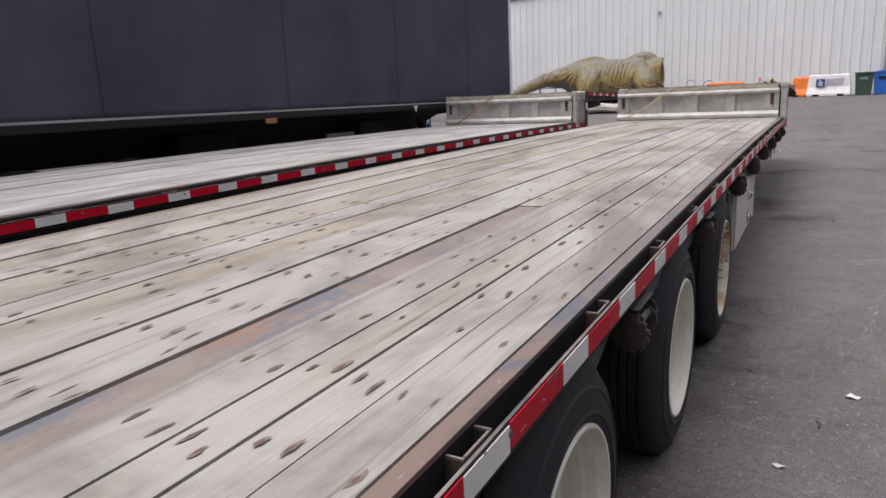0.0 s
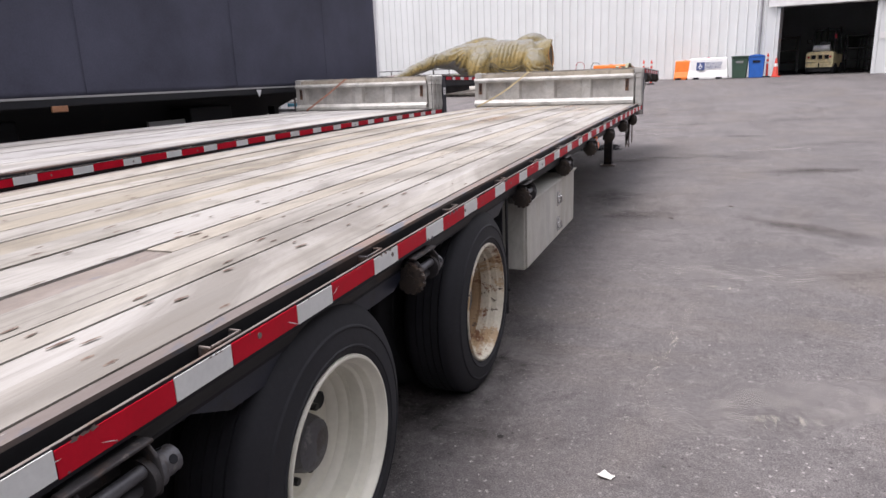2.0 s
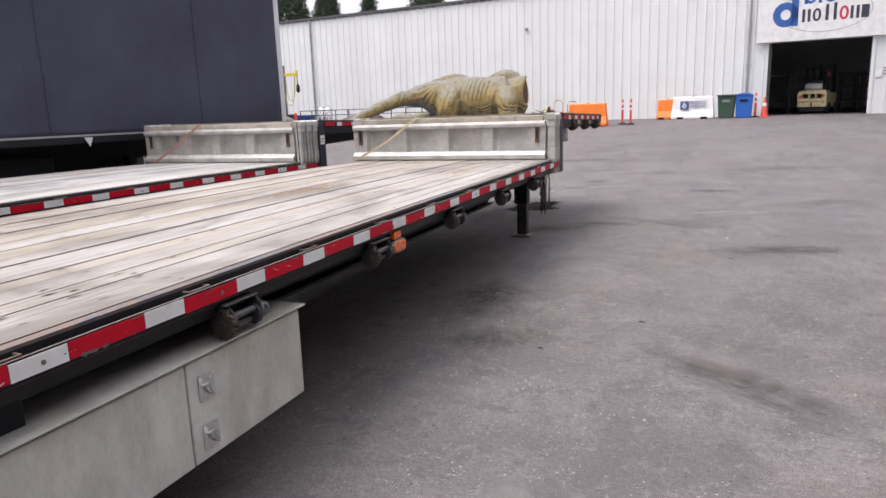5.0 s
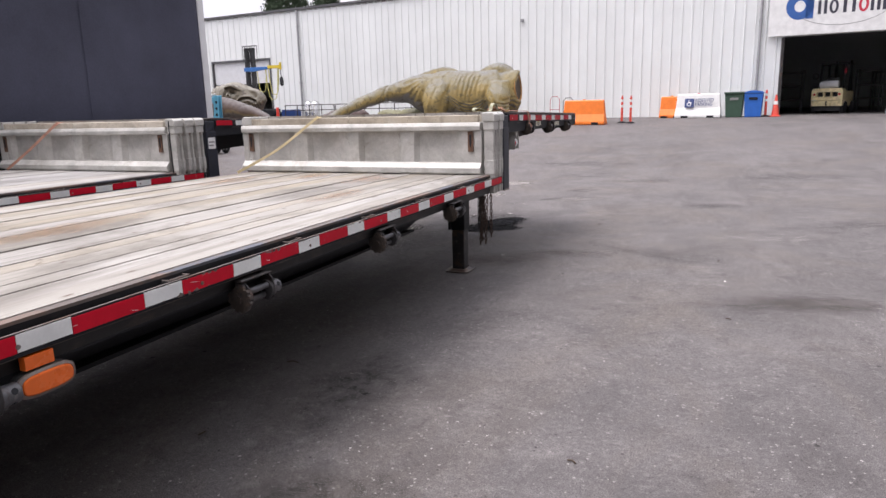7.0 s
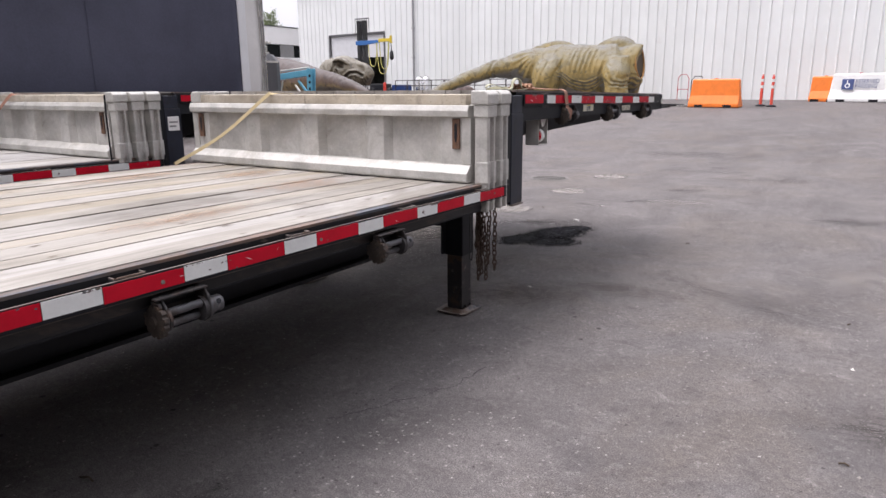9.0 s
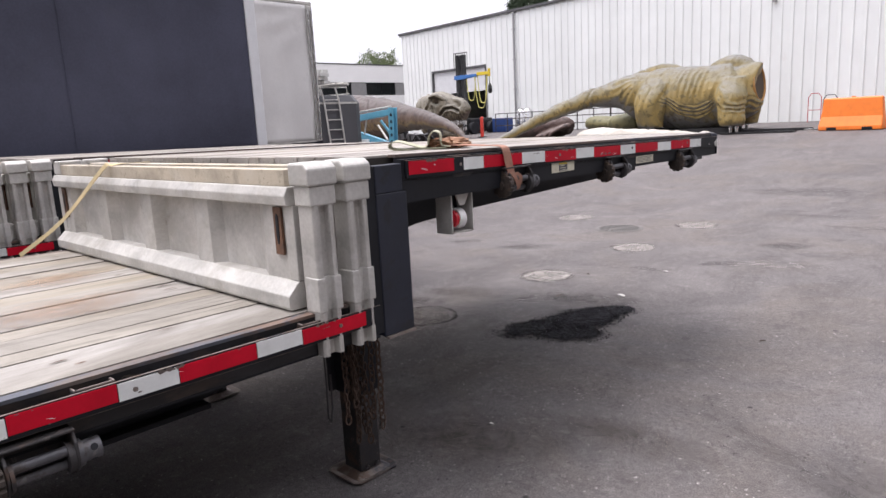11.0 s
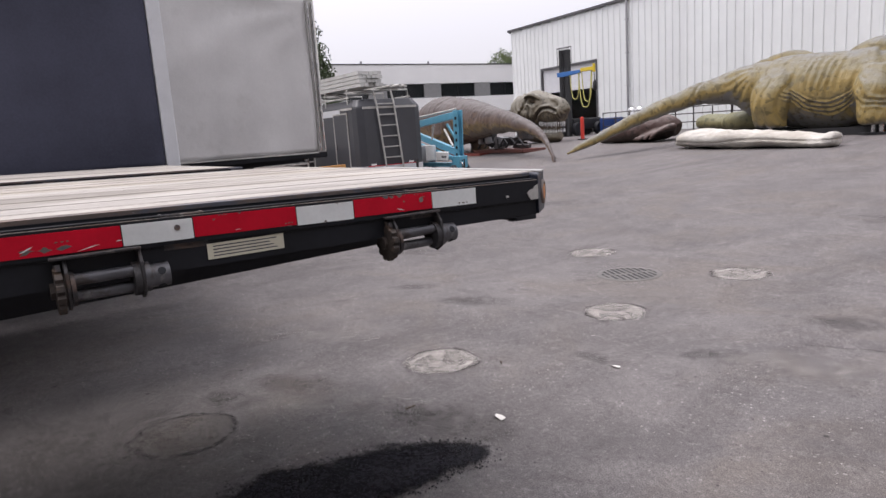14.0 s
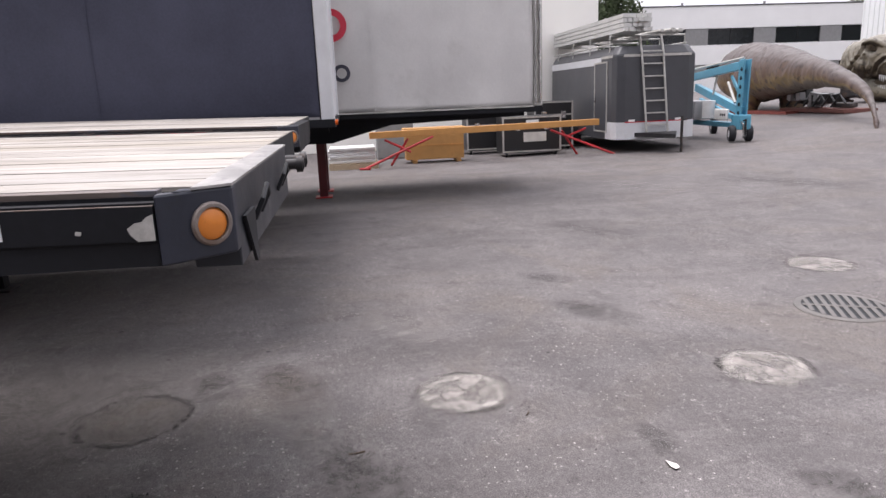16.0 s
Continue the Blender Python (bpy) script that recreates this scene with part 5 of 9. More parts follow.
def panel_post(m, label):
    root = thing("panel_post", m, label, "post", "aluminium panel posts")
    bm = bmesh.new()
    prism(bm, [(-0.045, -0.046), (0.036, -0.046), (0.044, -0.038), (0.044, -0.022), (0.018, -0.016), (0.018, 0.016), (0.044, 0.022), (0.044, 0.038), (0.036, 0.046), (-0.045, 0.046)], "z", -0.16, 0.44)
    part("upright", bm, ALU, root, bevel=0.003)
    bm = bmesh.new()
    box(bm, -0.05, 0.047, -0.055, 0.055, 0.385, 0.455)
    part("cap_collar", bm, ALU_RAIL, root, bevel=0.006)
    bm = bmesh.new()
    prism(bm, [(-0.062, 0.455), (0.055, 0.455), (0.055, 0.515), (0.03, 0.535), (-0.062, 0.535)], "y", -0.065, 0.062)
    part("cap", bm, ALU_RAIL, root, bevel=0.008)
    bm = bmesh.new()
    prism(bm, [(-0.030, -0.052), (0.046, -0.052), (0.048, -0.020), (0.026, -0.014), (0.026, 0.014), (0.048, 0.020), (0.046, 0.052), (-0.030, 0.052)], "z", 0.005, 0.13)
    prism(bm, [(0.053, 0.01), (0.078, 0.01), (0.078, 0.06), (0.053, 0.10)], "x", -0.01, 0.0)
    part("foot_sleeve", bm, ALU_RAIL, root, bevel=0.004)
    return root


panel_a = side_panel(pose(-0.115, 11.80, 1.013), "dull aluminium side panel stacked on the trailer deck")
panel_b = copy_thing(panel_a, pose(-0.115, 11.965, 1.013))
post_a = panel_post(pose(-0.047, 11.845, 1.013), "grey aluminium post with a capped top")
for x, y in ((-0.047, 12.0), (-2.575, 11.845), (-2.575, 12.0)):
    copy_thing(post_a, pose(x, y, 1.013, 0, 0, 180 if x < -1 else 0))
for k in range(3):
    copy_thing(panel_a, pose(-3.27 - 0.115, 11.56 + 0.15 * k, 1.016))
    for x in (-3.317, -5.845):
        copy_thing(post_a, pose(x, 11.60 + 0.15 * k, 1.016, 0, 0, 180 if x < -4 else 0))


bm = bmesh.new()
box(bm, -0.0045, -0.001, STEP - 0.09, STEP + 0.02, 1.22, 1.34)
name_plate = part("name_plate", bm, WHITE_PLASTIC, trailer2, "small white name plate", bevel=0.01)
for k in range(2):
    bm = bmesh.new()
    box(bm, -0.0009, 0.0, STEP - 0.078, STEP + 0.006 - 0.02 * k, 1.285 - 0.035 * k, 1.300 - 0.035 * k)
    part("text_bar", bm, PANEL_GREY, name_plate)


# ---- straps, chains, rag ----
def ribbon(name, pts, width, side, material, label, parent=None, thick=0.003):
    """A flat strap along the points; side is the direction of its width."""
    bm = bmesh.new()
    sides = side if isinstance(side, list) else [side] * len(pts)
    rows = [tuple(p) + tuple(q) for p, q in zip(pts, sides)]
    fine = []
    for i in range(len(rows) - 1):
        near = [rows[max(i - 1, 0)], rows[i], rows[i + 1], rows[min(i + 2, len(rows) - 1)]]
        for k in range(4):
            t = k / 4
            fine.append(tuple(0.5 * (2 * b + (c - a) * t + (2 * a - 5 * b + 4 * c - d) * t * t + (3 * b - a - 3 * c + d) * t ** 3) for a, b, c, d in zip(*near)))
    fine.append(rows[-1])
    pts, sides = [Vector(r[:3]) for r in fine], [Vector(r[3:]).normalized() for r in fine]
    rows = []
    for i, p in enumerate(pts):
        d = (pts[min(i + 1, len(pts) - 1)] - pts[max(i - 1, 0)]).normalized()
        nrm = d.cross(sides[i]).normalized() * thick / 2
        s = sides[i] * width / 2
        rows.append([bm.verts.new(p + s + nrm), bm.verts.new(p - s + nrm), bm.verts.new(p - s - nrm), bm.verts.new(p + s - nrm)])
    for a, c in zip(rows, rows[1:]):
        for k in range(4):
            bm.faces.new((a[k], a[(k + 1) % 4], c[(k + 1) % 4], c[k]))
    bm.faces.new(rows[0])
    bm.faces.new(rows[-1][::-1])
    ob = part(name, bm, material, parent)
    return tagged(ob, label, "strap")


ribbon("tie_strap", [(-1.74, 11.99, 1.532), (-1.74, 11.86, 1.534), (-1.745, 11.795, 1.530), (-1.765, 11.755, 1.510), (-2.12, 11.64, 1.24), (-2.50, 11.50, 1.030)], 0.024,
       [(1, 0, 0)] * 2 + [(0.9, 0, -0.4)] + [(0.62, 0, -0.78)] * 2 + [(0.5, 0.2, -0.8)], STRAP_Y, "faded yellow tie-down strap pulled over the aluminium panel")
ribbon("tie_strap", [(-4.85, 11.86, 1.536), (-4.88, 11.60, 1.536), (-4.89, 11.555, 1.532), (-4.91, 11.515, 1.51), (-5.25, 11.46, 1.27), (-5.62, 11.40, 1.030)], 0.03,
       [(1, 0, 0)] * 2 + [(0.9, 0, -0.4)] + [(0.6, 0, -0.8)] * 3, STRAP_O, "faded orange tie-down strap pulled over the aluminium panel")
ribbon("tie_strap", [(-3.27, 11.47, 1.53), (-3.262, 11.46, 1.30), (-3.258, 11.46, 1.02)], 0.014, (0, 1, 0), BLACK, "thin black strap hanging from the aluminium post")
ribbon("ratchet_strap", [(-0.27, 12.77, HIGH + 0.012), (-0.18, 12.80, HIGH + 0.010), (-0.085, 12.83, HIGH + 0.004), (-0.03, 12.845, HIGH + 0.002), (0.006, 12.855, HIGH - 0.012),
                         (0.012, 12.87, HIGH - 0.08), (0.012, 12.885, HIGH - 0.125), (0.002, 12.90, HIGH - 0.165)],
       0.055, [(0.3, 0.95, 0)] * 4 + [(0, 1, -0.1)] * 2 + [(0, 1, -0.25)] * 2, STRAP_O, "faded orange strap hanging over the deck edge to its winch")
ribbon("ratchet_strap", [(0.016, 12.885, HIGH - 0.12), (0.026, 12.90, HIGH - 0.15), (0.022, 12.925, HIGH - 0.185), (0.012, 12.935, HIGH - 0.20), (0.020, 12.945, HIGH - 0.15), (0.014, 12.915, HIGH - 0.125)],
       0.02, (0.2, 0.9, 0.3), STRAP_O, "twisted end of the faded orange strap at its winch")
H0 = HIGH + high_warp(12.6)
fold = ((0.27, 0.006), (0.20, 0.005), (0.10, 0.004), (0.03, 0.006), (0.006, 0.020), (0.006, 0.042), (0.03, 0.056), (0.06, 0.052), (0.10, 0.034), (0.14, 0.016), (0.17, 0.012), (0.185, 0.030), (0.190, 0.075),
        (0.205, 0.105), (0.225, 0.110), (0.242, 0.092), (0.245, 0.050), (0.255, 0.020), (0.29, 0.012))
ribbon("loose_strap", [(-0.47 + 0.75 * u, 12.585 + 0.66 * u, H0 + 0.002 + 0.72 * v) for u, v in fold], 0.085, (-0.62, 0.78, 0.05), STRAP_G, "folded grey green strap with two loops lying on the deck", thick=0.004)


def crumple(name, centre, size, seed, material, label, category):
    bm = bmesh.new()
    bmesh.ops.create_icosphere(bm, subdivisions=4, radius=1.0)
    for v in bm.verts:
        d = 1 + 0.35 * noise.noise(v.co * 2.2 + Vector((seed, 0, 0))) + 0.30 * noise.noise(v.co * 7 + Vector((0, seed, 0)))
        v.co = Vector((v.co.x * size[0] * d, v.co.y * size[1] * d, max(v.co.z * size[2] * d, -size[2] * 0.3)))
    ob = part(name, bm, material, smooth=True)
    ob.matrix_basis = pose(*centre)
    return tagged(ob, label, category)


crumple("rag", (-0.32, 12.83, HIGH + 0.008), (0.085, 0.115, 0.036), 3.0, RAG, "crumpled rusty brown rag lying on the deck", "rag")
bm = bmesh.new()
tube(bm, [(-0.40, 12.86, HIGH + 0.018), (-0.44, 13.0, HIGH + 0.008)], 0.011, 8)
tagged(part("wooden_stick", bm, BOARD_GREY, smooth=True), "short weathered stick lying on the deck", "stick")


CHAIN_RUST = plain("dark_chain_rust", (0.075, 0.048, 0.036), 0.85, 0.3, 0.4, (0.03, 0.025, 0.022), 0.4, 12)


def chain(x, y, top, bottom, seed, sway):
    bm = bmesh.new()
    z, i = top, 0
    rnd = random.Random(seed)
    while z > bottom:
        m = pose(x + sway * (top - z) + rnd.uniform(-0.004, 0.004), y + rnd.uniform(-0.004, 0.004), z, 0, 0, 90 * (i % 2) + rnd.uniform(-20, 20))
        pts = [m @ Vector((0.012 * math.cos(a), 0, 0.022 * math.sin(a))) for a in (2 * math.pi * k / 8 for k in range(9))]
        tube(bm, pts, 0.0045, 5, False)
        z -= 0.032
        i += 1
    tagged(part("chain", bm, CHAIN_RUST, smooth=True), "rusty steel chain hanging below the trailer rail", "chain", "hanging chains")


for k, (x, y, b) in enumerate(((-0.20, 12.02, 0.47), (-0.20, 12.06, 0.52), (-0.21, 12.09, 0.36), (-0.24, 12.10, 0.34), (-0.22, 12.13, 0.33), (-0.19, 12.16, 0.42), (-0.16, 12.17, 0.40), (-0.26, 12.14, 0.38), (-0.23, 12.08, 0.56))):
    chain(x, y, 0.83, b, k, 0.05 * math.sin(k * 2.1))
bm = bmesh.new()
tube(bm, [(-0.20, 11.93, 0.84), (-0.205, 11.932, 0.66), (-0.20, 11.925, 0.52), (-0.19, 11.93, 0.505), (-0.188, 11.94, 0.56), (-0.19, 11.945, 0.70)], 0.004, 6)
tagged(part("wire_loop", bm, RUST_STEEL, smooth=True), "thin bare wire loop hanging below the trailer rail", "wire")


# ---- ground marks ----
def soft_mat(name, base, var, edge, ring=False, strength=1.0, freq=5.0, bump=0.4, fleck=None, wob=0.75):
    """A stain whose ragged edge thins out to nothing; ring: only its rim shows."""
    m = mat(name, base, 0.9, 0, var, 6, 70, bump)
    n, l = m.node_tree.nodes, m.node_tree.links
    b, out = n["Principled BSDF"], n["Material Output"]
    tc = n.new("ShaderNodeTexCoord")
    mp = n.new("ShaderNodeMapping")
    mp.inputs["Location"].default_value = (-1, -1, 0)
    mp.inputs["Scale"].default_value = (2, 2, 0)
    l.new(tc.outputs["Generated"], mp.inputs["Vector"])
    ln = n.new("ShaderNodeVectorMath")
    ln.operation = "LENGTH"
    l.new(mp.outputs[0], ln.inputs[0])
    nz = n.new("ShaderNodeTexNoise")
    for k, v in (("Scale", freq), ("Detail", 7), ("Roughness", 0.7)):
        nz.inputs[k].default_value = v
    l.new(tc.outputs["Object"], nz.inputs["Vector"])
    ad = n.new("ShaderNodeMath")
    ad.operation = "MULTIPLY_ADD"
    ad.inputs[1].default_value = wob
    l.new(nz.outputs["Fac"], ad.inputs[0])
    l.new(ln.outputs["Value"], ad.inputs[2])
    mr = n.new("ShaderNodeMapRange")
    mr.inputs["From Min"].default_value, mr.inputs["From Max"].default_value = 0.745 + wob / 2, 0.745 + wob / 2 - edge
    mr.inputs["To Max"].default_value = strength
    l.new(ad.outputs[0], mr.inputs["Value"])
    fac = mr.outputs[0]
    if ring:
        inner = n.new("ShaderNodeMapRange")
        inner.inputs["From Min"].default_value, inner.inputs["From Max"].default_value = 0.745 + wob / 2 - edge - 0.10, 0.745 + wob / 2 - edge
        l.new(ad.outputs[0], inner.inputs["Value"])
        mu = n.new("ShaderNodeMath")
        mu.operation = "MULTIPLY"
        l.new(fac, mu.inputs[0])
        l.new(inner.outputs[0], mu.inputs[1])
        fac = mu.outputs[0]
    if fleck:
        fs, lo, hi, least, st = fleck
        mpf = n.new("ShaderNodeMapping")
        mpf.inputs["Scale"].default_value = st
        l.new(tc.outputs["Object"], mpf.inputs["Vector"])
        fn = n.new("ShaderNodeTexNoise")
        for k, v in (("Scale", fs), ("Detail", 9), ("Roughness", 0.8), ("Distortion", 0.6)):
            fn.inputs[k].default_value = v
        l.new(mpf.outputs[0], fn.inputs["Vector"])
        fr = n.new("ShaderNodeMapRange")
        for k, v in (("From Min", lo), ("From Max", hi), ("To Min", least)):
            fr.inputs[k].default_value = v
        l.new(fn.outputs["Fac"], fr.inputs["Value"])
        mf = n.new("ShaderNodeMath")
        mf.operation = "MULTIPLY"
        l.new(fac, mf.inputs[0])
        l.new(fr.outputs[0], mf.inputs[1])
        fac = mf.outputs[0]
    tr, mx = n.new("ShaderNodeBsdfTransparent"), n.new("ShaderNodeMixShader")
    l.new(fac, mx.inputs[0])
    l.new(tr.outputs[0], mx.inputs[1])
    l.new(b.outputs[0], mx.inputs[2])
    l.new(mx.outputs[0], out.inputs["Surface"])
    return m


def blob(name, cx, cy, rx, ry, turn, material, lift=0.004):
    """A thin oval film on the ground."""
    bm = bmesh.new()
    n = 40
    vs = []
    for k in range(n):
        a = 2 * math.pi * k / n
        vs.append(bm.verts.new((rx * math.cos(a), ry * math.sin(a), 0)))
    c = bm.verts.new((0, 0, 0))
    for k in range(n):
        bm.faces.new((vs[k], vs[(k + 1) % n], c))
    ob = part(name, bm, material)
    slope = math.degrees(math.atan((ground_z(cy + 0.3) - ground_z(cy - 0.3)) / 0.6))
    ob.matrix_basis = pose(cx, cy, ground_z(cy) + lift, slope, 0, 0) @ pose(0, 0, 0, 0, 0, turn)
    return ob


ONE = (1, 1, 1)
PALE_FILM = soft_mat("pale_concrete_film", (0.235, 0.218, 0.203), 0.5, 0.16, False, 0.9, 6, 0.8, (11, 0.42, 0.56, 0.35, ONE))
CRUMB_FILM = soft_mat("crumbled_pale_rim_film", (0.36, 0.34, 0.315), 0.4, 0.2, True, 0.9, 5, 0.8, (14, 0.48, 0.55, 0.0, ONE))
DIM_FILM = soft_mat("sunken_patch_film", (0.125, 0.110, 0.094), 0.4, 0.2, False, 0.5, 5, 0.8, (7, 0.40, 0.60, 0.2, ONE))
CRACK_FILM = soft_mat("wide_cracked_rim_film", (0.034, 0.030, 0.029), 0.4, 0.05, True, 0.9, 4, 0.4, (5, 0.42, 0.56, 0.05, ONE), 0.5)
RIM_FILM = soft_mat("cracked_rim_film", (0.050, 0.045, 0.043), 0.4, 0.05, True, 0.6, 4, 0.4, (6, 0.46, 0.58, 0.0, ONE), 0.5)
OIL_FILM = soft_mat("oil_film", (0.050, 0.046, 0.044), 0.4, 0.75, False, 0.9, 2.6, 0.5, (4, 0.40, 0.60, 0.05, ONE), 1.5)
SMEAR_FILM = soft_mat("rubber_smear_film", (0.052, 0.047, 0.046), 0.4, 0.75, False, 0.5, 2.0, 0.5, (5, 0.42, 0.60, 0.0, (0.3, 1.6, 1)), 1.5)
DUST_FILM = soft_mat("dust_film", (0.27, 0.252, 0.235), 0.4, 0.8, False, 0.7, 2.2, 0.5, (6, 0.46, 0.64, 0.0, ONE), 1.5)
SCRATCH_FILM = soft_mat("chalky_scratch_film", (0.46, 0.43, 0.37), 0.4, 0.5, False, 0.8, 6, 0.3, (14, 0.53, 0.62, 0.0, (1.6, 0.5, 1)), 1.2)
GRIT_FILM = soft_mat("black_grit_film", (0.014, 0.0135, 0.017), 0.7, 0.22, False, 1.0, 5.0, 1.0, (30, 0.40, 0.54, 0.66, ONE), 1.25)
GRIT_FILM.node_tree.nodes["Principled BSDF"].inputs["Specular IOR Level"].default_value = 0.08
# brown grease stain, made broad and dark to paint in under-trailer shade
GREASE_SHADE_FILM = soft_mat("grease_and_shade_film", (0.052, 0.046, 0.041), 0.4, 0.9, False, 0.72, 1.4, 0.4, (3, 0.30, 0.62, 0.55, ONE), 0.9)
BROWN_FILM = soft_mat("brown_oil_film", (0.080, 0.064, 0.052), 0.4, 0.8, False, 0.7, 2.4, 0.4, (4, 0.36, 0.60, 0.1, ONE), 1.3)
for x, y, rx, ry, a in ((2.54, 12.07, 0.9, 0.35, 10), (-0.3, 12.9, 0.9, 0.5, 30), (1.9, 8.1, 0.9, 0.28, -38), (0.3, 13.4, 0.7, 0.3, 0), (-2.4, 15.2, 0.7, 0.3, 20)):
    tagged(blob("stain", x, y, rx, ry, a, BROWN_FILM, 0.0030), "faint brown oil stain on the asphalt", "stain", "asphalt stains", "structure")
# lies under the gooseneck and adds painted shade to the stained asphalt
tagged(blob("stain", -2.4, 13.7, 2.3, 1.7, 10, GREASE_SHADE_FILM, 0.0025), "broad grease stain on the asphalt, darkened for shade under the gooseneck", "stain", "asphalt stains", "structure")
for k, (x, y, r) in enumerate(((-2.14, 16.18, 0.38), (-2.09, 17.98, 0.38), (-4.08, 19.80, 0.40), (-2.09, 19.85, 0.40))):
    tagged(blob("round_patch", x, y, r, r * 0.97, k * 70, PALE_FILM), "round pale concrete patch in the asphalt", "patch", "round patches", "structure")
    tagged(blob("round_patch", x, y, r * 1.0, r, k * 50 + 40, CRUMB_FILM, 0.005), "crumbled pale rim of a round patch", "patch", "round patches", "structure")
    tagged(blob("round_patch", x, y, r * 1.05, r * 1.03, k * 70 + 20, RIM_FILM, 0.006), "dark cracked rim of a round patch", "patch", "round patches", "structure")
tagged(blob("round_patch", -2.18, 14.38, 0.40, 0.40, 0, DIM_FILM), "round dark sunken patch in the asphalt", "patch", "round patches", "structure")
tagged(blob("round_patch", -2.18, 14.38, 0.43, 0.42, 0, CRACK_FILM, 0.006), "dark cracked rim of a round patch", "patch", "round patches", "structure")
for k, (x, y, rx, ry, a) in enumerate(((-3.33, 17.38, 0.60, 0.30, 30), (-2.55, 14.72, 0.30, 0.2, 10), (-4.3, 17.3, 0.4, 0.22, 40), (-0.1, 9.5, 0.5, 0.9, 0), (-0.9, 17.6, 0.34, 0.16, 50), (0.3, 8.4, 0.6, 0.36, 20),
                                       (-0.3, 4.2, 0.9, 1.8, 5), (-1.4, 17.0, 0.3, 0.14, 0), (-1.3, 15.6, 0.8, 0.35, 20), (-0.6, 18.9, 0.5, 0.3, 20), (1.7, 17.4, 0.7, 0.4, 10))):
    tagged(blob("stain", x, y, rx, ry, a, OIL_FILM, 0.003), "dark oily stain on the asphalt", "stain", "asphalt stains", "structure")
for k, (x, y, rx, ry, a) in enumerate(((1.9, 8.0, 1.3, 0.34, -40), (2.4, 12.0, 1.5, 0.5, 20), (3.5, 16.0, 1.9, 0.6, 30), (-6.2, 18.4, 1.3, 0.5, 20), (1.2, 13.6, 1.4, 0.4, -25), (4.6, 9.4, 2.0, 0.6, 35), (-1.5, 23.5, 2.4, 0.7, 5),
                                       (3.0, 21.5, 2.8, 0.8, 15), (-8.5, 22.5, 2.4, 0.7, 25), (0.4, 20.6, 1.6, 0.5, 15), (2.3, 6.6, 0.9, 0.3, 15), (2.9, 7.3, 1.0, 0.25, -20), (-0.7, 21.2, 1.2, 0.3, 0))):
    tagged(blob("smear", x, y, rx, ry, a, SMEAR_FILM, 0.0035), "dark rubber smear across the asphalt", "stain", "asphalt smears", "structure")
for k, (x, y, rx, ry, a) in enumerate(((-10.1, 20.0, 1.5, 0.6, 20), (-9.0, 20.8, 1.0, 0.5, 0), (1.5, 4.3, 1.2, 0.5, 20), (-0.4, 17.8, 0.8, 0.4, 20), (-1.7, 15.4, 0.6, 0.3, 60), (-3.4, 15.8, 0.9, 0.4, 40),
                                       (1.2, 6.4, 1.2, 0.6, 0), (2.2, 14.8, 1.4, 0.7, 10))):
    tagged(blob("dust_patch", x, y, rx, ry, a, DUST_FILM, 0.002), "pale dusty stain on the asphalt", "stain", "dusty stains", "structure")
for k, (x, y, rx, ry, a) in enumerate(((0.86, 5.0, 0.07, 1.2, -9), (1.35, 4.1, 0.30, 0.10, 20), (1.1, 6.0, 0.25, 0.12, 0))):
    tagged(blob("chalk_scratch", x, y, rx, ry, a, SCRATCH_FILM, 0.004), "pale chalky scratch on the asphalt", "scratch", "chalky scratches", "structure")


RUST_FILM = soft_mat("brown_rust_stain_film", (0.27, 0.165, 0.10), 0.4, 0.7, False, 0.6, 4, 0.2, (6, 0.36, 0.56, 0.15, (2, 0.8, 1)), 1.2)
for x, y, rx, ry in ((-0.95, 11.25, 0.30, 0.55), (-1.6, 11.4, 0.25, 0.4), (-2.1, 10.9, 0.25, 0.6), (-0.6, 10.2, 0.15, 0.6), (-1.3, 8.6, 0.25, 0.9)):
    ob = blob("deck_stain", x, y, rx, ry, 0, RUST_FILM)
    ob.matrix_basis = pose(x, y, LOW + low_warp(y) + 0.0045, -math.degrees(math.atan(0.0022 * (y - 8))))
    ob.parent = trailer


def spill():
    """Loose black grit: thin ragged beds and many small stones."""
    beds = ((-1.02, 14.97, 0.68, 0.37, 80), (-0.93, 15.36, 0.38, 0.24, 60), (-1.20, 14.62, 0.40, 0.27, 70), (-0.86, 14.68, 0.36, 0.26, 30), (-0.98, 15.10, 0.48, 0.33, 75))
    for k, (x, y, rx, ry, a) in enumerate(beds):
        tagged(blob("grit_bed", x, y, rx, ry, a, GRIT_FILM, 0.004 + 0.0012 * k), "black gritty bed of a spill on the asphalt", "grit", kind="structure")
    rnd = random.Random(11)
    bm = bmesh.new()
    for _ in range(2600):
        bx, by, rx, ry, ang = beds[rnd.choice((0, 0, 0, 1, 2, 3, 4))]
        a, r = rnd.uniform(0, 2 * math.pi), rnd.random() ** 0.7
        u, v = 0.85 * rx * r * math.cos(a), 0.85 * ry * r * math.sin(a)
        t = radians(ang)
        p = Vector((bx + u * math.cos(t) - v * math.sin(t), by + u * math.sin(t) + v * math.cos(t), 0.006))
        s = rnd.uniform(0.002, 0.0075)
        top = bm.verts.new(p + Vector((rnd.uniform(-s, s) * 0.4, rnd.uniform(-s, s) * 0.4, s * 0.9)))
        base = [bm.verts.new(p + Vector((s * math.cos(q), s * math.sin(q), -0.004))) for q in (rnd.uniform(0, 2) + 2 * math.pi * i / 4 for i in range(4))]
        for i in range(4):
            bm.faces.new((base[i], base[(i + 1) % 4], top))
    tagged(part("black_grit", bm, GRIT), "loose black grit spilled on the asphalt", "grit", kind="stuff")


spill()


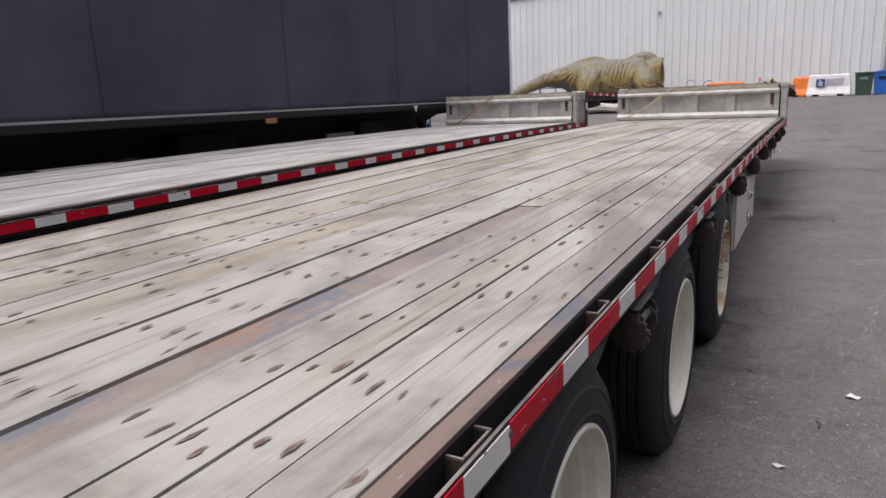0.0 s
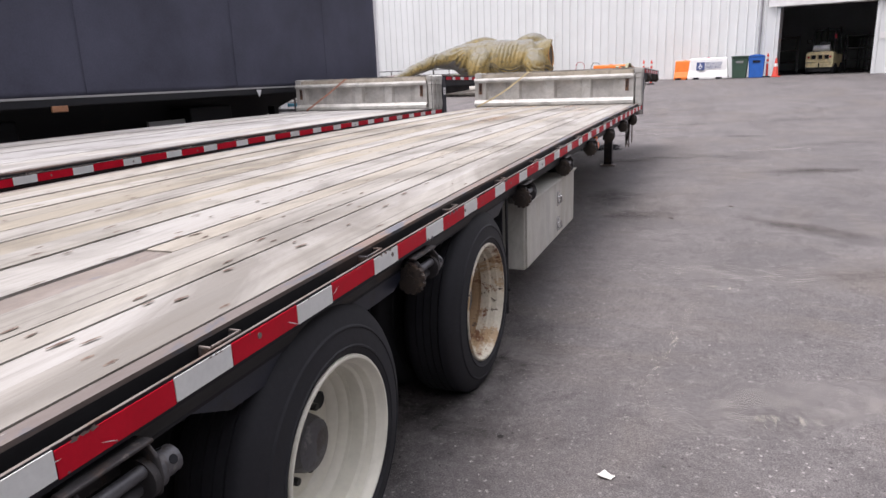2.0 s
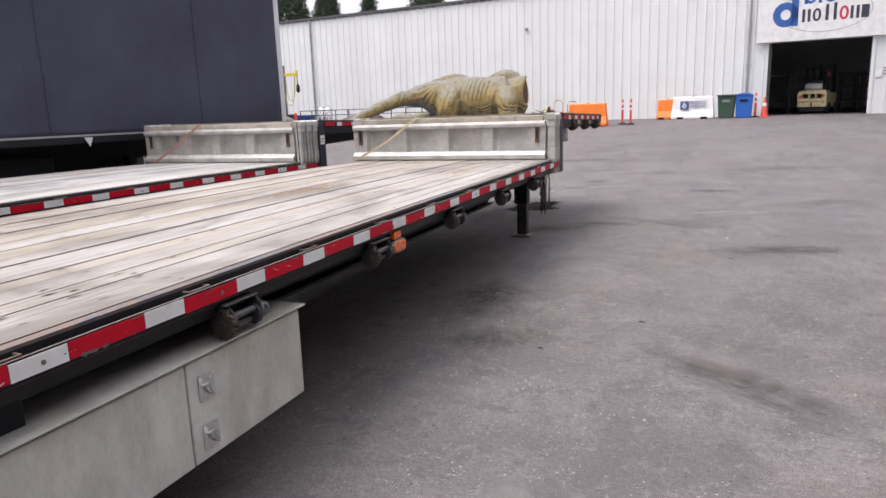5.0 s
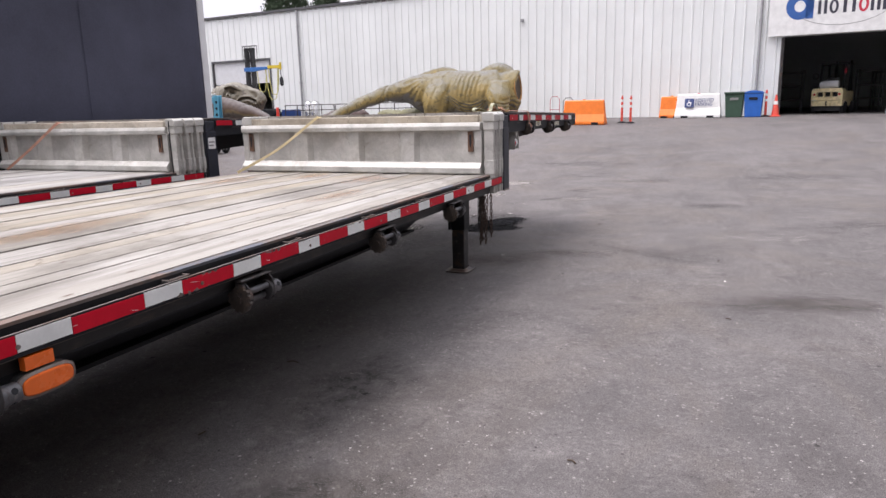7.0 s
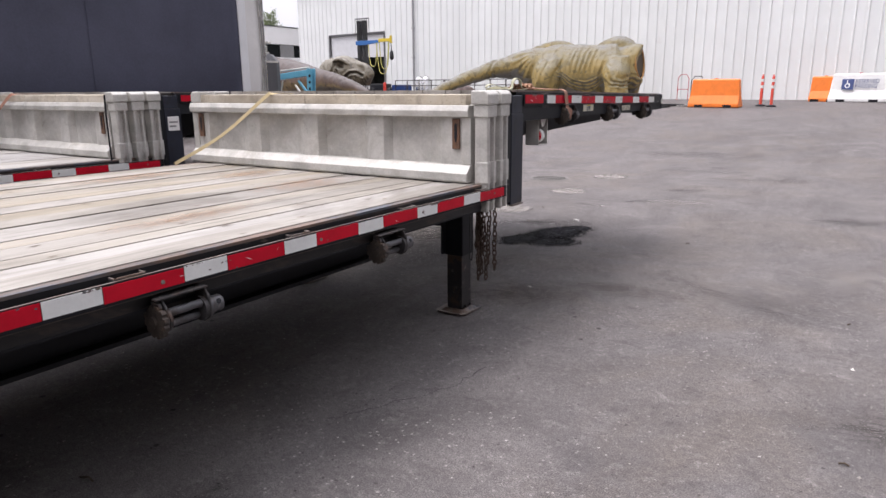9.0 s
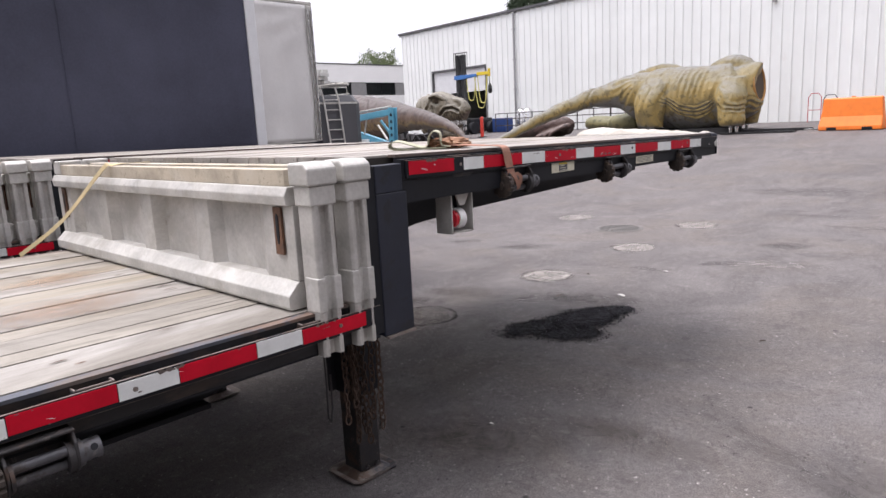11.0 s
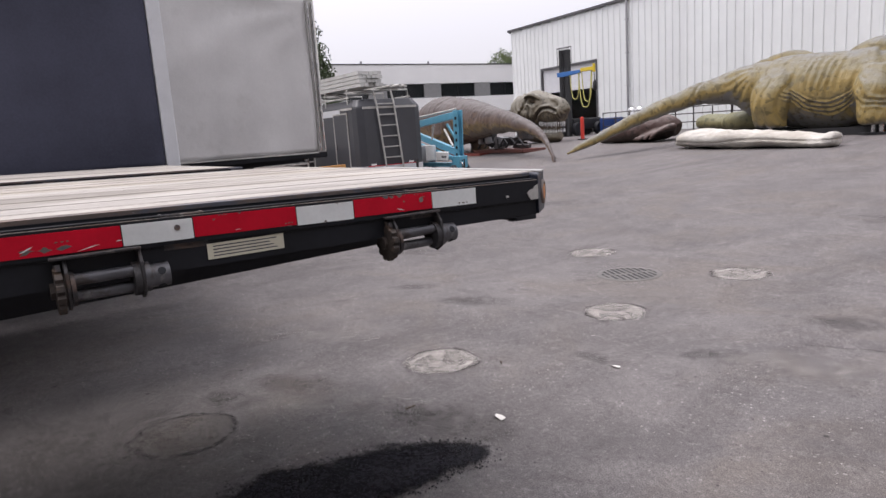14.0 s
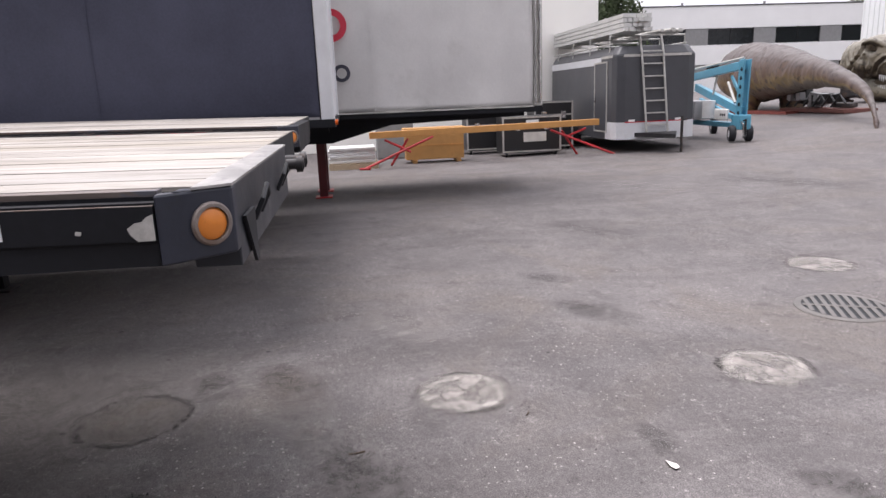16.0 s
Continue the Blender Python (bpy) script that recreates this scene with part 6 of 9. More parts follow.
def drain_grate():
    root = thing("drain_grate", pose(-2.95, 19.17, 0.004), "round cast iron drain grate set in the asphalt", "drain grate")
    bm = bmesh.new()
    lathe(bm, [(0.0, 0.34), (0.006, 0.33), (0.006, 0.285), (0.0, 0.285)], 40, pose(0, 0, 0, 0, -90, 0), closed=True)
    part("ring", bm, IRON, root, smooth=True)
    bm = bmesh.new()
    lathe(bm, [(0.0, 0.284), (0.0015, 0.284), (0.0015, 0.0001)], 40, pose(0, 0, 0, 0, -90, 0))
    part("pit", bm, BLACK, root)
    for k in range(9):
        y = -0.24 + 0.06 * k
        w = math.sqrt(0.284 ** 2 - y * y)
        bm = bmesh.new()
        box(bm, -w, w, y - 0.016, y + 0.016, 0.0016, 0.007)
        part("bar", bm, IRON, root)
    bm = bmesh.new()
    box(bm, -0.02, 0.02, -0.28, 0.28, 0.002, 0.0076)
    part("cross_bar", bm, IRON, root)
    root.rotation_euler = (0, 0, radians(-25))


drain_grate()


def litter():
    rnd = random.Random(5)
    for x, y, s in ((-1.19, 16.96, 0.05), (-1.09, 15.88, 0.06), (0.67, 3.44, 0.055), (0.39, 2.62, 0.03), (1.9, 12.6, 0.02), (-0.35, 13.1, 0.03)):
        bm = bmesh.new()
        pts = [(x + s * rnd.uniform(0.5, 1) * math.cos(a), y + s * 0.6 * rnd.uniform(0.5, 1) * math.sin(a)) for a in (2 * math.pi * k / 7 for k in range(7))]
        vs = [bm.verts.new((px, py, 0.003 + rnd.uniform(0, 0.012))) for px, py in pts]
        c = bm.verts.new((x, y, 0.014))
        for k in range(7):
            bm.faces.new((vs[k], vs[(k + 1) % 7], c))
        tagged(part("paper_scrap", bm, PAPER), "torn white paper scrap lying on the asphalt", "paper", "paper scraps")
    bm = bmesh.new()
    for _ in range(3000):
        x, y = rnd.uniform(-6, 6.5), rnd.uniform(-1, 21)
        s = rnd.uniform(0.002, 0.006) * (1.8 if rnd.random() < 0.1 else 1)
        z = ground_z(y)
        top = bm.verts.new((x, y, z + s * 0.8))
        base = [bm.verts.new((x + s * math.cos(t), y + s * math.sin(t), z)) for t in (rnd.uniform(0, 2) + 2 * math.pi * q / 4 for q in range(4))]
        for q in range(4):
            bm.faces.new((base[q], base[(q + 1) % 4], top))
    tagged(part("loose_gravel", bm, CONCRETE), "loose pale pebbles scattered on the asphalt", "gravel", kind="stuff")
    # twigs
    for _ in range(16):
        x, y, a = rnd.uniform(-3, 3), rnd.uniform(2, 18), rnd.uniform(0, 3.1)
        l = rnd.uniform(0.03, 0.08)
        bm = bmesh.new()
        tube(bm, [(x, y, 0.006), (x + l * math.cos(a) * 0.5, y + l * math.sin(a) * 0.5, 0.010), (x + l * math.cos(a + 0.3), y + l * math.sin(a + 0.3), 0.006)], 0.004, 5)
        tagged(part("twig", bm, BARK), "small dark twig lying on the asphalt", "twig", "fallen twigs")


litter()


CRACK = plain("dark_crack", (0.035, 0.032, 0.032), 0.95)


def crack(points, seed, width=0.006):
    rnd = random.Random(seed)
    bm = bmesh.new()
    row = []
    for (x0, y0), (x1, y1) in zip(points, points[1:]):
        n = max(2, int(math.hypot(x1 - x0, y1 - y0) / 0.05))
        for k in range(n):
            t = k / n
            w = width * rnd.uniform(0.3, 1.2)
            nx, ny = -(y1 - y0), x1 - x0
            l = math.hypot(nx, ny)
            j = rnd.uniform(-0.015, 0.015)
            x, y = x0 + (x1 - x0) * t + nx / l * j, y0 + (y1 - y0) * t + ny / l * j
            row.append((bm.verts.new((x + nx / l * w, y + ny / l * w, ground_z(y) + 0.003)), bm.verts.new((x - nx / l * w, y - ny / l * w, ground_z(y) + 0.003))))
    for a, c in zip(row, row[1:]):
        bm.faces.new((a[0], a[1], c[1], c[0]))
    tagged(part("crack", bm, CRACK), "thin dark crack in the asphalt", "crack", "asphalt cracks", "structure")


crack([(-0.2, 10.6), (0.1, 11.2), (0.15, 11.6)], 2, 0.003)
crack([(2.4, 5.2), (2.7, 6.0), (2.6, 6.8)], 3, 0.003)
crack([(-0.6, 18.2), (0.2, 18.6), (1.0, 18.5)], 4, 0.004)


# ---- curtain trailer details ----
def curtain_details():
    # strap seams, bottom rail and clip of the dark curtain
    for y in (-2.4, -5.2, -8.1, -11.0):
        bm = bmesh.new()
        box(bm, 0.010, 0.0125, y - 0.006, y + 0.006, 1.46, 4.0)
        part("curtain_seam", bm, CURTAIN, curtain_b)
    for s, w in ((0.012, 0.045),):
        bm = bmesh.new()
        box(bm, 0.0105, 0.016, -15.9, -0.16, 1.435, 1.462)
        part("bottom_hem", bm, PIPE_GREY, curtain_b, "thin grey curtain hem")
    bm = bmesh.new()
    prism(bm, [(-4.74, 1.42), (-4.60, 1.42), (-4.66, 1.30)], "x", 0.012, 0.024)
    part("clip", bm, WHITE_PAINT, curtain_b)
    bm = bmesh.new()
    box(bm, -0.02, 0.012, -8.62, -8.40, 1.28, 1.36)
    part("side_marker", bm, plain("faded_amber_lens", (0.30, 0.14, 0.07), 0.4, dirt=(0.12, 0.07, 0.05), amount=0.4, dscale=20), curtain_b, "dull amber side lamp", bevel=0.01)
    bm = bmesh.new()
    tube(bm, [(-0.055, 0.0, 1.40), (-0.055, 0.03, 1.40)], 0.03, 12)
    part("front_marker", bm, AMBER, curtain_b)
    for x in (-0.6, -2.0):
        leg = new("landing_leg")
        leg.parent = curtain_b
        bm = bmesh.new()
        box(bm, x - 0.07, x + 0.07, -3.5, -3.36, 0.02, 1.1)
        part("tube", bm, BLACK, leg)
        bm = bmesh.new()
        box(bm, x - 0.14, x + 0.14, -3.56, -3.30, 0.002, 0.02)
        part("foot", bm, BLACK, leg)
    for x, y in ((-0.6, -5.4), (-1.1, -7.6), (-0.7, -9.2)):
        bm = bmesh.new()
        box(bm, x - 0.4, x + 0.2, y - 0.5, y + 0.5, 0.72, 1.2)
        part("chassis_box", bm, BLACK, curtain_b, bevel=0.03)
    bm = bmesh.new()
    box(bm, -0.56, -0.52, -6.65, -5.0, 0.88, 1.03)
    part("side_skirt", bm, WHITE_PAINT, curtain_b, "pale narrow side skirt")
    for y in (-10.6, -11.9):
        bm = bmesh.new()
        lathe(bm, [(0.0, 0.2), (0.02, 0.5), (-0.25, 0.5), (-0.27, 0.2)], 32, pose(-0.05, y, 0.502), closed=True)
        part("tyre", bm, RUBBER, curtain_b, smooth=True)
    # grey trailer: landing legs, seam, front rail and a round mark
    for x in (-0.95, -1.75):
        leg = new("landing_leg")
        leg.parent = curtain_g
        bm = bmesh.new()
        box(bm, x - 0.07, x + 0.07, -3.68, -3.54, 0.02, 1.2)
        part("tube", bm, mat("dark_red_leg", (0.10, 0.015, 0.018), 0.5), leg)
        bm = bmesh.new()
        box(bm, x - 0.14, x + 0.14, -3.75, -3.47, 0.002, 0.022)
        part("foot", bm, RED_PAINT, leg)
    bm = bmesh.new()
    box(bm, 0.035, 0.04, -2.69, -2.67, 1.43, 3.99)
    part("curtain_seam", bm, GREY_CURTAIN, curtain_g)
    bm = bmesh.new()
    box(bm, 0.012, 0.03, -15.5, -0.16, 1.40, 1.425)
    part("bottom_hem", bm, ALU_RAIL, curtain_g)
    for z0, y0, r, mt in ((2.72, -3.28, 0.24, RED_INK), (2.02, -3.16, 0.13, DARK_INK)):
        bm = bmesh.new()
        lathe(bm, [(0.0, r), (0.002, r), (0.002, r * 0.6), (0.0, r * 0.6)], 32, pose(0.045, y0, z0), closed=True)
        part("printed_ring", bm, mt, curtain_g)
    bm = bmesh.new()
    tube(bm, [(0.03, -0.05, 1.45), (0.03, -0.05, 3.95)], 0.02, 8)
    tube(bm, [(0.03, -0.12, 1.45), (0.03, -0.12, 3.95)], 0.012, 8)
    part("tension_pole", bm, CHROME, curtain_g, smooth=True)


curtain_details()


# ---- warehouse front: sign, doors, fittings ----
def sign_board():
    root = thing("sign_board", pose(3.35, 38.42, 4.15, 0, 0, math.degrees(math.atan(-0.1))), "large white sign board with a blue, red and dark logo", "sign")
    bm = bmesh.new()
    box(bm, 0.0, 4.95, -0.06, -0.002, 0.0, 2.65)
    part("board", bm, WHITE_PLASTIC, root, bevel=0.004)
    f = -0.062

    def ring(cx, cz, rx, rz, hole, mt, a0=0.0, a1=2 * math.pi, name="logo_ring"):
        bm = bmesh.new()
        n = 32
        o, i = [], []
        for k in range(n + 1):
            a = a0 + (a1 - a0) * k / n
            o.append((cx + rx * math.cos(a), cz + rz * math.sin(a)))
            i.append((cx + (rx - hole) * math.cos(a), cz + (rz - hole) * math.sin(a)))
        for k in range(n):
            vs = [bm.verts.new((p[0], f - 0.004, p[1])) for p in (o[k], o[k + 1], i[k + 1], i[k])]
            bm.faces.new(vs)
        part(name, bm, mt, root)
    # blue swirl, dark bars, one red ring and a thin arc
    ring(1.10, 1.12, 0.50, 0.52, 0.30, BLUE_INK)
    bm = bmesh.new()
    prism(bm, [(1.32, 0.62), (1.60, 0.62), (1.60, 1.75), (1.45, 2.05), (1.15, 2.15), (0.85, 2.05), (0.85, 1.80), (1.32, 1.70)], "y", f - 0.004, f)
    part("logo_shape", bm, BLUE_INK, root)
    x = 1.75
    for k, tall in enumerate((0.52, 0.52, 0.66, 0.70, 0.56, 0.52, 0.52)):
        if k == 4:
            ring(x + 0.17, 1.02, 0.17, 0.28, 0.09, RED_INK)
        elif k in (0, 5):
            bm = bmesh.new()
            for x0, x1 in ((x, x + 0.11), (x + 0.21, x + 0.32)):
                box(bm, x0, x1, f - 0.004, f, 0.76, 0.76 + tall)
            part("logo_shape", bm, DARK_INK, root)
        elif k == 1:
            ring(x + 0.16, 1.02, 0.16, 0.27, 0.09, DARK_INK)
        elif k in (2, 3):
            bm = bmesh.new()
            box(bm, x + 0.08, x + 0.20, f - 0.004, f, 0.76, 0.76 + tall)
            part("logo_shape", bm, DARK_INK, root)
        else:
            bm = bmesh.new()
            box(bm, x, x + 0.28, f - 0.004, f, 0.76, 0.76 + tall)
            part("logo_shape", bm, DARK_INK, root)
        x += 0.40 if k not in (2, 3) else 0.30
    for x0, x1, z0, z1 in ((1.80, 1.93, 1.50, 2.40), (2.34, 2.47, 1.50, 2.40)):
        bm = bmesh.new()
        box(bm, x0, x1, f - 0.004, f, z0, z1)
        part("logo_shape", bm, BLUE_INK, root)
    ring(2.04, 1.76, 0.22, 0.26, 0.11, BLUE_INK)
    ring(2.80, 1.76, 0.24, 0.26, 0.11, BLUE_INK)
    ring(2.6, 1.15, 1.75, 0.85, 0.02, PANEL_GREY, math.pi * 1.15, math.pi * 2.1, "logo_arc")


sign_board()


def door_fittings():
    bm = bmesh.new()
    box(bm, -32.7, -28.0, 0.06, 0.12, 3.35, 4.68)
    part("rolled_door", bm, WHITE_PAINT, wh, "half-raised white roll-up door")
    for u in (-31.13, -29.57):
        bm = bmesh.new()
        box(bm, u - 0.05, u + 0.05, 0.125, 0.15, 3.35, 4.68)
        part("door_rib", bm, PIPE_GREY, wh)
    bm = bmesh.new()
    box(bm, -35.6, 15.8, 0.23, 25.8, 0.80, 0.90)
    tagged(part("warehouse_floor", bm, CONCRETE, wh), "")
    for u in (-0.06, 3.88):
        bm = bmesh.new()
        box(bm, u - 0.06, u + 0.06, -0.065, 0.02, 0.95, 4.1)
        part("door_post", bm, RUST_STEEL if u < 1 else WALL_METAL, wh)
    bm = bmesh.new()
    box(bm, 4.02, 4.25, -0.045, -0.037, 2.45, 2.75)
    part("notice", bm, WHITE_PLASTIC, wh)
    for k in range(3):
        bm = bmesh.new()
        box(bm, 4.28, 4.66, -0.045, -0.04, 2.55 + 0.12 * k, 2.60 + 0.12 * k)
        part("text_bar", bm, PANEL_GREY, wh)


door_fittings()


def jersey_barrier(m, w, h, material, label, name="road_barrier"):
    root = thing(name, m, label, "barrier", "plastic road barriers")
    bm = bmesh.new()
    d = 0.28
    lo = [(-w / 2, -d), (w / 2, -d), (w / 2, d), (-w / 2, d)]
    secs = [(0.0, 1.0, 1.0), (0.12, 1.0, 0.98), (0.42 * h, 0.97, 0.55), (0.95 * h, 0.92, 0.36), (h, 0.90, 0.28)]
    rings = [[bm.verts.new((x * sx, y * sy, z)) for x, y in lo] for z, sx, sy in secs]
    for a, c in zip(rings, rings[1:]):
        for k in range(4):
            bm.faces.new((a[k], a[(k + 1) % 4], c[(k + 1) % 4], c[k]))
    bm.faces.new(rings[0][::-1])
    bm.faces.new(rings[-1])
    part("body", bm, material, root, bevel=0.03)
    for x in (-w * 0.28, w * 0.28):
        bm = bmesh.new()
        box(bm, x - 0.14, x + 0.14, -d - 0.004, -d + 0.1, 0.002, 0.09)
        part("fork_slot", bm, BLACK, root)
    bm = bmesh.new()
    tube(bm, [(0, 0, h - 0.01), (0, 0, h + 0.03)], 0.06, 12)
    part("filler_cap", bm, RED_INK if material is WHITE_PLASTIC else material, root)
    return root


def lettering(parent, body, size, m, material):
    cu = bpy.data.curves.new("lettering", "FONT")
    cu.body, cu.size, cu.extrude, cu.align_x = body, size, 0.002, "LEFT"
    cu.materials.append(material)
    ob = new("lettering", cu)
    ob.parent = parent
    ob.matrix_basis = m
    return ob


G38 = ground_z(37.5)
wb = jersey_barrier(pose(0.80, 37.5, G38, 0, 0, -5.7), 1.85, 1.0, WHITE_PLASTIC, "white plastic road barrier with a reserved parking notice")
bm = bmesh.new()
box(bm, -0.58, -0.20, -0.012, -0.0065, -0.19, 0.19, pose(0.05, -0.185, 0.62, -13, 0, 0))
part("blue_square", bm, NAVY_INK, wb)
bm = bmesh.new()
lathe(bm, [(0.0, 0.085), (0.003, 0.085), (0.003, 0.055), (0.0, 0.055)], 24, pose(0.05, -0.185, 0.62, -13, 0, 0) @ pose(-0.40, -0.0125, -0.05, 0, 0, -90), closed=True)
box(bm, -0.43, -0.40, -0.016, -0.0125, 0.03, 0.14, pose(0.05, -0.185, 0.62, -13, 0, 0))
box(bm, -0.3995, -0.31, -0.016, -0.0125, 0.0, 0.03, pose(0.05, -0.185, 0.62, -13, 0, 0))
part("access_symbol", bm, WHITE_PLASTIC, wb)
lettering(wb, "RESERVED", 0.19, pose(0.05, -0.185, 0.62, -13, 0, 0) @ pose(-0.16, -0.012, 0.04, 90, 0, 0) @ Matrix.Diagonal((0.86, 1.1, 1, 1)), NAVY_INK)
lettering(wb, "PARKING", 0.19, pose(0.05, -0.185, 0.62, -13, 0, 0) @ pose(-0.16, -0.012, -0.13, 90, 0, 0) @ Matrix.Diagonal((0.86, 1.1, 1, 1)), NAVY_INK)
jersey_barrier(pose(-0.30, 37.75, G38, 0, 0, -5.7), 0.95, 0.92, ORANGE, "orange plastic road barrier by the wall")
jersey_barrier(pose(-3.45, 34.3, ground_z(34.3), 0, 0, -4), 1.75, 0.98, ORANGE, "orange plastic road barrier standing in the yard")


def wheeled_bin(m, material, label, arched):
    root = thing("recycling_bin", m, label, "bin", "bins by the warehouse")
    bm = bmesh.new()
    prism(bm, [(-0.30, 0.0), (0.30, 0.0), (0.36, 0.95), (-0.36, 0.95)], "y", -0.32, 0.30)
    part("body", bm, material, root, bevel=0.02)
    bm = bmesh.new()
    if arched:
        arc = [(0.37 * math.cos(a), 0.955 + 0.12 * math.sin(a)) for a in (math.pi * k / 10 for k in range(11))]
        prism(bm, arc, "y", -0.34, 0.32)
    else:
        box(bm, -0.39, 0.39, -0.37, 0.33, 0.955, 1.03)
    part("lid", bm, material, root, bevel=0.015)
    bm = bmesh.new()
    box(bm, -0.16, 0.16, -0.345, -0.325, 0.70, 0.80)
    part("label_plate", bm, PANEL_GREY if not arched else BLACK, root)
    return root


wheeled_bin(pose(2.22, 37.55, G38, 0, 0, -5.7), GREEN_PLASTIC, "dark green wheeled bin by the wall", False)
wheeled_bin(pose(2.95, 37.5, G38, 0, 0, -5.7), BLUE_PLASTIC, "bright blue bin with an arched top", True)


def red_post():
    root = thing("marker_post", pose(-19.2, 35.3, ground_z(35.3)), "bright red plastic marker post standing by the statue head", "post")
    bm = bmesh.new()
    box(bm, -0.16, 0.16, -0.16, 0.16, 0.0, 0.04)
    part("base", bm, RUBBER, root, bevel=0.01)
    bm = bmesh.new()
    lathe(bm, [(0.04, 0.085), (0.95, 0.075), (0.98, 0.05), (0.98, 0.0001)], 16, pose(0, 0, 0, 0, -90, 0))
    part("tube", bm, plain("bright_red_plastic", (0.62, 0.05, 0.035), 0.4), root, smooth=True)


red_post()


RED_ORANGE = plain("faded_red_orange_plastic", (0.70, 0.085, 0.055), 0.45, dirt=(0.5, 0.12, 0.08), amount=0.2)


def delineator(m):
    root = thing("delineator_post", m, "red delineator post with white bands", "post", "delineator posts")
    bm = bmesh.new()
    lathe(bm, [(0.0, 0.17), (0.04, 0.16), (0.07, 0.06), (0.0, 0.0001)], 20, pose(0, 0, 0, 0, -90, 0))
    part("base", bm, RUBBER, root, smooth=True)
    bm = bmesh.new()
    lathe(bm, [(0.05, 0.05), (1.02, 0.045), (1.05, 0.02), (1.08, 0.035), (1.10, 0.0001)], 16, pose(0, 0, 0, 0, -90, 0))
    part("tube", bm, RED_ORANGE, root, smooth=True)
    for z in (0.62, 0.84):
        bm = bmesh.new()
        lathe(bm, [(z, 0.0495), (z + 0.10, 0.0490), (z + 0.10, 0.044), (z, 0.044)], 16, pose(0, 0, 0, 0, -90, 0), closed=True)
        part("band", bm, WHITE_TAPE, root, smooth=True)
    return root


dl = delineator(pose(3.42, 37.6, G38))
for x, y in ((-2.03, 34.9), (-1.66, 34.7)):
    copy_thing(dl, pose(x, y, ground_z(y)))


def cone(m):
    root = thing("traffic_cone", m, "red orange traffic cone standing by the loading door", "cone")
    bm = bmesh.new()
    box(bm, -0.20, 0.20, -0.20, 0.20, 0.0, 0.04)
    part("base", bm, RED_ORANGE, root, bevel=0.01)
    bm = bmesh.new()
    lathe(bm, [(0.041, 0.15), (0.85, 0.035), (0.88, 0.02), (0.87, 0.0001)], 24, pose(0, 0, 0, 0, -90, 0))
    part("cone_body", bm, RED_ORANGE, root, smooth=True)
    bm = bmesh.new()
    lathe(bm, [(0.48, 0.0935), (0.62, 0.073), (0.62, 0.066), (0.48, 0.086)], 24, pose(0, 0, 0, 0, -90, 0), closed=True)
    part("band", bm, WHITE_TAPE, root, smooth=True)


cone(pose(3.78, 37.45, G38))


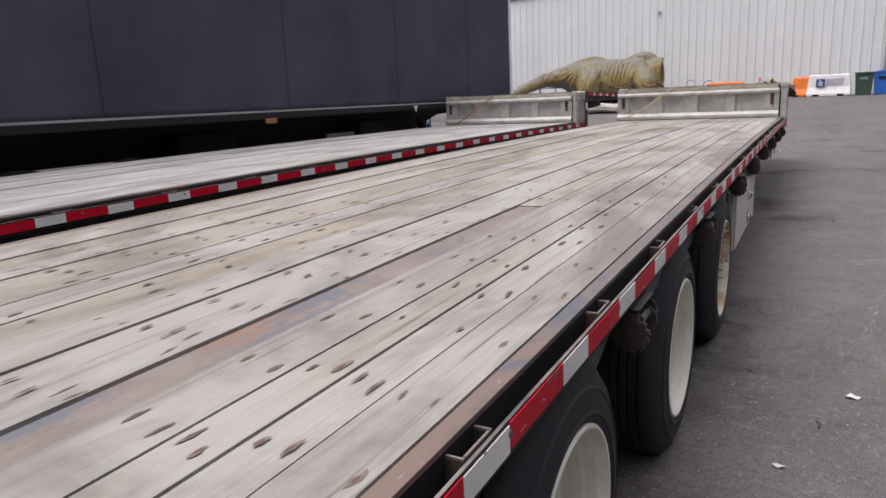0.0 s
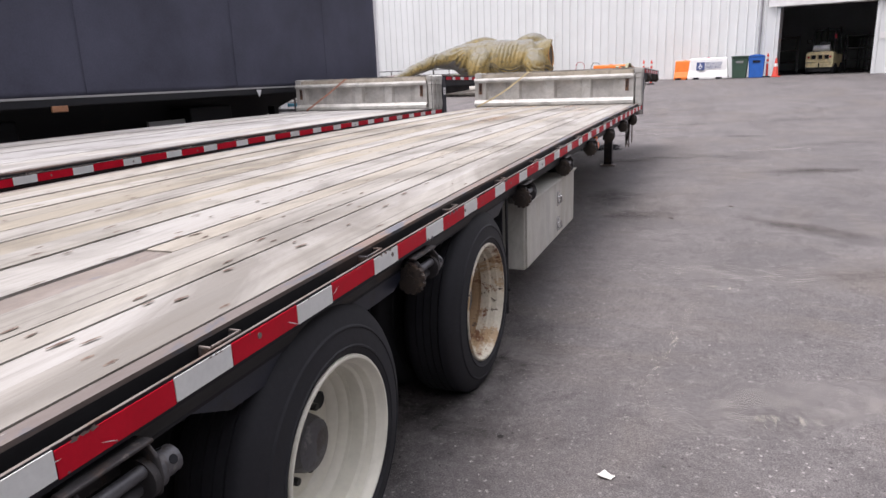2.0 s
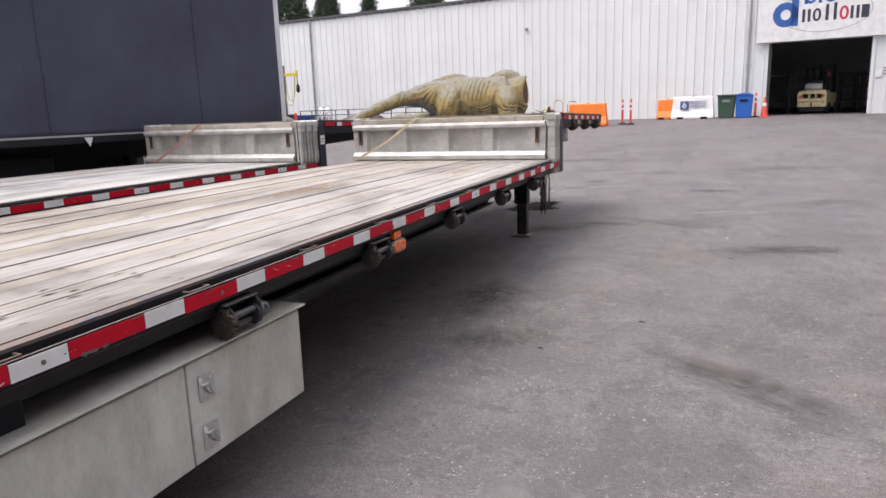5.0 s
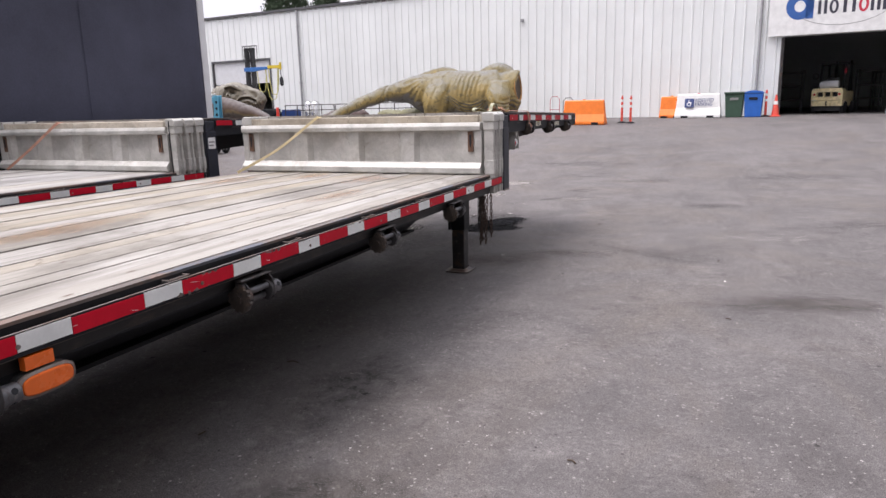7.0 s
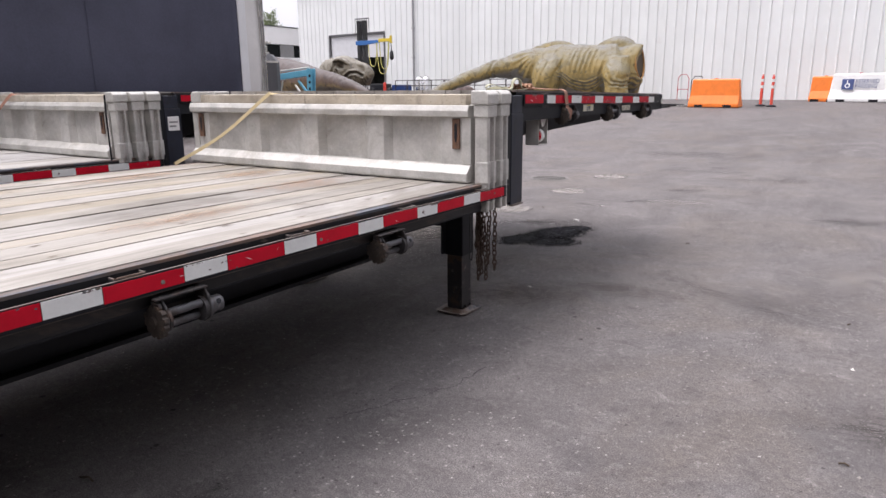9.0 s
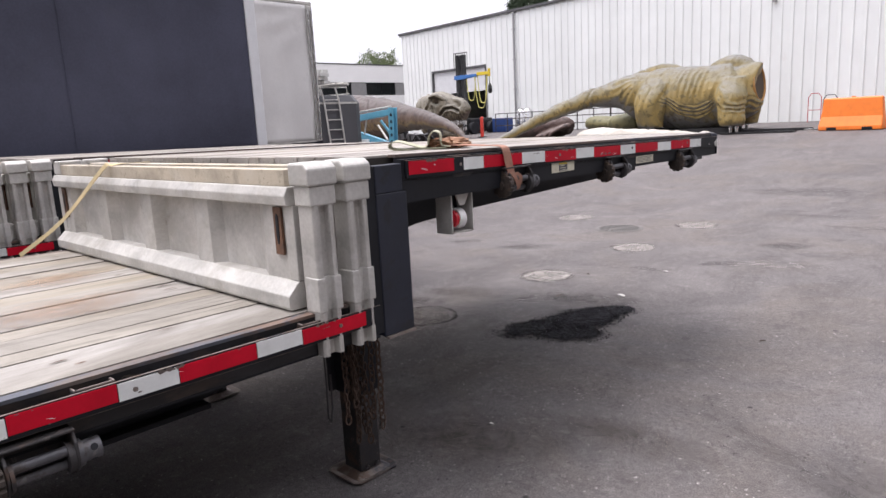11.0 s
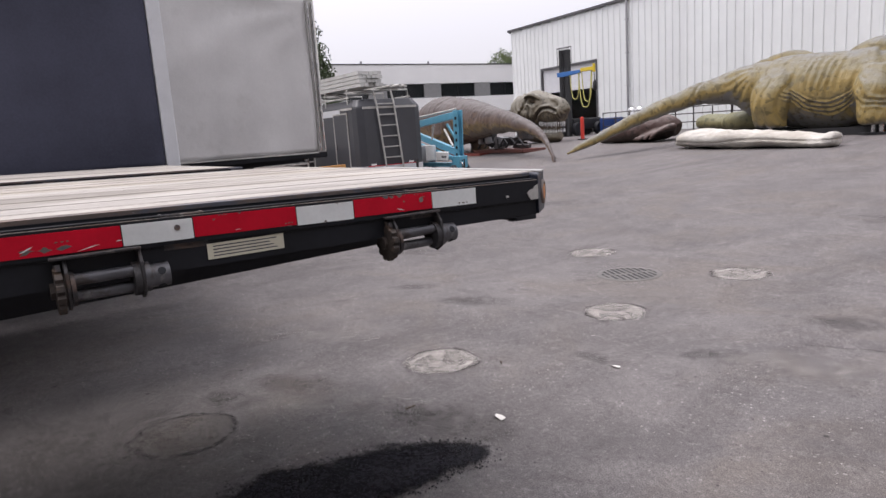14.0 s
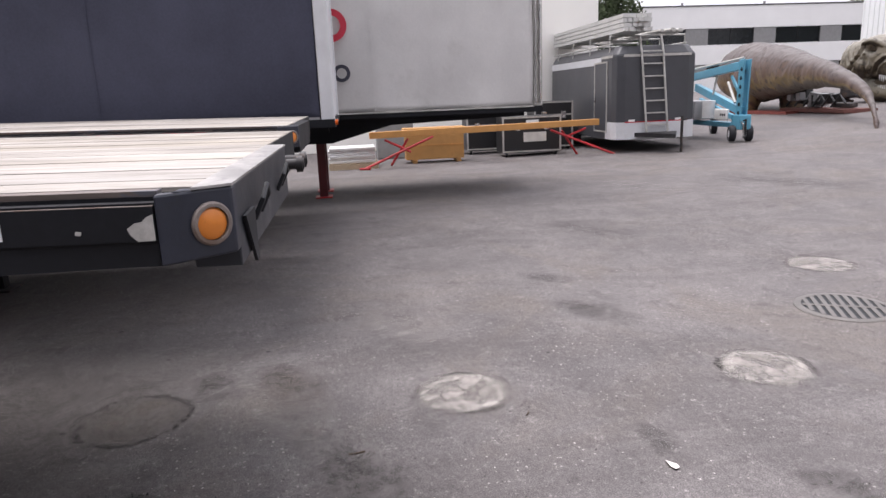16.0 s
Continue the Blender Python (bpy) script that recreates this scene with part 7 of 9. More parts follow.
def forklift(m, label):
    """Rear end looks to -y."""
    root = thing("forklift", m, label, "forklift")
    bm = bmesh.new()
    prism(bm, [(-0.60, 0.36), (0.60, 0.36), (0.62, 0.60), (-0.62, 0.60)], "y", -0.72, -0.20)
    part("bumper", bm, LIFT_YELLOW, root, bevel=0.025)
    bm = bmesh.new()
    box(bm, -0.50, 0.50, -0.60, -0.20, 0.16, 0.355)
    part("underbody", bm, CASE_BLACK, root)
    bm = bmesh.new()
    prism(bm, [(-0.62, 0.625), (0.62, 0.625), (0.62, 0.76), (-0.62, 0.76)], "y", -0.75, -0.20)
    for xa, xb in ((-0.62, -0.40), (-0.16, -0.09), (0.13, 0.19), (0.42, 0.62)):
        box(bm, xa, xb, -0.75, -0.20, 0.761, 0.96)
    prism(bm, [(-0.62, 0.961), (0.62, 0.961), (0.60, 1.06), (0.53, 1.12), (-0.53, 1.12), (-0.60, 1.06)], "y", -0.74, -0.20)
    part("counterweight", bm, LIFT_YELLOW, root, bevel=0.012)
    bm = bmesh.new()
    box(bm, -0.398, 0.418, -0.55, -0.22, 0.765, 0.955)
    part("radiator", bm, BLACK, root)
    for xa in (-0.55, 0.43):
        bm = bmesh.new()
        tube(bm, [(xa + 0.06, -0.765, 0.86), (xa + 0.06, -0.751, 0.86)], 0.05, 14)
        part("tail_lamp", bm, RED_LENS, root)
    bm = bmesh.new()
    tube(bm, [(0.0, -0.74, 0.40), (0.0, -0.80, 0.48), (0.0, -0.74, 0.56)], 0.025, 8)
    part("tow_hook", bm, BLACK, root)
    bm = bmesh.new()
    box(bm, -0.52, 0.52, -0.199, 1.5, 0.35, 1.0)
    part("chassis", bm, LIFT_YELLOW, root, bevel=0.03)
    bm = bmesh.new()
    lathe(bm, [(-0.40, 0.05), (-0.38, 0.14), (-0.34, 0.165), (0.30, 0.165), (0.34, 0.14), (0.36, 0.05)], 24, pose(0.0, -0.35, 1.285))
    part("gas_bottle", bm, WHITE_PAINT, root, smooth=True)
    bm = bmesh.new()
    box(bm, -0.25, 0.25, 0.15, 0.65, 1.0, 1.12)
    box(bm, -0.25, 0.25, 0.10, 0.2, 1.12, 1.6)
    part("seat", bm, CASE_BLACK, root, bevel=0.03)
    for x in (-0.46, 0.46):
        for pts in ([(x, -0.15, 1.05), (x, 0.0, 2.15)], [(x, 1.35, 1.0), (x * 0.95, 1.05, 2.15)]):
            bm = bmesh.new()
            tube(bm, pts, 0.035, 8)
            part("guard_post", bm, BLACK, root, smooth=True)
    bm = bmesh.new()
    for k in range(6):
        box(bm, -0.48, 0.48, 0.0 + 0.2 * k, 0.05 + 0.2 * k, 2.15, 2.19)
    box(bm, -0.52, -0.4805, 0.0, 1.06, 2.14, 2.2)
    box(bm, 0.4805, 0.52, 0.0, 1.06, 2.14, 2.2)
    part("overhead_guard", bm, BLACK, root)
    for x in (-0.33, 0.26):
        bm = bmesh.new()
        box(bm, x, x + 0.08, 1.6, 1.72, 0.1, 2.35)
        part("mast_rail", bm, BLACK, root)
    for x in (-0.48, 0.48):
        for y in (-0.25, 1.3):
            bm = bmesh.new()
            lathe(bm, [(-0.09, 0.10), (-0.10, 0.24), (-0.07, 0.28), (0.07, 0.28), (0.10, 0.24), (0.09, 0.10)], 28, pose(x + (0.09 if x > 0 else -0.09), y, 0.28), closed=False)
            part("wheel", bm, RUBBER, root, smooth=True)
    bm = bmesh.new()
    box(bm, 0.46, 0.54, -0.12, -0.02, 1.75, 1.95)
    part("extinguisher", bm, RED_INK, root, bevel=0.02)
    bm = bmesh.new()
    lathe(bm, [(0.0, 0.13), (0.02, 0.13), (0.02, 0.10), (0.0, 0.10)], 20, pose(-0.70, 0.0, 1.66, 0, 0, 90), closed=True)
    part("mirror", bm, CASE_BLACK, root)
    return root


forklift(pose(6.20, 41.0, 0.90, 0, 0, -21), "worn yellow forklift parked inside the warehouse door")


RACK_STEEL = plain("dim_dark_rack_steel", (0.055, 0.055, 0.06), 0.6)


def rack_frame(m, w, h):
    root = thing("metal_rack", m, "dim grey metal rack inside the warehouse", "rack", "warehouse racks")
    for x in (0, w):
        for y in (0, 0.8):
            bm = bmesh.new()
            box(bm, x - 0.03, x + 0.03, y - 0.03, y + 0.03, 0, h)
            part("upright", bm, RACK_STEEL, root)
    for k in range(3):
        bm = bmesh.new()
        box(bm, -0.03, w + 0.03, -0.04, 0.84, h * (k + 1) / 3.2, h * (k + 1) / 3.2 + 0.06)
        part("shelf", bm, RACK_STEEL, root)
    return root


rk = rack_frame(pose(4.2, 42.5, 0.9), 1.0, 2.0)
copy_thing(rk, pose(7.6, 43.5, 0.9))
copy_thing(rk, pose(8.6, 45.5, 0.9))


# ---- forklift with a lifting boom by the far door ----
SLING = plain("pale_yellow_webbing", (0.52, 0.49, 0.16), 0.8)


def boom_forklift():
    g = ground_z(37.5)
    root = thing("boom_forklift", pose(-22.30, 37.5, g), "dark forklift with a raised mast and blue lifting boom", "forklift")
    for x in (-0.34, 0.04):
        bm = bmesh.new()
        box(bm, x, x + 0.17, -0.12, 0.12, 0.0, 4.12)
        part("mast_rail", bm, CASE_BLACK, root)
    for z in (0.5, 2.0, 3.4, 3.95):
        bm = bmesh.new()
        box(bm, -0.169, 0.039, -0.05, 0.05, z, z + 0.14)
        part("mast_cross", bm, CASE_BLACK, root)
    bm = bmesh.new()
    tube(bm, [(-0.065, -0.1, 0.1), (-0.065, -0.1, 3.8)], 0.05, 10)
    part("cylinder", bm, CASE_BLACK, root)
    for k in range(7):
        bm = bmesh.new()
        tube(bm, [(-0.36 + 0.155 * k, -0.2, 3.35), (-0.36 + 0.155 * k, -0.2, 4.2)], 0.016, 5)
        part("backrest_bar", bm, CASE_BLACK, root)
    bm = bmesh.new()
    tube(bm, [(-0.37, -0.2, 4.2), (0.58, -0.2, 4.2)], 0.025, 6)
    part("backrest_bar", bm, CASE_BLACK, root)
    bm = bmesh.new()
    prism(bm, [(-0.2, 2.86), (0.3, 2.84), (1.35, 2.94), (1.35, 3.06), (-0.2, 3.06)], "y", -0.42, -0.26)
    part("boom", bm, plain("deep_blue_boom_paint", (0.03, 0.14, 0.40), 0.45), root, bevel=0.01)
    bm = bmesh.new()
    box(bm, 1.352, 2.12, -0.42, -0.26, 2.96, 3.12)
    tube(bm, [(2.12, -0.34, 2.88), (2.12, -0.34, 3.25)], 0.07, 8)
    part("boom_tip", bm, YELLOW_INK, root, bevel=0.01)
    for k, (x0, x1, drop) in enumerate(((0.6, 1.2, 1.2), (1.15, 1.95, 1.6), (1.35, 2.0, 1.35))):
        pts = [(x0 + (x1 - x0) * t, -0.34, 2.95 - drop * (1 - (2 * t - 1) ** 4)) for t in (q / 12 for q in range(13))]
        bm = bmesh.new()
        tube(bm, pts, 0.022, 6)
        part("lifting_sling", bm, SLING, root, "yellow webbing sling", smooth=True)
    bm = bmesh.new()
    tube(bm, [(2.12, -0.34, 2.95), (2.14, -0.34, 2.5)], 0.02, 6)
    lathe(bm, [(-0.25, 0.03), (-0.1, 0.10), (0.15, 0.11), (0.25, 0.04)], 12, pose(2.15, -0.34, 2.28, 0, 90, 0))
    part("hook_block", bm, CASE_BLACK, root, smooth=True)
    bm = bmesh.new()
    box(bm, -0.6, 0.15, 0.25, 2.2, 0.3, 0.85)
    part("chassis", bm, CASE_BLACK, root, bevel=0.05)
    for x in (-0.6, 0.3):
        for y in (0.4, 1.9):
            bm = bmesh.new()
            lathe(bm, [(-0.1, 0.15), (-0.12, 0.32), (0.12, 0.32), (0.1, 0.15)], 24, pose(x, y, 0.325))
            part("wheel", bm, RUBBER, root, smooth=True)


boom_forklift()


# ---- dinosaur statues ----
def hide_mat(name, back, upper, flank, low, belly, spot, relief=0.5):
    """Painted hide: five colours, back to belly, set by how far a face points up; spots, wrinkles."""
    m = bpy.data.materials.new(name)
    m.use_nodes = True
    n, l = m.node_tree.nodes, m.node_tree.links
    b = n["Principled BSDF"]
    tc = n.new("ShaderNodeTexCoord")

    def noi(s, detail, dist=0.0, sc=(1, 1, 1)):
        mp = n.new("ShaderNodeMapping")
        mp.inputs["Scale"].default_value = sc
        l.new(tc.outputs["Object"], mp.inputs["Vector"])
        t = n.new("ShaderNodeTexNoise")
        for k, v in (("Scale", s), ("Detail", detail), ("Distortion", dist)):
            t.inputs[k].default_value = v
        l.new(mp.outputs[0], t.inputs["Vector"])
        return t.outputs["Fac"]
    big, fine = noi(1.3, 4, 0.6), noi(9, 5, 1.2)
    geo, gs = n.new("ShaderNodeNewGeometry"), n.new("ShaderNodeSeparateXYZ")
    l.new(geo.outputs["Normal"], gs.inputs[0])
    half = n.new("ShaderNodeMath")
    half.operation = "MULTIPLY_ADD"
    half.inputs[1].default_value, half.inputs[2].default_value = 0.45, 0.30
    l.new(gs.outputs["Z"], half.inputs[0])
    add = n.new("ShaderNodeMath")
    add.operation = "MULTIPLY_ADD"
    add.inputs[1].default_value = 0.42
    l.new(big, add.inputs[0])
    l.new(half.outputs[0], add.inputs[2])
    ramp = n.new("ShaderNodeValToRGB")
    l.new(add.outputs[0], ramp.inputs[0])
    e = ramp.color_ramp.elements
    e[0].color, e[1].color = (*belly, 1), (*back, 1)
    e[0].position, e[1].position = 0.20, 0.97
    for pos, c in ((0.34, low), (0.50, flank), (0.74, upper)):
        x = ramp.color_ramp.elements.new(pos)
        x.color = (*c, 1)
    mx = n.new("ShaderNodeMix")
    mx.data_type = "RGBA"
    mx.inputs["B"].default_value = (*spot, 1)
    r2 = n.new("ShaderNodeMapRange")
    r2.inputs["From Min"].default_value, r2.inputs["From Max"].default_value, r2.inputs["To Max"].default_value = 0.57, 0.63, 0.72
    l.new(noi(5.5, 2, 0.2), r2.inputs["Value"])
    l.new(r2.outputs[0], mx.inputs["Factor"])
    l.new(ramp.outputs[0], mx.inputs["A"])
    l.new(mx.outputs["Result"], b.inputs["Base Color"])
    b.inputs["Roughness"].default_value = 0.6
    wr = noi(3.4, 4, 1.6, (1.8, 1, 0.7))
    wv = n.new("ShaderNodeMath")
    wv.operation = "MULTIPLY_ADD"
    wv.inputs[1].default_value = 0.35
    l.new(fine, wv.inputs[0])
    l.new(wr, wv.inputs[2])
    bp = n.new("ShaderNodeBump")
    bp.inputs["Strength"].default_value, bp.inputs["Distance"].default_value = relief, 0.035
    l.new(wv.outputs[0], bp.inputs["Height"])
    l.new(bp.outputs[0], b.inputs["Normal"])
    return m


def loft(bm, rows, n=28):
    """Skins upright ovals along a line of (x, y, z, half width, half height)."""
    pts = [Vector(r[:3]) for r in rows]
    rings = []
    for i, r in enumerate(rows):
        d = pts[min(i + 1, len(pts) - 1)] - pts[max(i - 1, 0)]
        d = d.normalized()
        side = d.cross(Vector((0, 0, 1)))
        side = side.normalized() if side.length > 0.1 else Vector((0, 1, 0))
        up = side.cross(d).normalized()
        rings.append([bm.verts.new(pts[i] + side * r[3] * math.cos(a) + up * r[4] * math.sin(a)) for a in (2 * math.pi * k / n for k in range(n))])
    for a, c in zip(rings, rings[1:]):
        for k in range(n):
            bm.faces.new((a[k], a[(k + 1) % n], c[(k + 1) % n], c[k]))
    bm.faces.new(rings[0][::-1])
    bm.faces.new(rings[-1])


def smooth_rows(rows, sub=5):
    """Catmull-Rom through the rows."""
    out = []
    for i in range(len(rows) - 1):
        p = [rows[max(i - 1, 0)], rows[i], rows[i + 1], rows[min(i + 2, len(rows) - 1)]]
        for s in range(sub):
            t = s / sub
            out.append(tuple(0.5 * (2 * b + (c - a) * t + (2 * a - 5 * b + 4 * c - d) * t * t + (3 * b - a - 3 * c + d) * t ** 3) for a, b, c, d in zip(*p)))
    out.append(rows[-1])
    return out


def statue(name, build, material, label, voxel=0.05, folds=None, extra=None, extra_mat=None, smooth=5):
    """One fused mesh: the shapes are melted together and folded; extra adds teeth or a torn rim to the same mesh."""
    bm = bmesh.new()
    build(bm)
    tmp = part(name, bm, material)
    mod = tmp.modifiers.new("fuse", "REMESH")
    mod.mode, mod.voxel_size = "VOXEL", voxel
    sm = tmp.modifiers.new("soften", "SMOOTH")
    sm.factor, sm.iterations = 0.5, smooth
    me = bpy.data.meshes.new_from_object(tmp.evaluated_get(bpy.context.evaluated_depsgraph_get()))
    old = tmp.data
    bpy.data.objects.remove(tmp)
    bpy.data.meshes.remove(old)
    bm = bmesh.new()
    bm.from_mesh(me)
    bpy.data.meshes.remove(me)
    bm.normal_update()
    moves = []
    for v in bm.verts:
        p = v.co
        d = 0.035 * noise.noise(p * 1.7) + 0.02 * (0.5 - abs(noise.noise(Vector((p.x * 3.5, p.y * 3.5, p.z * 1.6)) + Vector((9, 0, 0))))) * 2
        if folds:
            d += folds(p)
        moves.append(v.co + v.normal * d)
    for v, p in zip(bm.verts, moves):
        v.co = p
    if extra:
        n0 = len(bm.faces)
        extra(bm)
        bm.faces.ensure_lookup_table()
        for i in range(n0, len(bm.faces)):
            bm.faces[i].material_index += 1
    ob = part(name, bm, [material, extra_mat, HOLLOW] if extra else material, smooth=True)
    return tagged(ob, label, "statue", "dinosaur statues")


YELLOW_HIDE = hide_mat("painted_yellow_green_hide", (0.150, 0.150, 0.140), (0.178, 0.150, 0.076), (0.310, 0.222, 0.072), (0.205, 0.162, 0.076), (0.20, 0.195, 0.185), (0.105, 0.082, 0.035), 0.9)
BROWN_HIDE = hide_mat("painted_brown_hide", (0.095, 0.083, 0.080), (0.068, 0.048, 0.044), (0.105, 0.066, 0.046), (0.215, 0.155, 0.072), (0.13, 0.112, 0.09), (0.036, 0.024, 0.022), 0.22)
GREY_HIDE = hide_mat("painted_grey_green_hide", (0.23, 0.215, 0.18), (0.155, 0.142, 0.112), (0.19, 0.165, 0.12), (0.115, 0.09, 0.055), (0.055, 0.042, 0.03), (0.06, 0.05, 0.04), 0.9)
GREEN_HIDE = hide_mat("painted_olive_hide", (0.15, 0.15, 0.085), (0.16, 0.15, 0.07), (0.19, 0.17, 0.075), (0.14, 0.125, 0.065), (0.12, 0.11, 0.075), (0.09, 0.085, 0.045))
HOLLOW = plain("dim_statue_hollow", (0.07, 0.052, 0.035), 0.95)


def yellow_body(bm):
    loft(bm, smooth_rows([(-13.55, 28.75, 0.66, 0.05, 0.05), (-13.29, 29.52, 0.96, 0.12, 0.13), (-13.06, 30.23, 1.24, 0.16, 0.16), (-12.8, 31.05, 1.55, 0.20, 0.20), (-12.49, 31.85, 1.82, 0.25, 0.24),
                          (-12.17, 32.64, 2.08, 0.30, 0.28), (-11.84, 33.1, 2.24, 0.36, 0.34), (-11.45, 33.63, 2.33, 0.48, 0.44), (-11.03, 33.94, 2.37, 0.64, 0.60), (-10.54, 34.2, 2.26, 0.84, 0.82),
                          (-10.05, 34.36, 2.14, 0.98, 1.0), (-9.25, 34.6, 2.07, 1.05, 1.09), (-8.53, 34.76, 2.03, 1.05, 1.10), (-7.91, 34.85, 2.05, 1.02, 1.06), (-7.39, 34.91, 2.12, 0.98, 1.02),
                          (-6.96, 34.97, 2.24, 0.82, 0.92), (-6.67, 35.0, 2.42, 0.60, 0.70), (-6.56, 35.02, 2.42, 0.56, 0.66)]))
    # thin ridges along the back
    loft(bm, smooth_rows([(-11.3, 34.5, 2.75, 0.08, 0.08), (-10.6, 34.7, 2.95, 0.16, 0.24), (-9.9, 34.85, 3.05, 0.20, 0.32), (-9.3, 34.9, 2.98, 0.16, 0.25), (-8.9, 34.9, 2.9, 0.08, 0.1)]))
    loft(bm, smooth_rows([(-8.4, 35.1, 2.95, 0.10, 0.1), (-7.8, 35.15, 3.05, 0.30, 0.28), (-7.3, 35.15, 3.10, 0.38, 0.34), (-6.9, 35.1, 2.95, 0.3, 0.3), (-6.7, 35.05, 2.8, 0.2, 0.2)]))
    # thigh and fore limb, cut off flat near the ground
    for rows in (((-9.70, 33.55, 1.06, 0.44, 0.40), (-9.70, 33.50, 1.25, 0.48, 0.44), (-9.68, 33.46, 1.75, 0.54, 0.52), (-9.66, 33.62, 2.25, 0.56, 0.54), (-9.65, 34.0, 2.72, 0.44, 0.44), (-9.65, 34.3, 2.95, 0.25, 0.3)),
                 ((-6.92, 33.85, 1.03, 0.36, 0.36), (-6.92, 33.80, 1.2, 0.42, 0.40), (-6.98, 33.88, 1.6, 0.44, 0.46), (-7.05, 34.02, 2.1, 0.50, 0.52), (-7.12, 34.45, 2.65, 0.42, 0.42)),
                 ((-7.1, 35.75, 1.03, 0.36, 0.40), (-7.1, 35.7, 1.7, 0.45, 0.5), (-7.15, 35.5, 2.3, 0.4, 0.4)), ((-9.8, 35.6, 1.06, 0.36, 0.40), (-9.8, 35.5, 1.7, 0.45, 0.5), (-9.8, 35.2, 2.3, 0.4, 0.4))):
        rings = []
        for x, y, z, a, c in smooth_rows(rows, 3):
            rings.append([bm.verts.new((x + a * math.cos(t), y + c * math.sin(t), z)) for t in (2 * math.pi * q / 24 for q in range(24))])
        for a, c in zip(rings, rings[1:]):
            for q in range(24):
                bm.faces.new((a[q], a[(q + 1) % 24], c[(q + 1) % 24], c[q]))
        bm.faces.new(rings[0][::-1])
        bm.faces.new(rings[-1])


def yellow_folds(p):
    """Upright ribs on the upper flank, hanging folds below them, creases round thigh, shoulder and tail root."""
    d = 0.0
    if p.y > 35.0:
        return d
    if p.z > 1.9 and -9.0 < p.x < -7.7:
        f = min(1, (p.z - 1.9) * 3, (p.x + 9.0) * 4, (-7.7 - p.x) * 4, max(0, 3.0 - p.z) * 3)
        d += 0.027 * f * math.sin(2 * math.pi * (p.x - 0.12 * p.z + 0.05 * noise.noise(p * 2)) / 0.19)
    # hanging folds between thigh and shoulder
    u = (p.x + 8.35) / 0.95
    if abs(u) < 1 and p.z < 2.1:
        sag = p.z - 0.55 * u * u + 0.12 * u
        if 1.25 < sag < 1.85:
            f = min(1, (sag - 1.25) * 8, (1.85 - sag) * 8, (1 - abs(u)) * 5)
            d += 0.020 * f * math.sin(2 * math.pi * (sag + 0.05 * noise.noise(p * 3)) / 0.13)
    # creases on thigh and shoulder
    for cx, cz, lo, hi in ((-6.6, 2.7, 0.6, 1.4),):
        r = math.hypot((p.x - cx) * 1.1, p.z - cz)
        if lo < r < hi and p.z < 2.3 and abs(p.x - cx) < 0.75:
            d += 0.018 * min(1, (r - lo) * 5, (hi - r) * 5) * math.sin(2 * math.pi * (r + 0.16 * noise.noise(p * 2.5)) / 0.21)
    for cx in (-9.18, -7.58, -10.3, -9.62, -9.9):
        d -= (0.055 if cx not in (-9.62, -9.9) else 0.035) * math.exp(-((p.x - cx - 0.1 * math.sin(3 * p.z)) / 0.07) ** 2) * min(1, max(0, (2.85 - p.z) * 2))
    # fine creases fanning from the tail root
    a = math.atan2(p.z - 2.9, p.x + 9.9)
    r = math.hypot(p.x + 9.9, p.z - 2.9)
    if 0.5 < r < 1.6 and p.x < -10.1:
        d += 0.012 * min(1, (r - 0.5) * 4, (1.6 - r) * 3) * math.sin(a * 30 + 2 * math.sin(r * 4))
    d -= 0.05 * math.exp(-((p.x + 11.75) / 0.05) ** 2)
    return d


def neck_rim(bm):
    m = pose(-6.60, 35.02, 2.42, 0, -6, 0) @ Matrix.Diagonal((1, 0.85, 1, 1))
    lathe(bm, [(0.0, 0.62), (0.10, 0.66), (0.16, 0.64), (0.16, 0.61), (0.08, 0.60)], 28, m, closed=True)
    n1 = len(bm.faces)
    lathe(bm, [(0.05, 0.60), (0.10, 0.60), (0.10, 0.0001)], 28, m)
    bm.faces.ensure_lookup_table()
    for i in range(n1, len(bm.faces)):
        bm.faces[i].material_index = 1


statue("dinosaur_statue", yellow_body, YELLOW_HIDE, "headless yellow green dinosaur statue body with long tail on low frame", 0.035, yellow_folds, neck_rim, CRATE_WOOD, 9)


def brown_body(bm):
    loft(bm, smooth_rows([(-13.80, 28.47, 0.30, 0.035, 0.04), (-14.0, 28.6, 0.55, 0.05, 0.06), (-14.35, 28.78, 0.86, 0.075, 0.085), (-15.0, 29.1, 1.20, 0.12, 0.13), (-15.9, 29.34, 1.52, 0.20, 0.20), (-17.05, 29.64, 1.74, 0.30, 0.32),
                          (-18.33, 29.98, 1.84, 0.42, 0.46), (-20.22, 30.46, 1.94, 0.66, 0.72), (-22.4, 31.0, 1.97, 0.95, 1.0), (-24.2, 31.4, 2.0, 1.05, 1.1), (-25.6, 31.7, 1.95, 0.8, 0.85), (-26.3, 31.8, 1.85, 0.4, 0.5)]))
    for cx, cy in ((-22.6, 30.4), (-22.0, 31.8)):
        tube(bm, [(cx, cy, 0.62), (cx, cy, 0.9), (cx - 0.1, cy + 0.1, 1.4), (cx, cy + 0.2, 2.0)], [0.38, 0.40, 0.6, 0.6], 20)


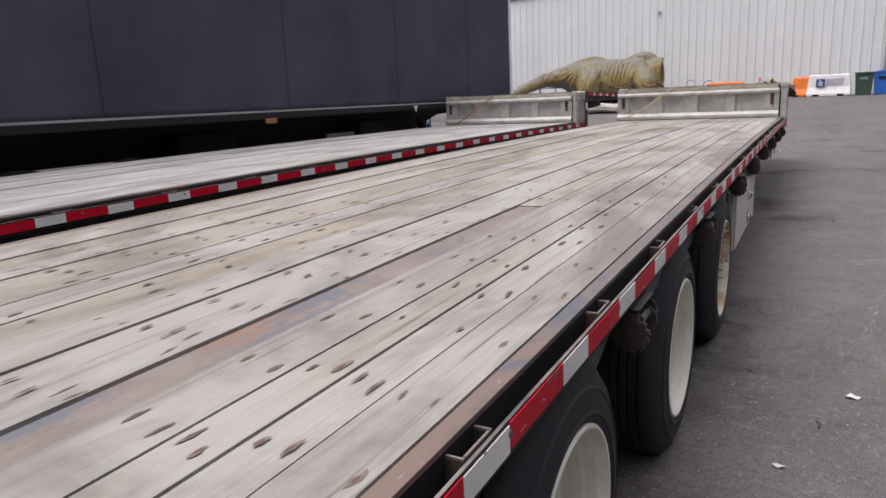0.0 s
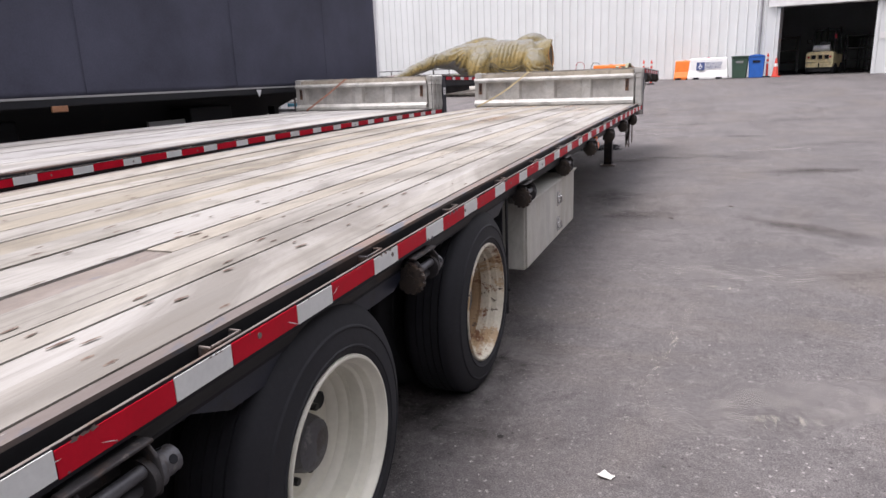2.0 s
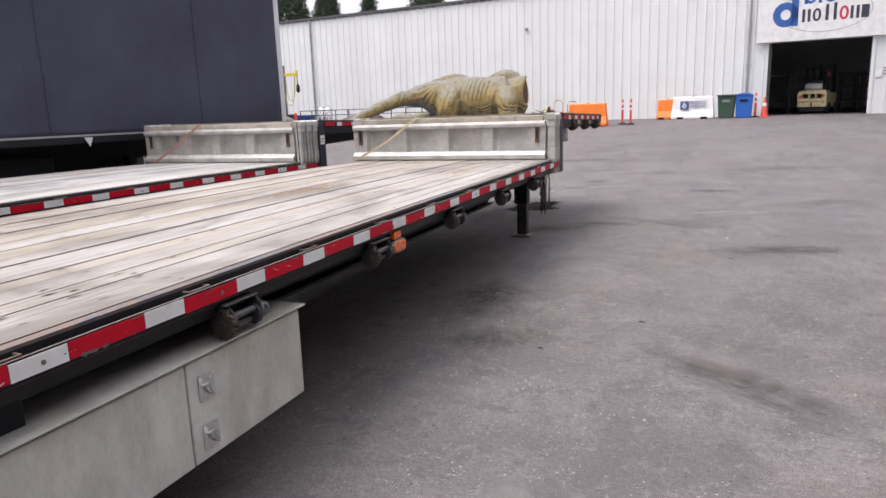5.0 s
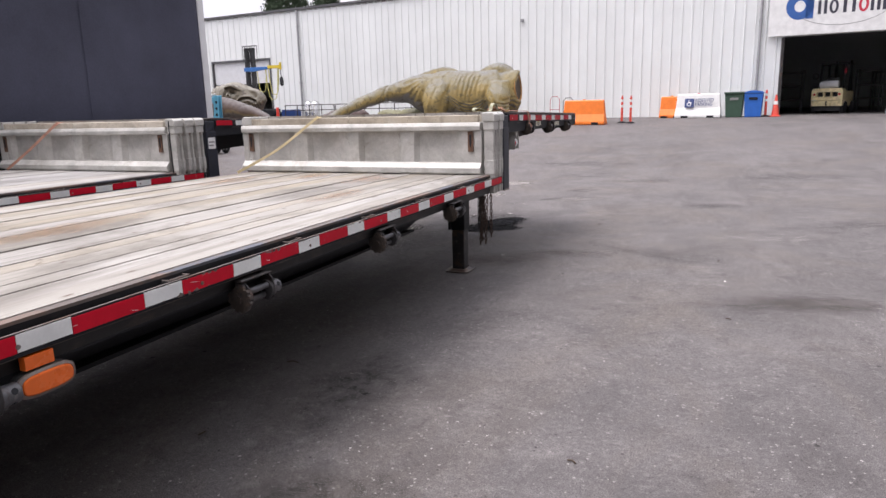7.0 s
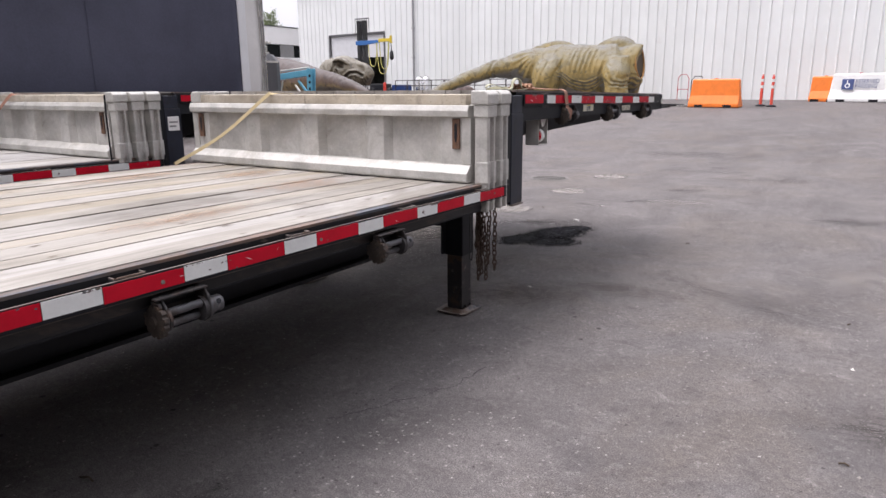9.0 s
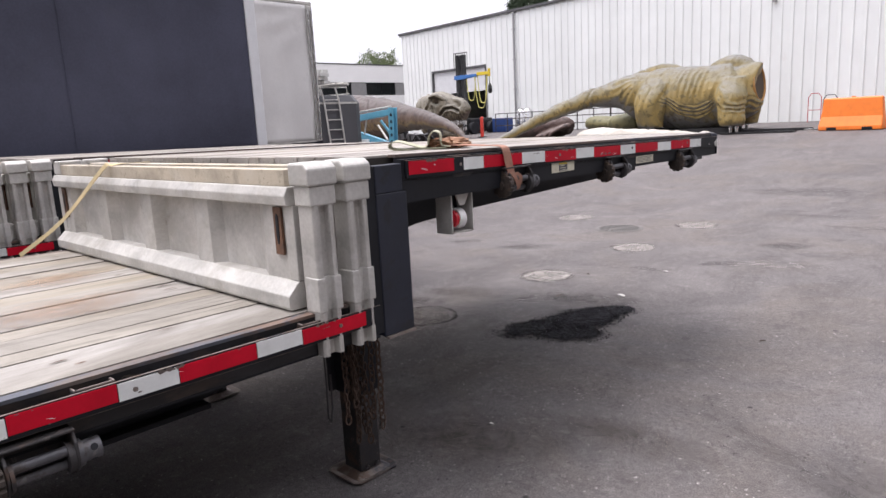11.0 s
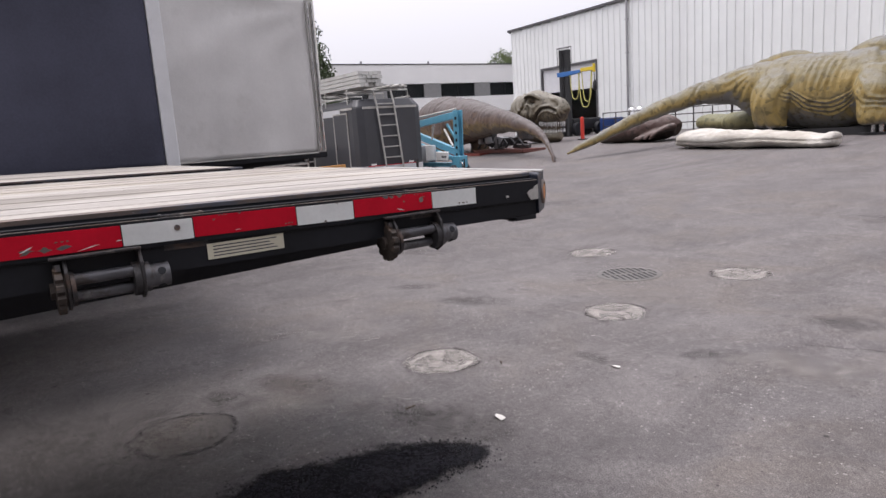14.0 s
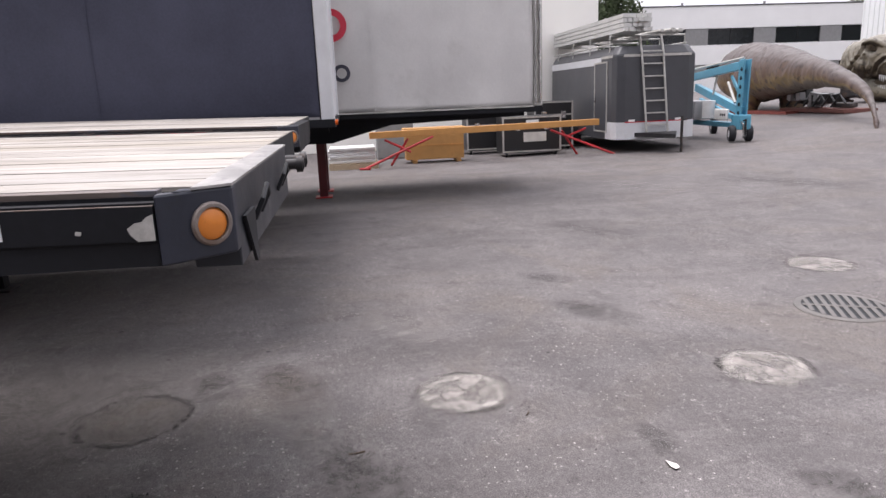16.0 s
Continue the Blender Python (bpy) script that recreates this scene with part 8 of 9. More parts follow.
def brown_folds(p):
    d = 0.0
    if -23.8 < p.x < -19.0:
        f = min(1, (p.x + 23.8) * 2, -19.0 - p.x)
        d += 0.035 * f * max(0.0, math.sin(2 * math.pi * (0.55 * p.x + 0.6 * p.z + 0.9 * noise.noise(p * 0.9)) / 0.75)) ** 3
    if p.y < 31:
        d -= 0.09 * math.exp(-((p.x + 21.35 + 0.45 * (p.z - 1.6)) / 0.12) ** 2) * math.exp(-((p.z - 1.5) / 0.6) ** 2)
        d += 0.10 * math.exp(-((p.x + 22.3) / 0.75) ** 2) * math.exp(-((p.z - 1.4) / 0.6) ** 2)
    return d


statue("dinosaur_statue", brown_body, BROWN_HIDE, "brown dinosaur statue body with drooping tail standing on a pallet", 0.045, brown_folds)


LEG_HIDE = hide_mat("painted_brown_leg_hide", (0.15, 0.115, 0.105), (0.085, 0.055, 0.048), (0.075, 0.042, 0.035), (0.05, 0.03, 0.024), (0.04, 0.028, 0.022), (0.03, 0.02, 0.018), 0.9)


def brown_foot(bm):
    loft(bm, smooth_rows([(-16.3, 33.3, 0.84, 0.10, 0.08), (-15.7, 33.4, 0.98, 0.32, 0.24), (-15.0, 33.6, 1.13, 0.46, 0.40), (-14.2, 33.8, 1.22, 0.50, 0.48), (-13.65, 33.95, 1.22, 0.40, 0.40), (-13.35, 34.0, 1.12, 0.22, 0.24)]))
    for k in range(4):
        x = -13.15 - 0.24 * k
        tube(bm, [(x, 33.6, 1.25 - 0.05 * k), (x - 0.25, 33.35, 1.18 - 0.05 * k), (x - 0.55, 33.2, 1.02 - 0.05 * k), (x - 0.75, 33.12, 0.82)], [0.12, 0.085, 0.075, 0.02], 10)


statue("leg_statue", brown_foot, LEG_HIDE, "loose brown statue leg with claws lying on the asphalt", 0.035)


HEAD = pose(-20.68, 34.48, 0.0, 0, 0, 15) @ Matrix.Diagonal((0.88, 1, 1, 1))
HEAD_BACK = HEAD.inverted()


def trex_head(bm):
    """Runs along its own x from the neck to the snout, then is turned into place."""
    parts_ = (
        [(-1.65, 0, 1.75, 0.42, 0.44), (-1.2, 0, 2.12, 0.64, 0.80), (-0.7, 0, 2.33, 0.67, 0.70), (-0.3, 0, 2.36, 0.60, 0.72), (0.1, 0, 2.26, 0.54, 0.68), (0.5, 0, 2.14, 0.50, 0.67), (0.85, 0, 2.06, 0.46, 0.63), (1.05, 0, 1.98, 0.41, 0.53), (1.18, 0, 1.90, 0.30, 0.37)],
        [(-1.3, 0, 1.45, 0.50, 0.42), (-0.7, 0, 1.26, 0.48, 0.42), (0.0, 0, 1.10, 0.40, 0.32), (0.6, 0, 1.06, 0.33, 0.28), (0.92, 0, 1.08, 0.22, 0.20)],
        [(-0.75, -0.50, 2.80, 0.07, 0.06), (-0.40, -0.52, 2.90, 0.14, 0.10), (-0.02, -0.44, 2.76, 0.12, 0.09), (0.2, -0.4, 2.60, 0.05, 0.05)],
        [(-0.9, -0.55, 2.05, 0.1, 0.12), (-0.6, -0.60, 2.10, 0.14, 0.20), (-0.3, -0.52, 2.0, 0.1, 0.12)],
        [(0.55, -0.26, 2.66, 0.06, 0.06), (0.82, -0.26, 2.60, 0.13, 0.11), (1.02, -0.22, 2.42, 0.07, 0.07)])
    sub = bmesh.new()
    for rows in parts_:
        loft(sub, smooth_rows(rows))
    sub.transform(HEAD)
    me = bpy.data.meshes.new("tmp")
    sub.to_mesh(me)
    sub.free()
    bm.from_mesh(me)
    bpy.data.meshes.remove(me)


def trex_folds(p):
    """Eye hollow, nostril, snarl crease, lip wrinkles and neck folds."""
    q = HEAD_BACK @ p
    d = 0.0
    flat = Vector((q.x, q.z))

    def crease(line, width, depth):
        near = min((flat - (a + (c - a) * max(0, min(1, (flat - a).dot(c - a) / (c - a).length_squared)))).length for a, c in zip(line, line[1:]))
        return -depth * math.exp(-(near / width) ** 2) + 0.5 * depth * math.exp(-((near - 1.7 * width) / width) ** 2)

    if q.y < -0.1:
        d -= 0.22 * math.exp(-((q.x + 0.34) / 0.20) ** 2 - ((q.z - 2.60) / 0.12) ** 2)
        d -= 0.07 * math.exp(-((q.x - 1.0) ** 2 + (q.z - 2.36) ** 2) / 0.005)
        d += crease([Vector(v) for v in ((0.95, 2.12), (0.60, 2.27), (0.20, 2.24), (-0.05, 2.05), (-0.22, 1.80))], 0.060, 0.10)
        d += crease([Vector(v) for v in ((-0.62, 2.75), (-0.72, 2.40), (-0.95, 2.15), (-1.15, 1.80))], 0.06, 0.08)
        d += crease([Vector(v) for v in ((-0.52, 2.40), (-0.42, 2.10), (-0.55, 1.75))], 0.05, 0.07)
        if q.x > 0.1 and 1.5 < q.z < 2.12:
            d += 0.016 * math.sin(2 * math.pi * (q.x + 0.25 * q.z + 0.05 * noise.noise(q * 3)) / 0.13)
    if q.x < -0.85:
        d += 0.026 * math.sin(2 * math.pi * (q.x + 0.6 * q.z + 0.2 * noise.noise(q * 2)) / 0.30)
    return d


def trex_teeth(bm):
    row = [(-0.05 + 0.085 * k, -0.33 + 0.03 * max(0, 0.085 * k - 0.6)) for k in range(12)]
    row += [(0.98, -0.26), (1.06, -0.17), (1.10, -0.08), (1.11, 0.02), (1.09, 0.12)]
    for k, (x, y) in enumerate(row):
        top = 1.72 - 0.06 * x
        for z0, z1, r in ((top, top - 0.19 - 0.03 * (k % 3), 0.024), (1.22, 1.36 + 0.02 * (k % 2), 0.016)):
            tube(bm, [HEAD @ Vector((x, y, z0)), HEAD @ Vector((x + 0.01, y - 0.02, (z0 + z1) / 2)), HEAD @ Vector((x, y, z1))], [r, r * 0.85, 0.006], 7)
    n0 = len(bm.faces)
    mouth = bmesh.new()
    loft(mouth, [(-0.5, 0, 1.40, 0.34, 0.20), (0.2, 0, 1.40, 0.27, 0.22), (0.85, 0, 1.38, 0.20, 0.20)], 12)
    loft(mouth, [(-0.46, -0.44, 2.60, 0.03, 0.04), (-0.38, -0.40, 2.61, 0.07, 0.075), (-0.28, -0.40, 2.60, 0.07, 0.07), (-0.2, -0.40, 2.58, 0.03, 0.03)], 12)
    mouth.transform(HEAD)
    me = bpy.data.meshes.new("tmp")
    mouth.to_mesh(me)
    mouth.free()
    bm.from_mesh(me)
    bpy.data.meshes.remove(me)
    bm.faces.ensure_lookup_table()
    for i in range(n0, len(bm.faces)):
        bm.faces[i].material_index = 1


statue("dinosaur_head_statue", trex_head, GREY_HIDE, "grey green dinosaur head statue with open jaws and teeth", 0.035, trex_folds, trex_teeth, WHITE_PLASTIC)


def limb(a, c, r0, r1):
    def build(bm):
        a_, c_ = Vector(a), Vector(c)
        rows = []
        for k in range(9):
            t = k / 8
            r = (r0 + (r1 - r0) * t) * (0.35 + 0.65 * math.sin(math.pi * min(max(t, 0.04), 0.96)) ** 0.35)
            p = a_.lerp(c_, t)
            rows.append((p.x, p.y, p.z, r * 1.2, r))
        loft(bm, rows, 20)
    return build


statue("limb_statue", limb((-13.35, 35.3, 1.28), (-11.9, 35.1, 1.22), 0.30, 0.34), GREEN_HIDE, "loose green statue limb lying by the wall", 0.04)
statue("limb_statue", limb((-12.0, 34.9, 1.24), (-10.75, 34.7, 1.22), 0.40, 0.36), GREEN_HIDE, "loose green statue limb lying by the wall", 0.04)


def foam_limb(bm):
    loft(bm, smooth_rows([(-11.5, 31.45, 0.76, 0.06, 0.05), (-11.2, 31.45, 0.86, 0.30, 0.18), (-10.4, 31.4, 0.88, 0.46, 0.27), (-9.2, 31.35, 0.85, 0.48, 0.25), (-8.0, 31.3, 0.80, 0.44, 0.21), (-7.1, 31.25, 0.74, 0.36, 0.15),
                          (-6.85, 31.2, 0.74, 0.34, 0.15), (-6.75, 31.2, 0.78, 0.36, 0.19), (-6.62, 31.2, 0.78, 0.30, 0.16)]))


def foam_folds(p):
    return 0.05 * noise.noise(Vector((p.x * 1.5, p.y * 2, p.z * 3))) - 0.04 * math.exp(-((p.z - 0.80 - 0.04 * math.sin(2 * p.x)) / 0.03) ** 2)


statue("foam_limb", foam_limb, worn_mat("dirty_white_foam", (0.47, 0.45, 0.41), [((0.33, 0.30, 0.255), 1.2, 0.47, 0.12, 0.75), ((0.20, 0.175, 0.14), 2.6, 0.56, 0.08, 0.7)], 0.8, 0, 0.3, (0.5, 1, 1.6)), "long white foam limb piece lying on the asphalt", 0.04, foam_folds)


# ---- things along the warehouse wall ----
def pipe_fence(x0, x1, y):
    root = thing("pipe_fence", pose(0, 0, 0), "low dark pipe fence along the warehouse wall", "fence", "pipe fences")
    g = ground_z(y)
    for z in (0.35, 0.70, 0.98):
        bm = bmesh.new()
        tube(bm, [(x0, y, g + z), (x1, y, g + z)], 0.022, 6)
        part("rail", bm, RUST_STEEL, root, smooth=True)
    x = x0
    while x <= x1 + 0.01:
        bm = bmesh.new()
        tube(bm, [(x, y, g), (x, y, g + 1.0)], 0.026, 6)
        part("post", bm, RUST_STEEL, root, smooth=True)
        x += (x1 - x0) / 4


pipe_fence(-21.2, -18.0, 38.8)
pipe_fence(-17.8, -14.2, 38.6)
pipe_fence(-14.0, -10.2, 38.2)
bm = bmesh.new()
box(bm, -21.7, -20.8, 39.1, 39.8, ground_z(39.5), ground_z(39.5) + 0.75)
tagged(part("plastic_tub", bm, plain("dark_blue_plastic", (0.02, 0.055, 0.2), 0.45), bevel=0.04), "blue plastic tub standing behind the pipe fence", "tub")
for k, x in enumerate((-20.55, -20.1)):
    bm = bmesh.new()
    lathe(bm, [(0.0, 0.2), (0.05, 0.25), (1.05, 0.25), (1.15, 0.18), (1.2, 0.08), (1.22, 0.0001)], 20, pose(x, 40.2, ground_z(40), 0, -90, 0))
    tagged(part("gas_cylinder", bm, CHROME, smooth=True), "bright metal gas cylinder by the wall", "cylinder", "gas cylinders")


def u_rail(x, y, material):
    g = ground_z(y)
    bm = bmesh.new()
    tube(bm, [(x - 0.22, y, g), (x - 0.22, y, g + 0.9), (x - 0.12, y, g + 1.05), (x + 0.12, y, g + 1.05), (x + 0.22, y, g + 0.9), (x + 0.22, y, g)], 0.015, 6)
    tube(bm, [(x - 0.22, y, g + 0.45), (x + 0.22, y, g + 0.45)], 0.012, 6)
    tagged(part("hand_truck", bm, material, smooth=True), "thin metal hand truck frame standing by the wall", "hand truck", "hand trucks")


u_rail(-5.6, 38.3, RED_PAINT)
u_rail(-4.3, 35.2, CASE_BLACK)
for k, (x0, y0, x1, y1, z, mt, lb) in enumerate(((-7.6, 34.0, -4.6, 34.6, 0.10, CASE_BLACK, "black steel frame bar lying on the asphalt"), (-7.2, 33.6, -5.0, 33.9, 0.06, CASE_BLACK, "black steel frame bar lying on the asphalt"),
                                                 (-5.8, 34.8, -4.3, 34.4, 0.05, CHROME, "bright metal tube lying on the asphalt"), (-6.4, 34.6, -4.9, 33.8, 0.05, CASE_BLACK, "black steel frame bar lying on the asphalt"),
                                                 (-10.8, 33.5, -7.0, 33.9, 0.22, CASE_BLACK, "black steel frame bar under the statue"), (-10.8, 34.6, -7.0, 35.0, 0.22, CASE_BLACK, "black steel frame bar under the statue"))):
    g = ground_z((y0 + y1) / 2)
    bm = bmesh.new()
    a = math.atan2(y1 - y0, x1 - x0)
    box(bm, 0, math.hypot(x1 - x0, y1 - y0), -0.05, 0.05, 0.0, z, pose(x0, y0, g, 0, 0, math.degrees(a)))
    tagged(part("steel_bar", bm, mt, bevel=0.004), lb, "bar", "steel bars")
for k, (x, y, h) in enumerate(((-9.70, 33.55, 0.12), (-6.95, 33.85, 0.12), (-9.8, 35.6, 0.12), (-7.1, 35.75, 0.12), (-6.75, 33.85, 0.12))):
    bm = bmesh.new()
    g = ground_z(y)
    tube(bm, [(x, y, g), (x, y, g + h + 0.25)], 0.06, 8)
    tagged(part("support_tube", bm, CHROME, smooth=True), "short metal tube under the statue", "support", "statue supports")


def scrap_stack():
    """Low heap of dark machine parts on a brown pallet, in front of the head."""
    rnd = random.Random(8)
    g = ground_z(31.2)
    root = thing("scrap_pallet", pose(-19.4, 31.3, g), "brown pallet stacked with dark metal machine parts", "pallet")
    bm = bmesh.new()
    box(bm, -1.7, 1.5, -0.55, 0.6, 0.0, 0.12)
    part("pallet_base", bm, mat("brown_red_pallet_paint", (0.16, 0.06, 0.05), 0.7), root)
    for k in range(14):
        bm = bmesh.new()
        x, y, z = rnd.uniform(-1.4, 1.2), rnd.uniform(-0.4, 0.4), 0.125 + rnd.uniform(0, 0.35)
        s = [rnd.uniform(0.12, 0.45), rnd.uniform(0.1, 0.3), rnd.uniform(0.06, 0.22)]
        box(bm, -s[0], s[0], -s[1], s[1], 0, s[2] * 2, pose(x, y, z, rnd.uniform(-12, 12), rnd.uniform(-12, 12), rnd.uniform(0, 180)))
        part("machine_part", bm, rnd.choice([CASE_BLACK, HUB, RUST_STEEL, PIPE_GREY]), root, bevel=0.02)
    for k in range(6):
        bm = bmesh.new()
        x = -1.4 + 0.45 * k
        tube(bm, [(x, -0.5, 0.2), (x + 0.3, -0.45, 0.55), (x + 0.5, -0.4, 0.3)], 0.04, 7)
        part("hose", bm, CASE_BLACK, root, smooth=True)
    bm = bmesh.new()
    box(bm, -2.6, 2.4, -0.3, 0.3, 0.0, 0.10)
    ob = part("red_beam", bm, mat("dull_red_beam_paint", (0.20, 0.045, 0.035), 0.6))
    ob.matrix_basis = pose(-22.4, 30.2, ground_z(30.2), 0, 0, 8)
    tagged(ob, "dull red low steel base under the brown statue", "base")


scrap_stack()


# ---- enclosed cargo trailer with roof rack ----
def cargo_trailer():
    g = ground_z(23)
    root = thing("cargo_trailer", pose(-14.5, 22.0, g), "dark grey enclosed cargo trailer with white skirt and roof rack", "trailer")
    W, L = 2.1, 5.2
    bm = bmesh.new()
    out = [(-L, 0.0), (-0.25, 0.0), (-0.07, 0.06), (0.0, 0.25), (0.0, W - 0.25), (-0.07, W - 0.06), (-0.25, W), (-L, W)]
    prism(bm, out, "z", 0.72, 2.30)
    part("body", bm, CARGO_GREY, root, "dark grey metal skin", bevel=0.02)
    bm = bmesh.new()
    guard = [(-0.62, 0.0)] + out[1:7] + [(-0.62, W)]
    prism(bm, [(x + (0.008 if x > -0.2 else 0), y + (-0.008 if y < 1 else 0.008)) for x, y in guard], "z", 0.30, 0.719)
    part("skirt", bm, WHITE_PAINT, root, "white metal stone guard")
    bm = bmesh.new()
    box(bm, -L, -0.6205, 0.0, W, 0.30, 0.7195)
    part("lower_body", bm, CARGO_GREY, root)
    bm = bmesh.new()
    box(bm, -L, -0.95, -0.010, -0.001, 2.12, 2.30)
    part("roof_edge", bm, WHITE_PAINT, root, "pale metal roof edge")
    bm = bmesh.new()
    top = [(-L, 0.0), (-0.25, 0.0), (-0.07, 0.06), (0.0, 0.25), (0.0, W - 0.25), (-0.07, W - 0.06), (-0.25, W), (-L, W)]
    lo, hi = [bm.verts.new((x, y, 2.301)) for x, y in top], [bm.verts.new((x * 0.98 - 0.12, W / 2 + (y - W / 2) * 0.86, 2.52)) for x, y in top]
    bm.faces.new(hi)
    bm.faces.new(lo[::-1])
    for k in range(8):
        bm.faces.new((lo[k], lo[(k + 1) % 8], hi[(k + 1) % 8], hi[k]))
    part("roof_cap", bm, CARGO_GREY, root, bevel=0.03)
    bm = bmesh.new()
    box(bm, -0.9, -0.2, -0.016, -0.002, 2.255, 2.315)
    box(bm, 0.003, 0.018, 0.2, W - 0.2, 2.255, 2.315)
    part("roof_trim", bm, ALU_RAIL, root)
    bm = bmesh.new()
    box(bm, -1.35, -0.55, -0.02, -0.002, 0.5, 2.15)
    part("side_door", bm, CARGO_GREY, root, bevel=0.01)
    for b in ((-1.39, -1.355, 0.46, 2.19), (-0.545, -0.51, 0.46, 2.19), (-1.354, -0.546, 2.152, 2.19), (-1.354, -0.546, 0.46, 0.498)):
        bm = bmesh.new()
        box(bm, b[0], b[1], -0.025, -0.002, b[2], b[3])
        part("door_trim", bm, ALU_RAIL, root)
    bm = bmesh.new()
    box(bm, -1.30, -1.25, -0.05, -0.021, 1.2, 1.32)
    part("door_latch", bm, CHROME, root)
    # ladder
    lad = new("ladder")
    lad.parent = root
    for y in (0.68, 1.22):
        bm = bmesh.new()
        tube(bm, [(0.10, y + 0.10, 0.42), (0.06, y - 0.06, 2.35), (-0.05, y - 0.08, 2.75)], 0.026, 8)
        part("stile", bm, ALU_RAIL, lad, smooth=True)
    for k in range(7):
        bm = bmesh.new()
        z = 0.62 + 0.29 * k
        d = 0.10 - 0.16 * (z - 0.42) / 1.93
        box(bm, 0.055, 0.10, 0.69 + d, 1.21 + d, z, z + 0.03)
        part("rung", bm, ALU_RAIL, lad)
    # jack, tongue and wheels
    bm = bmesh.new()
    prism(bm, [(0.0, 0.5), (0.0, 1.6), (0.95, 1.1), (0.95, 1.0)], "z", 0.36, 0.46)
    part("tongue", bm, CASE_BLACK, root)
    bm = bmesh.new()
    tube(bm, [(0.75, 1.35, 0.02), (0.75, 1.35, 0.85)], 0.035, 8)
    box(bm, 0.66, 0.84, 1.26, 1.44, 0.0, 0.02)
    tube(bm, [(0.75, 1.35, 0.75), (0.85, 1.45, 0.78)], 0.015, 6)
    part("jack", bm, RUST_STEEL, root)
    for x in (-3.0, -3.9):
        bm = bmesh.new()
        lathe(bm, [(-0.1, 0.18), (-0.11, 0.33), (0.11, 0.33), (0.1, 0.18)], 24, pose(x, -0.02, 0.335, 0, 0, 90))
        part("wheel", bm, RUBBER, root, smooth=True)
    bm = bmesh.new()
    box(bm, -4.0, -2.9, 0.2, 1.9, 0.25, 0.45)
    part("axle_frame", bm, CASE_BLACK, root)
    bm = bmesh.new()
    box(bm, 0.0095, 0.014, 0.25, W - 0.25, 0.706, 0.728)
    part("red_line", bm, RED_LENS, root, "thin dark red line over the skirt")
    for y in (0.42, 1.62):
        bm = bmesh.new()
        box(bm, 0.004, 0.012, y - 0.08, y + 0.08, 0.73, 0.78)
        part("marker", bm, WHITE_PLASTIC, root, "pale marker lamp")
    # rack and its load
    ALU_PALE = plain("pale_weathered_aluminium", (0.56, 0.56, 0.54), 0.5, 0.2, dirt=(0.38, 0.37, 0.34), amount=0.3)
    for x in (-4.8, -3.4, -2.0, -0.6):
        bm = bmesh.new()
        tube(bm, [(x, 0.08, 2.3), (x, 0.08, 2.78), (x, W - 0.08, 2.78), (x, W - 0.08, 2.3)], 0.025, 6)
        part("rack_hoop", bm, ALU_RAIL, root)
    bm = bmesh.new()
    tube(bm, [(-L, 0.08, 2.58), (-0.5, 0.08, 2.58)], 0.02, 6)
    tube(bm, [(-L, W - 0.08, 2.58), (-0.5, W - 0.08, 2.58)], 0.02, 6)
    part("rack_rail", bm, ALU_RAIL, root)
    rnd = random.Random(2)
    for k in range(24):
        y, z = 0.12 + 0.12 * (k % 6), 2.83 + 0.105 * (k // 6)
        bm = bmesh.new()
        e = 0.10 + rnd.uniform(-0.06, 0.10)
        box(bm, -L - 0.2, e, y, y + 0.10, z, z + 0.09)
        part("stacked_rail", bm, ALU_PALE, root, "stacked aluminium rails")
    for k in range(5):
        bm = bmesh.new()
        tube(bm, [(-4.5, 1.15 + 0.13 * k, 2.84), (rnd.uniform(-0.2, 0.3), 1.15 + 0.13 * k, 2.84)], 0.04, 8)
        part("stacked_pipe", bm, ALU_RAIL, root)


cargo_trailer()


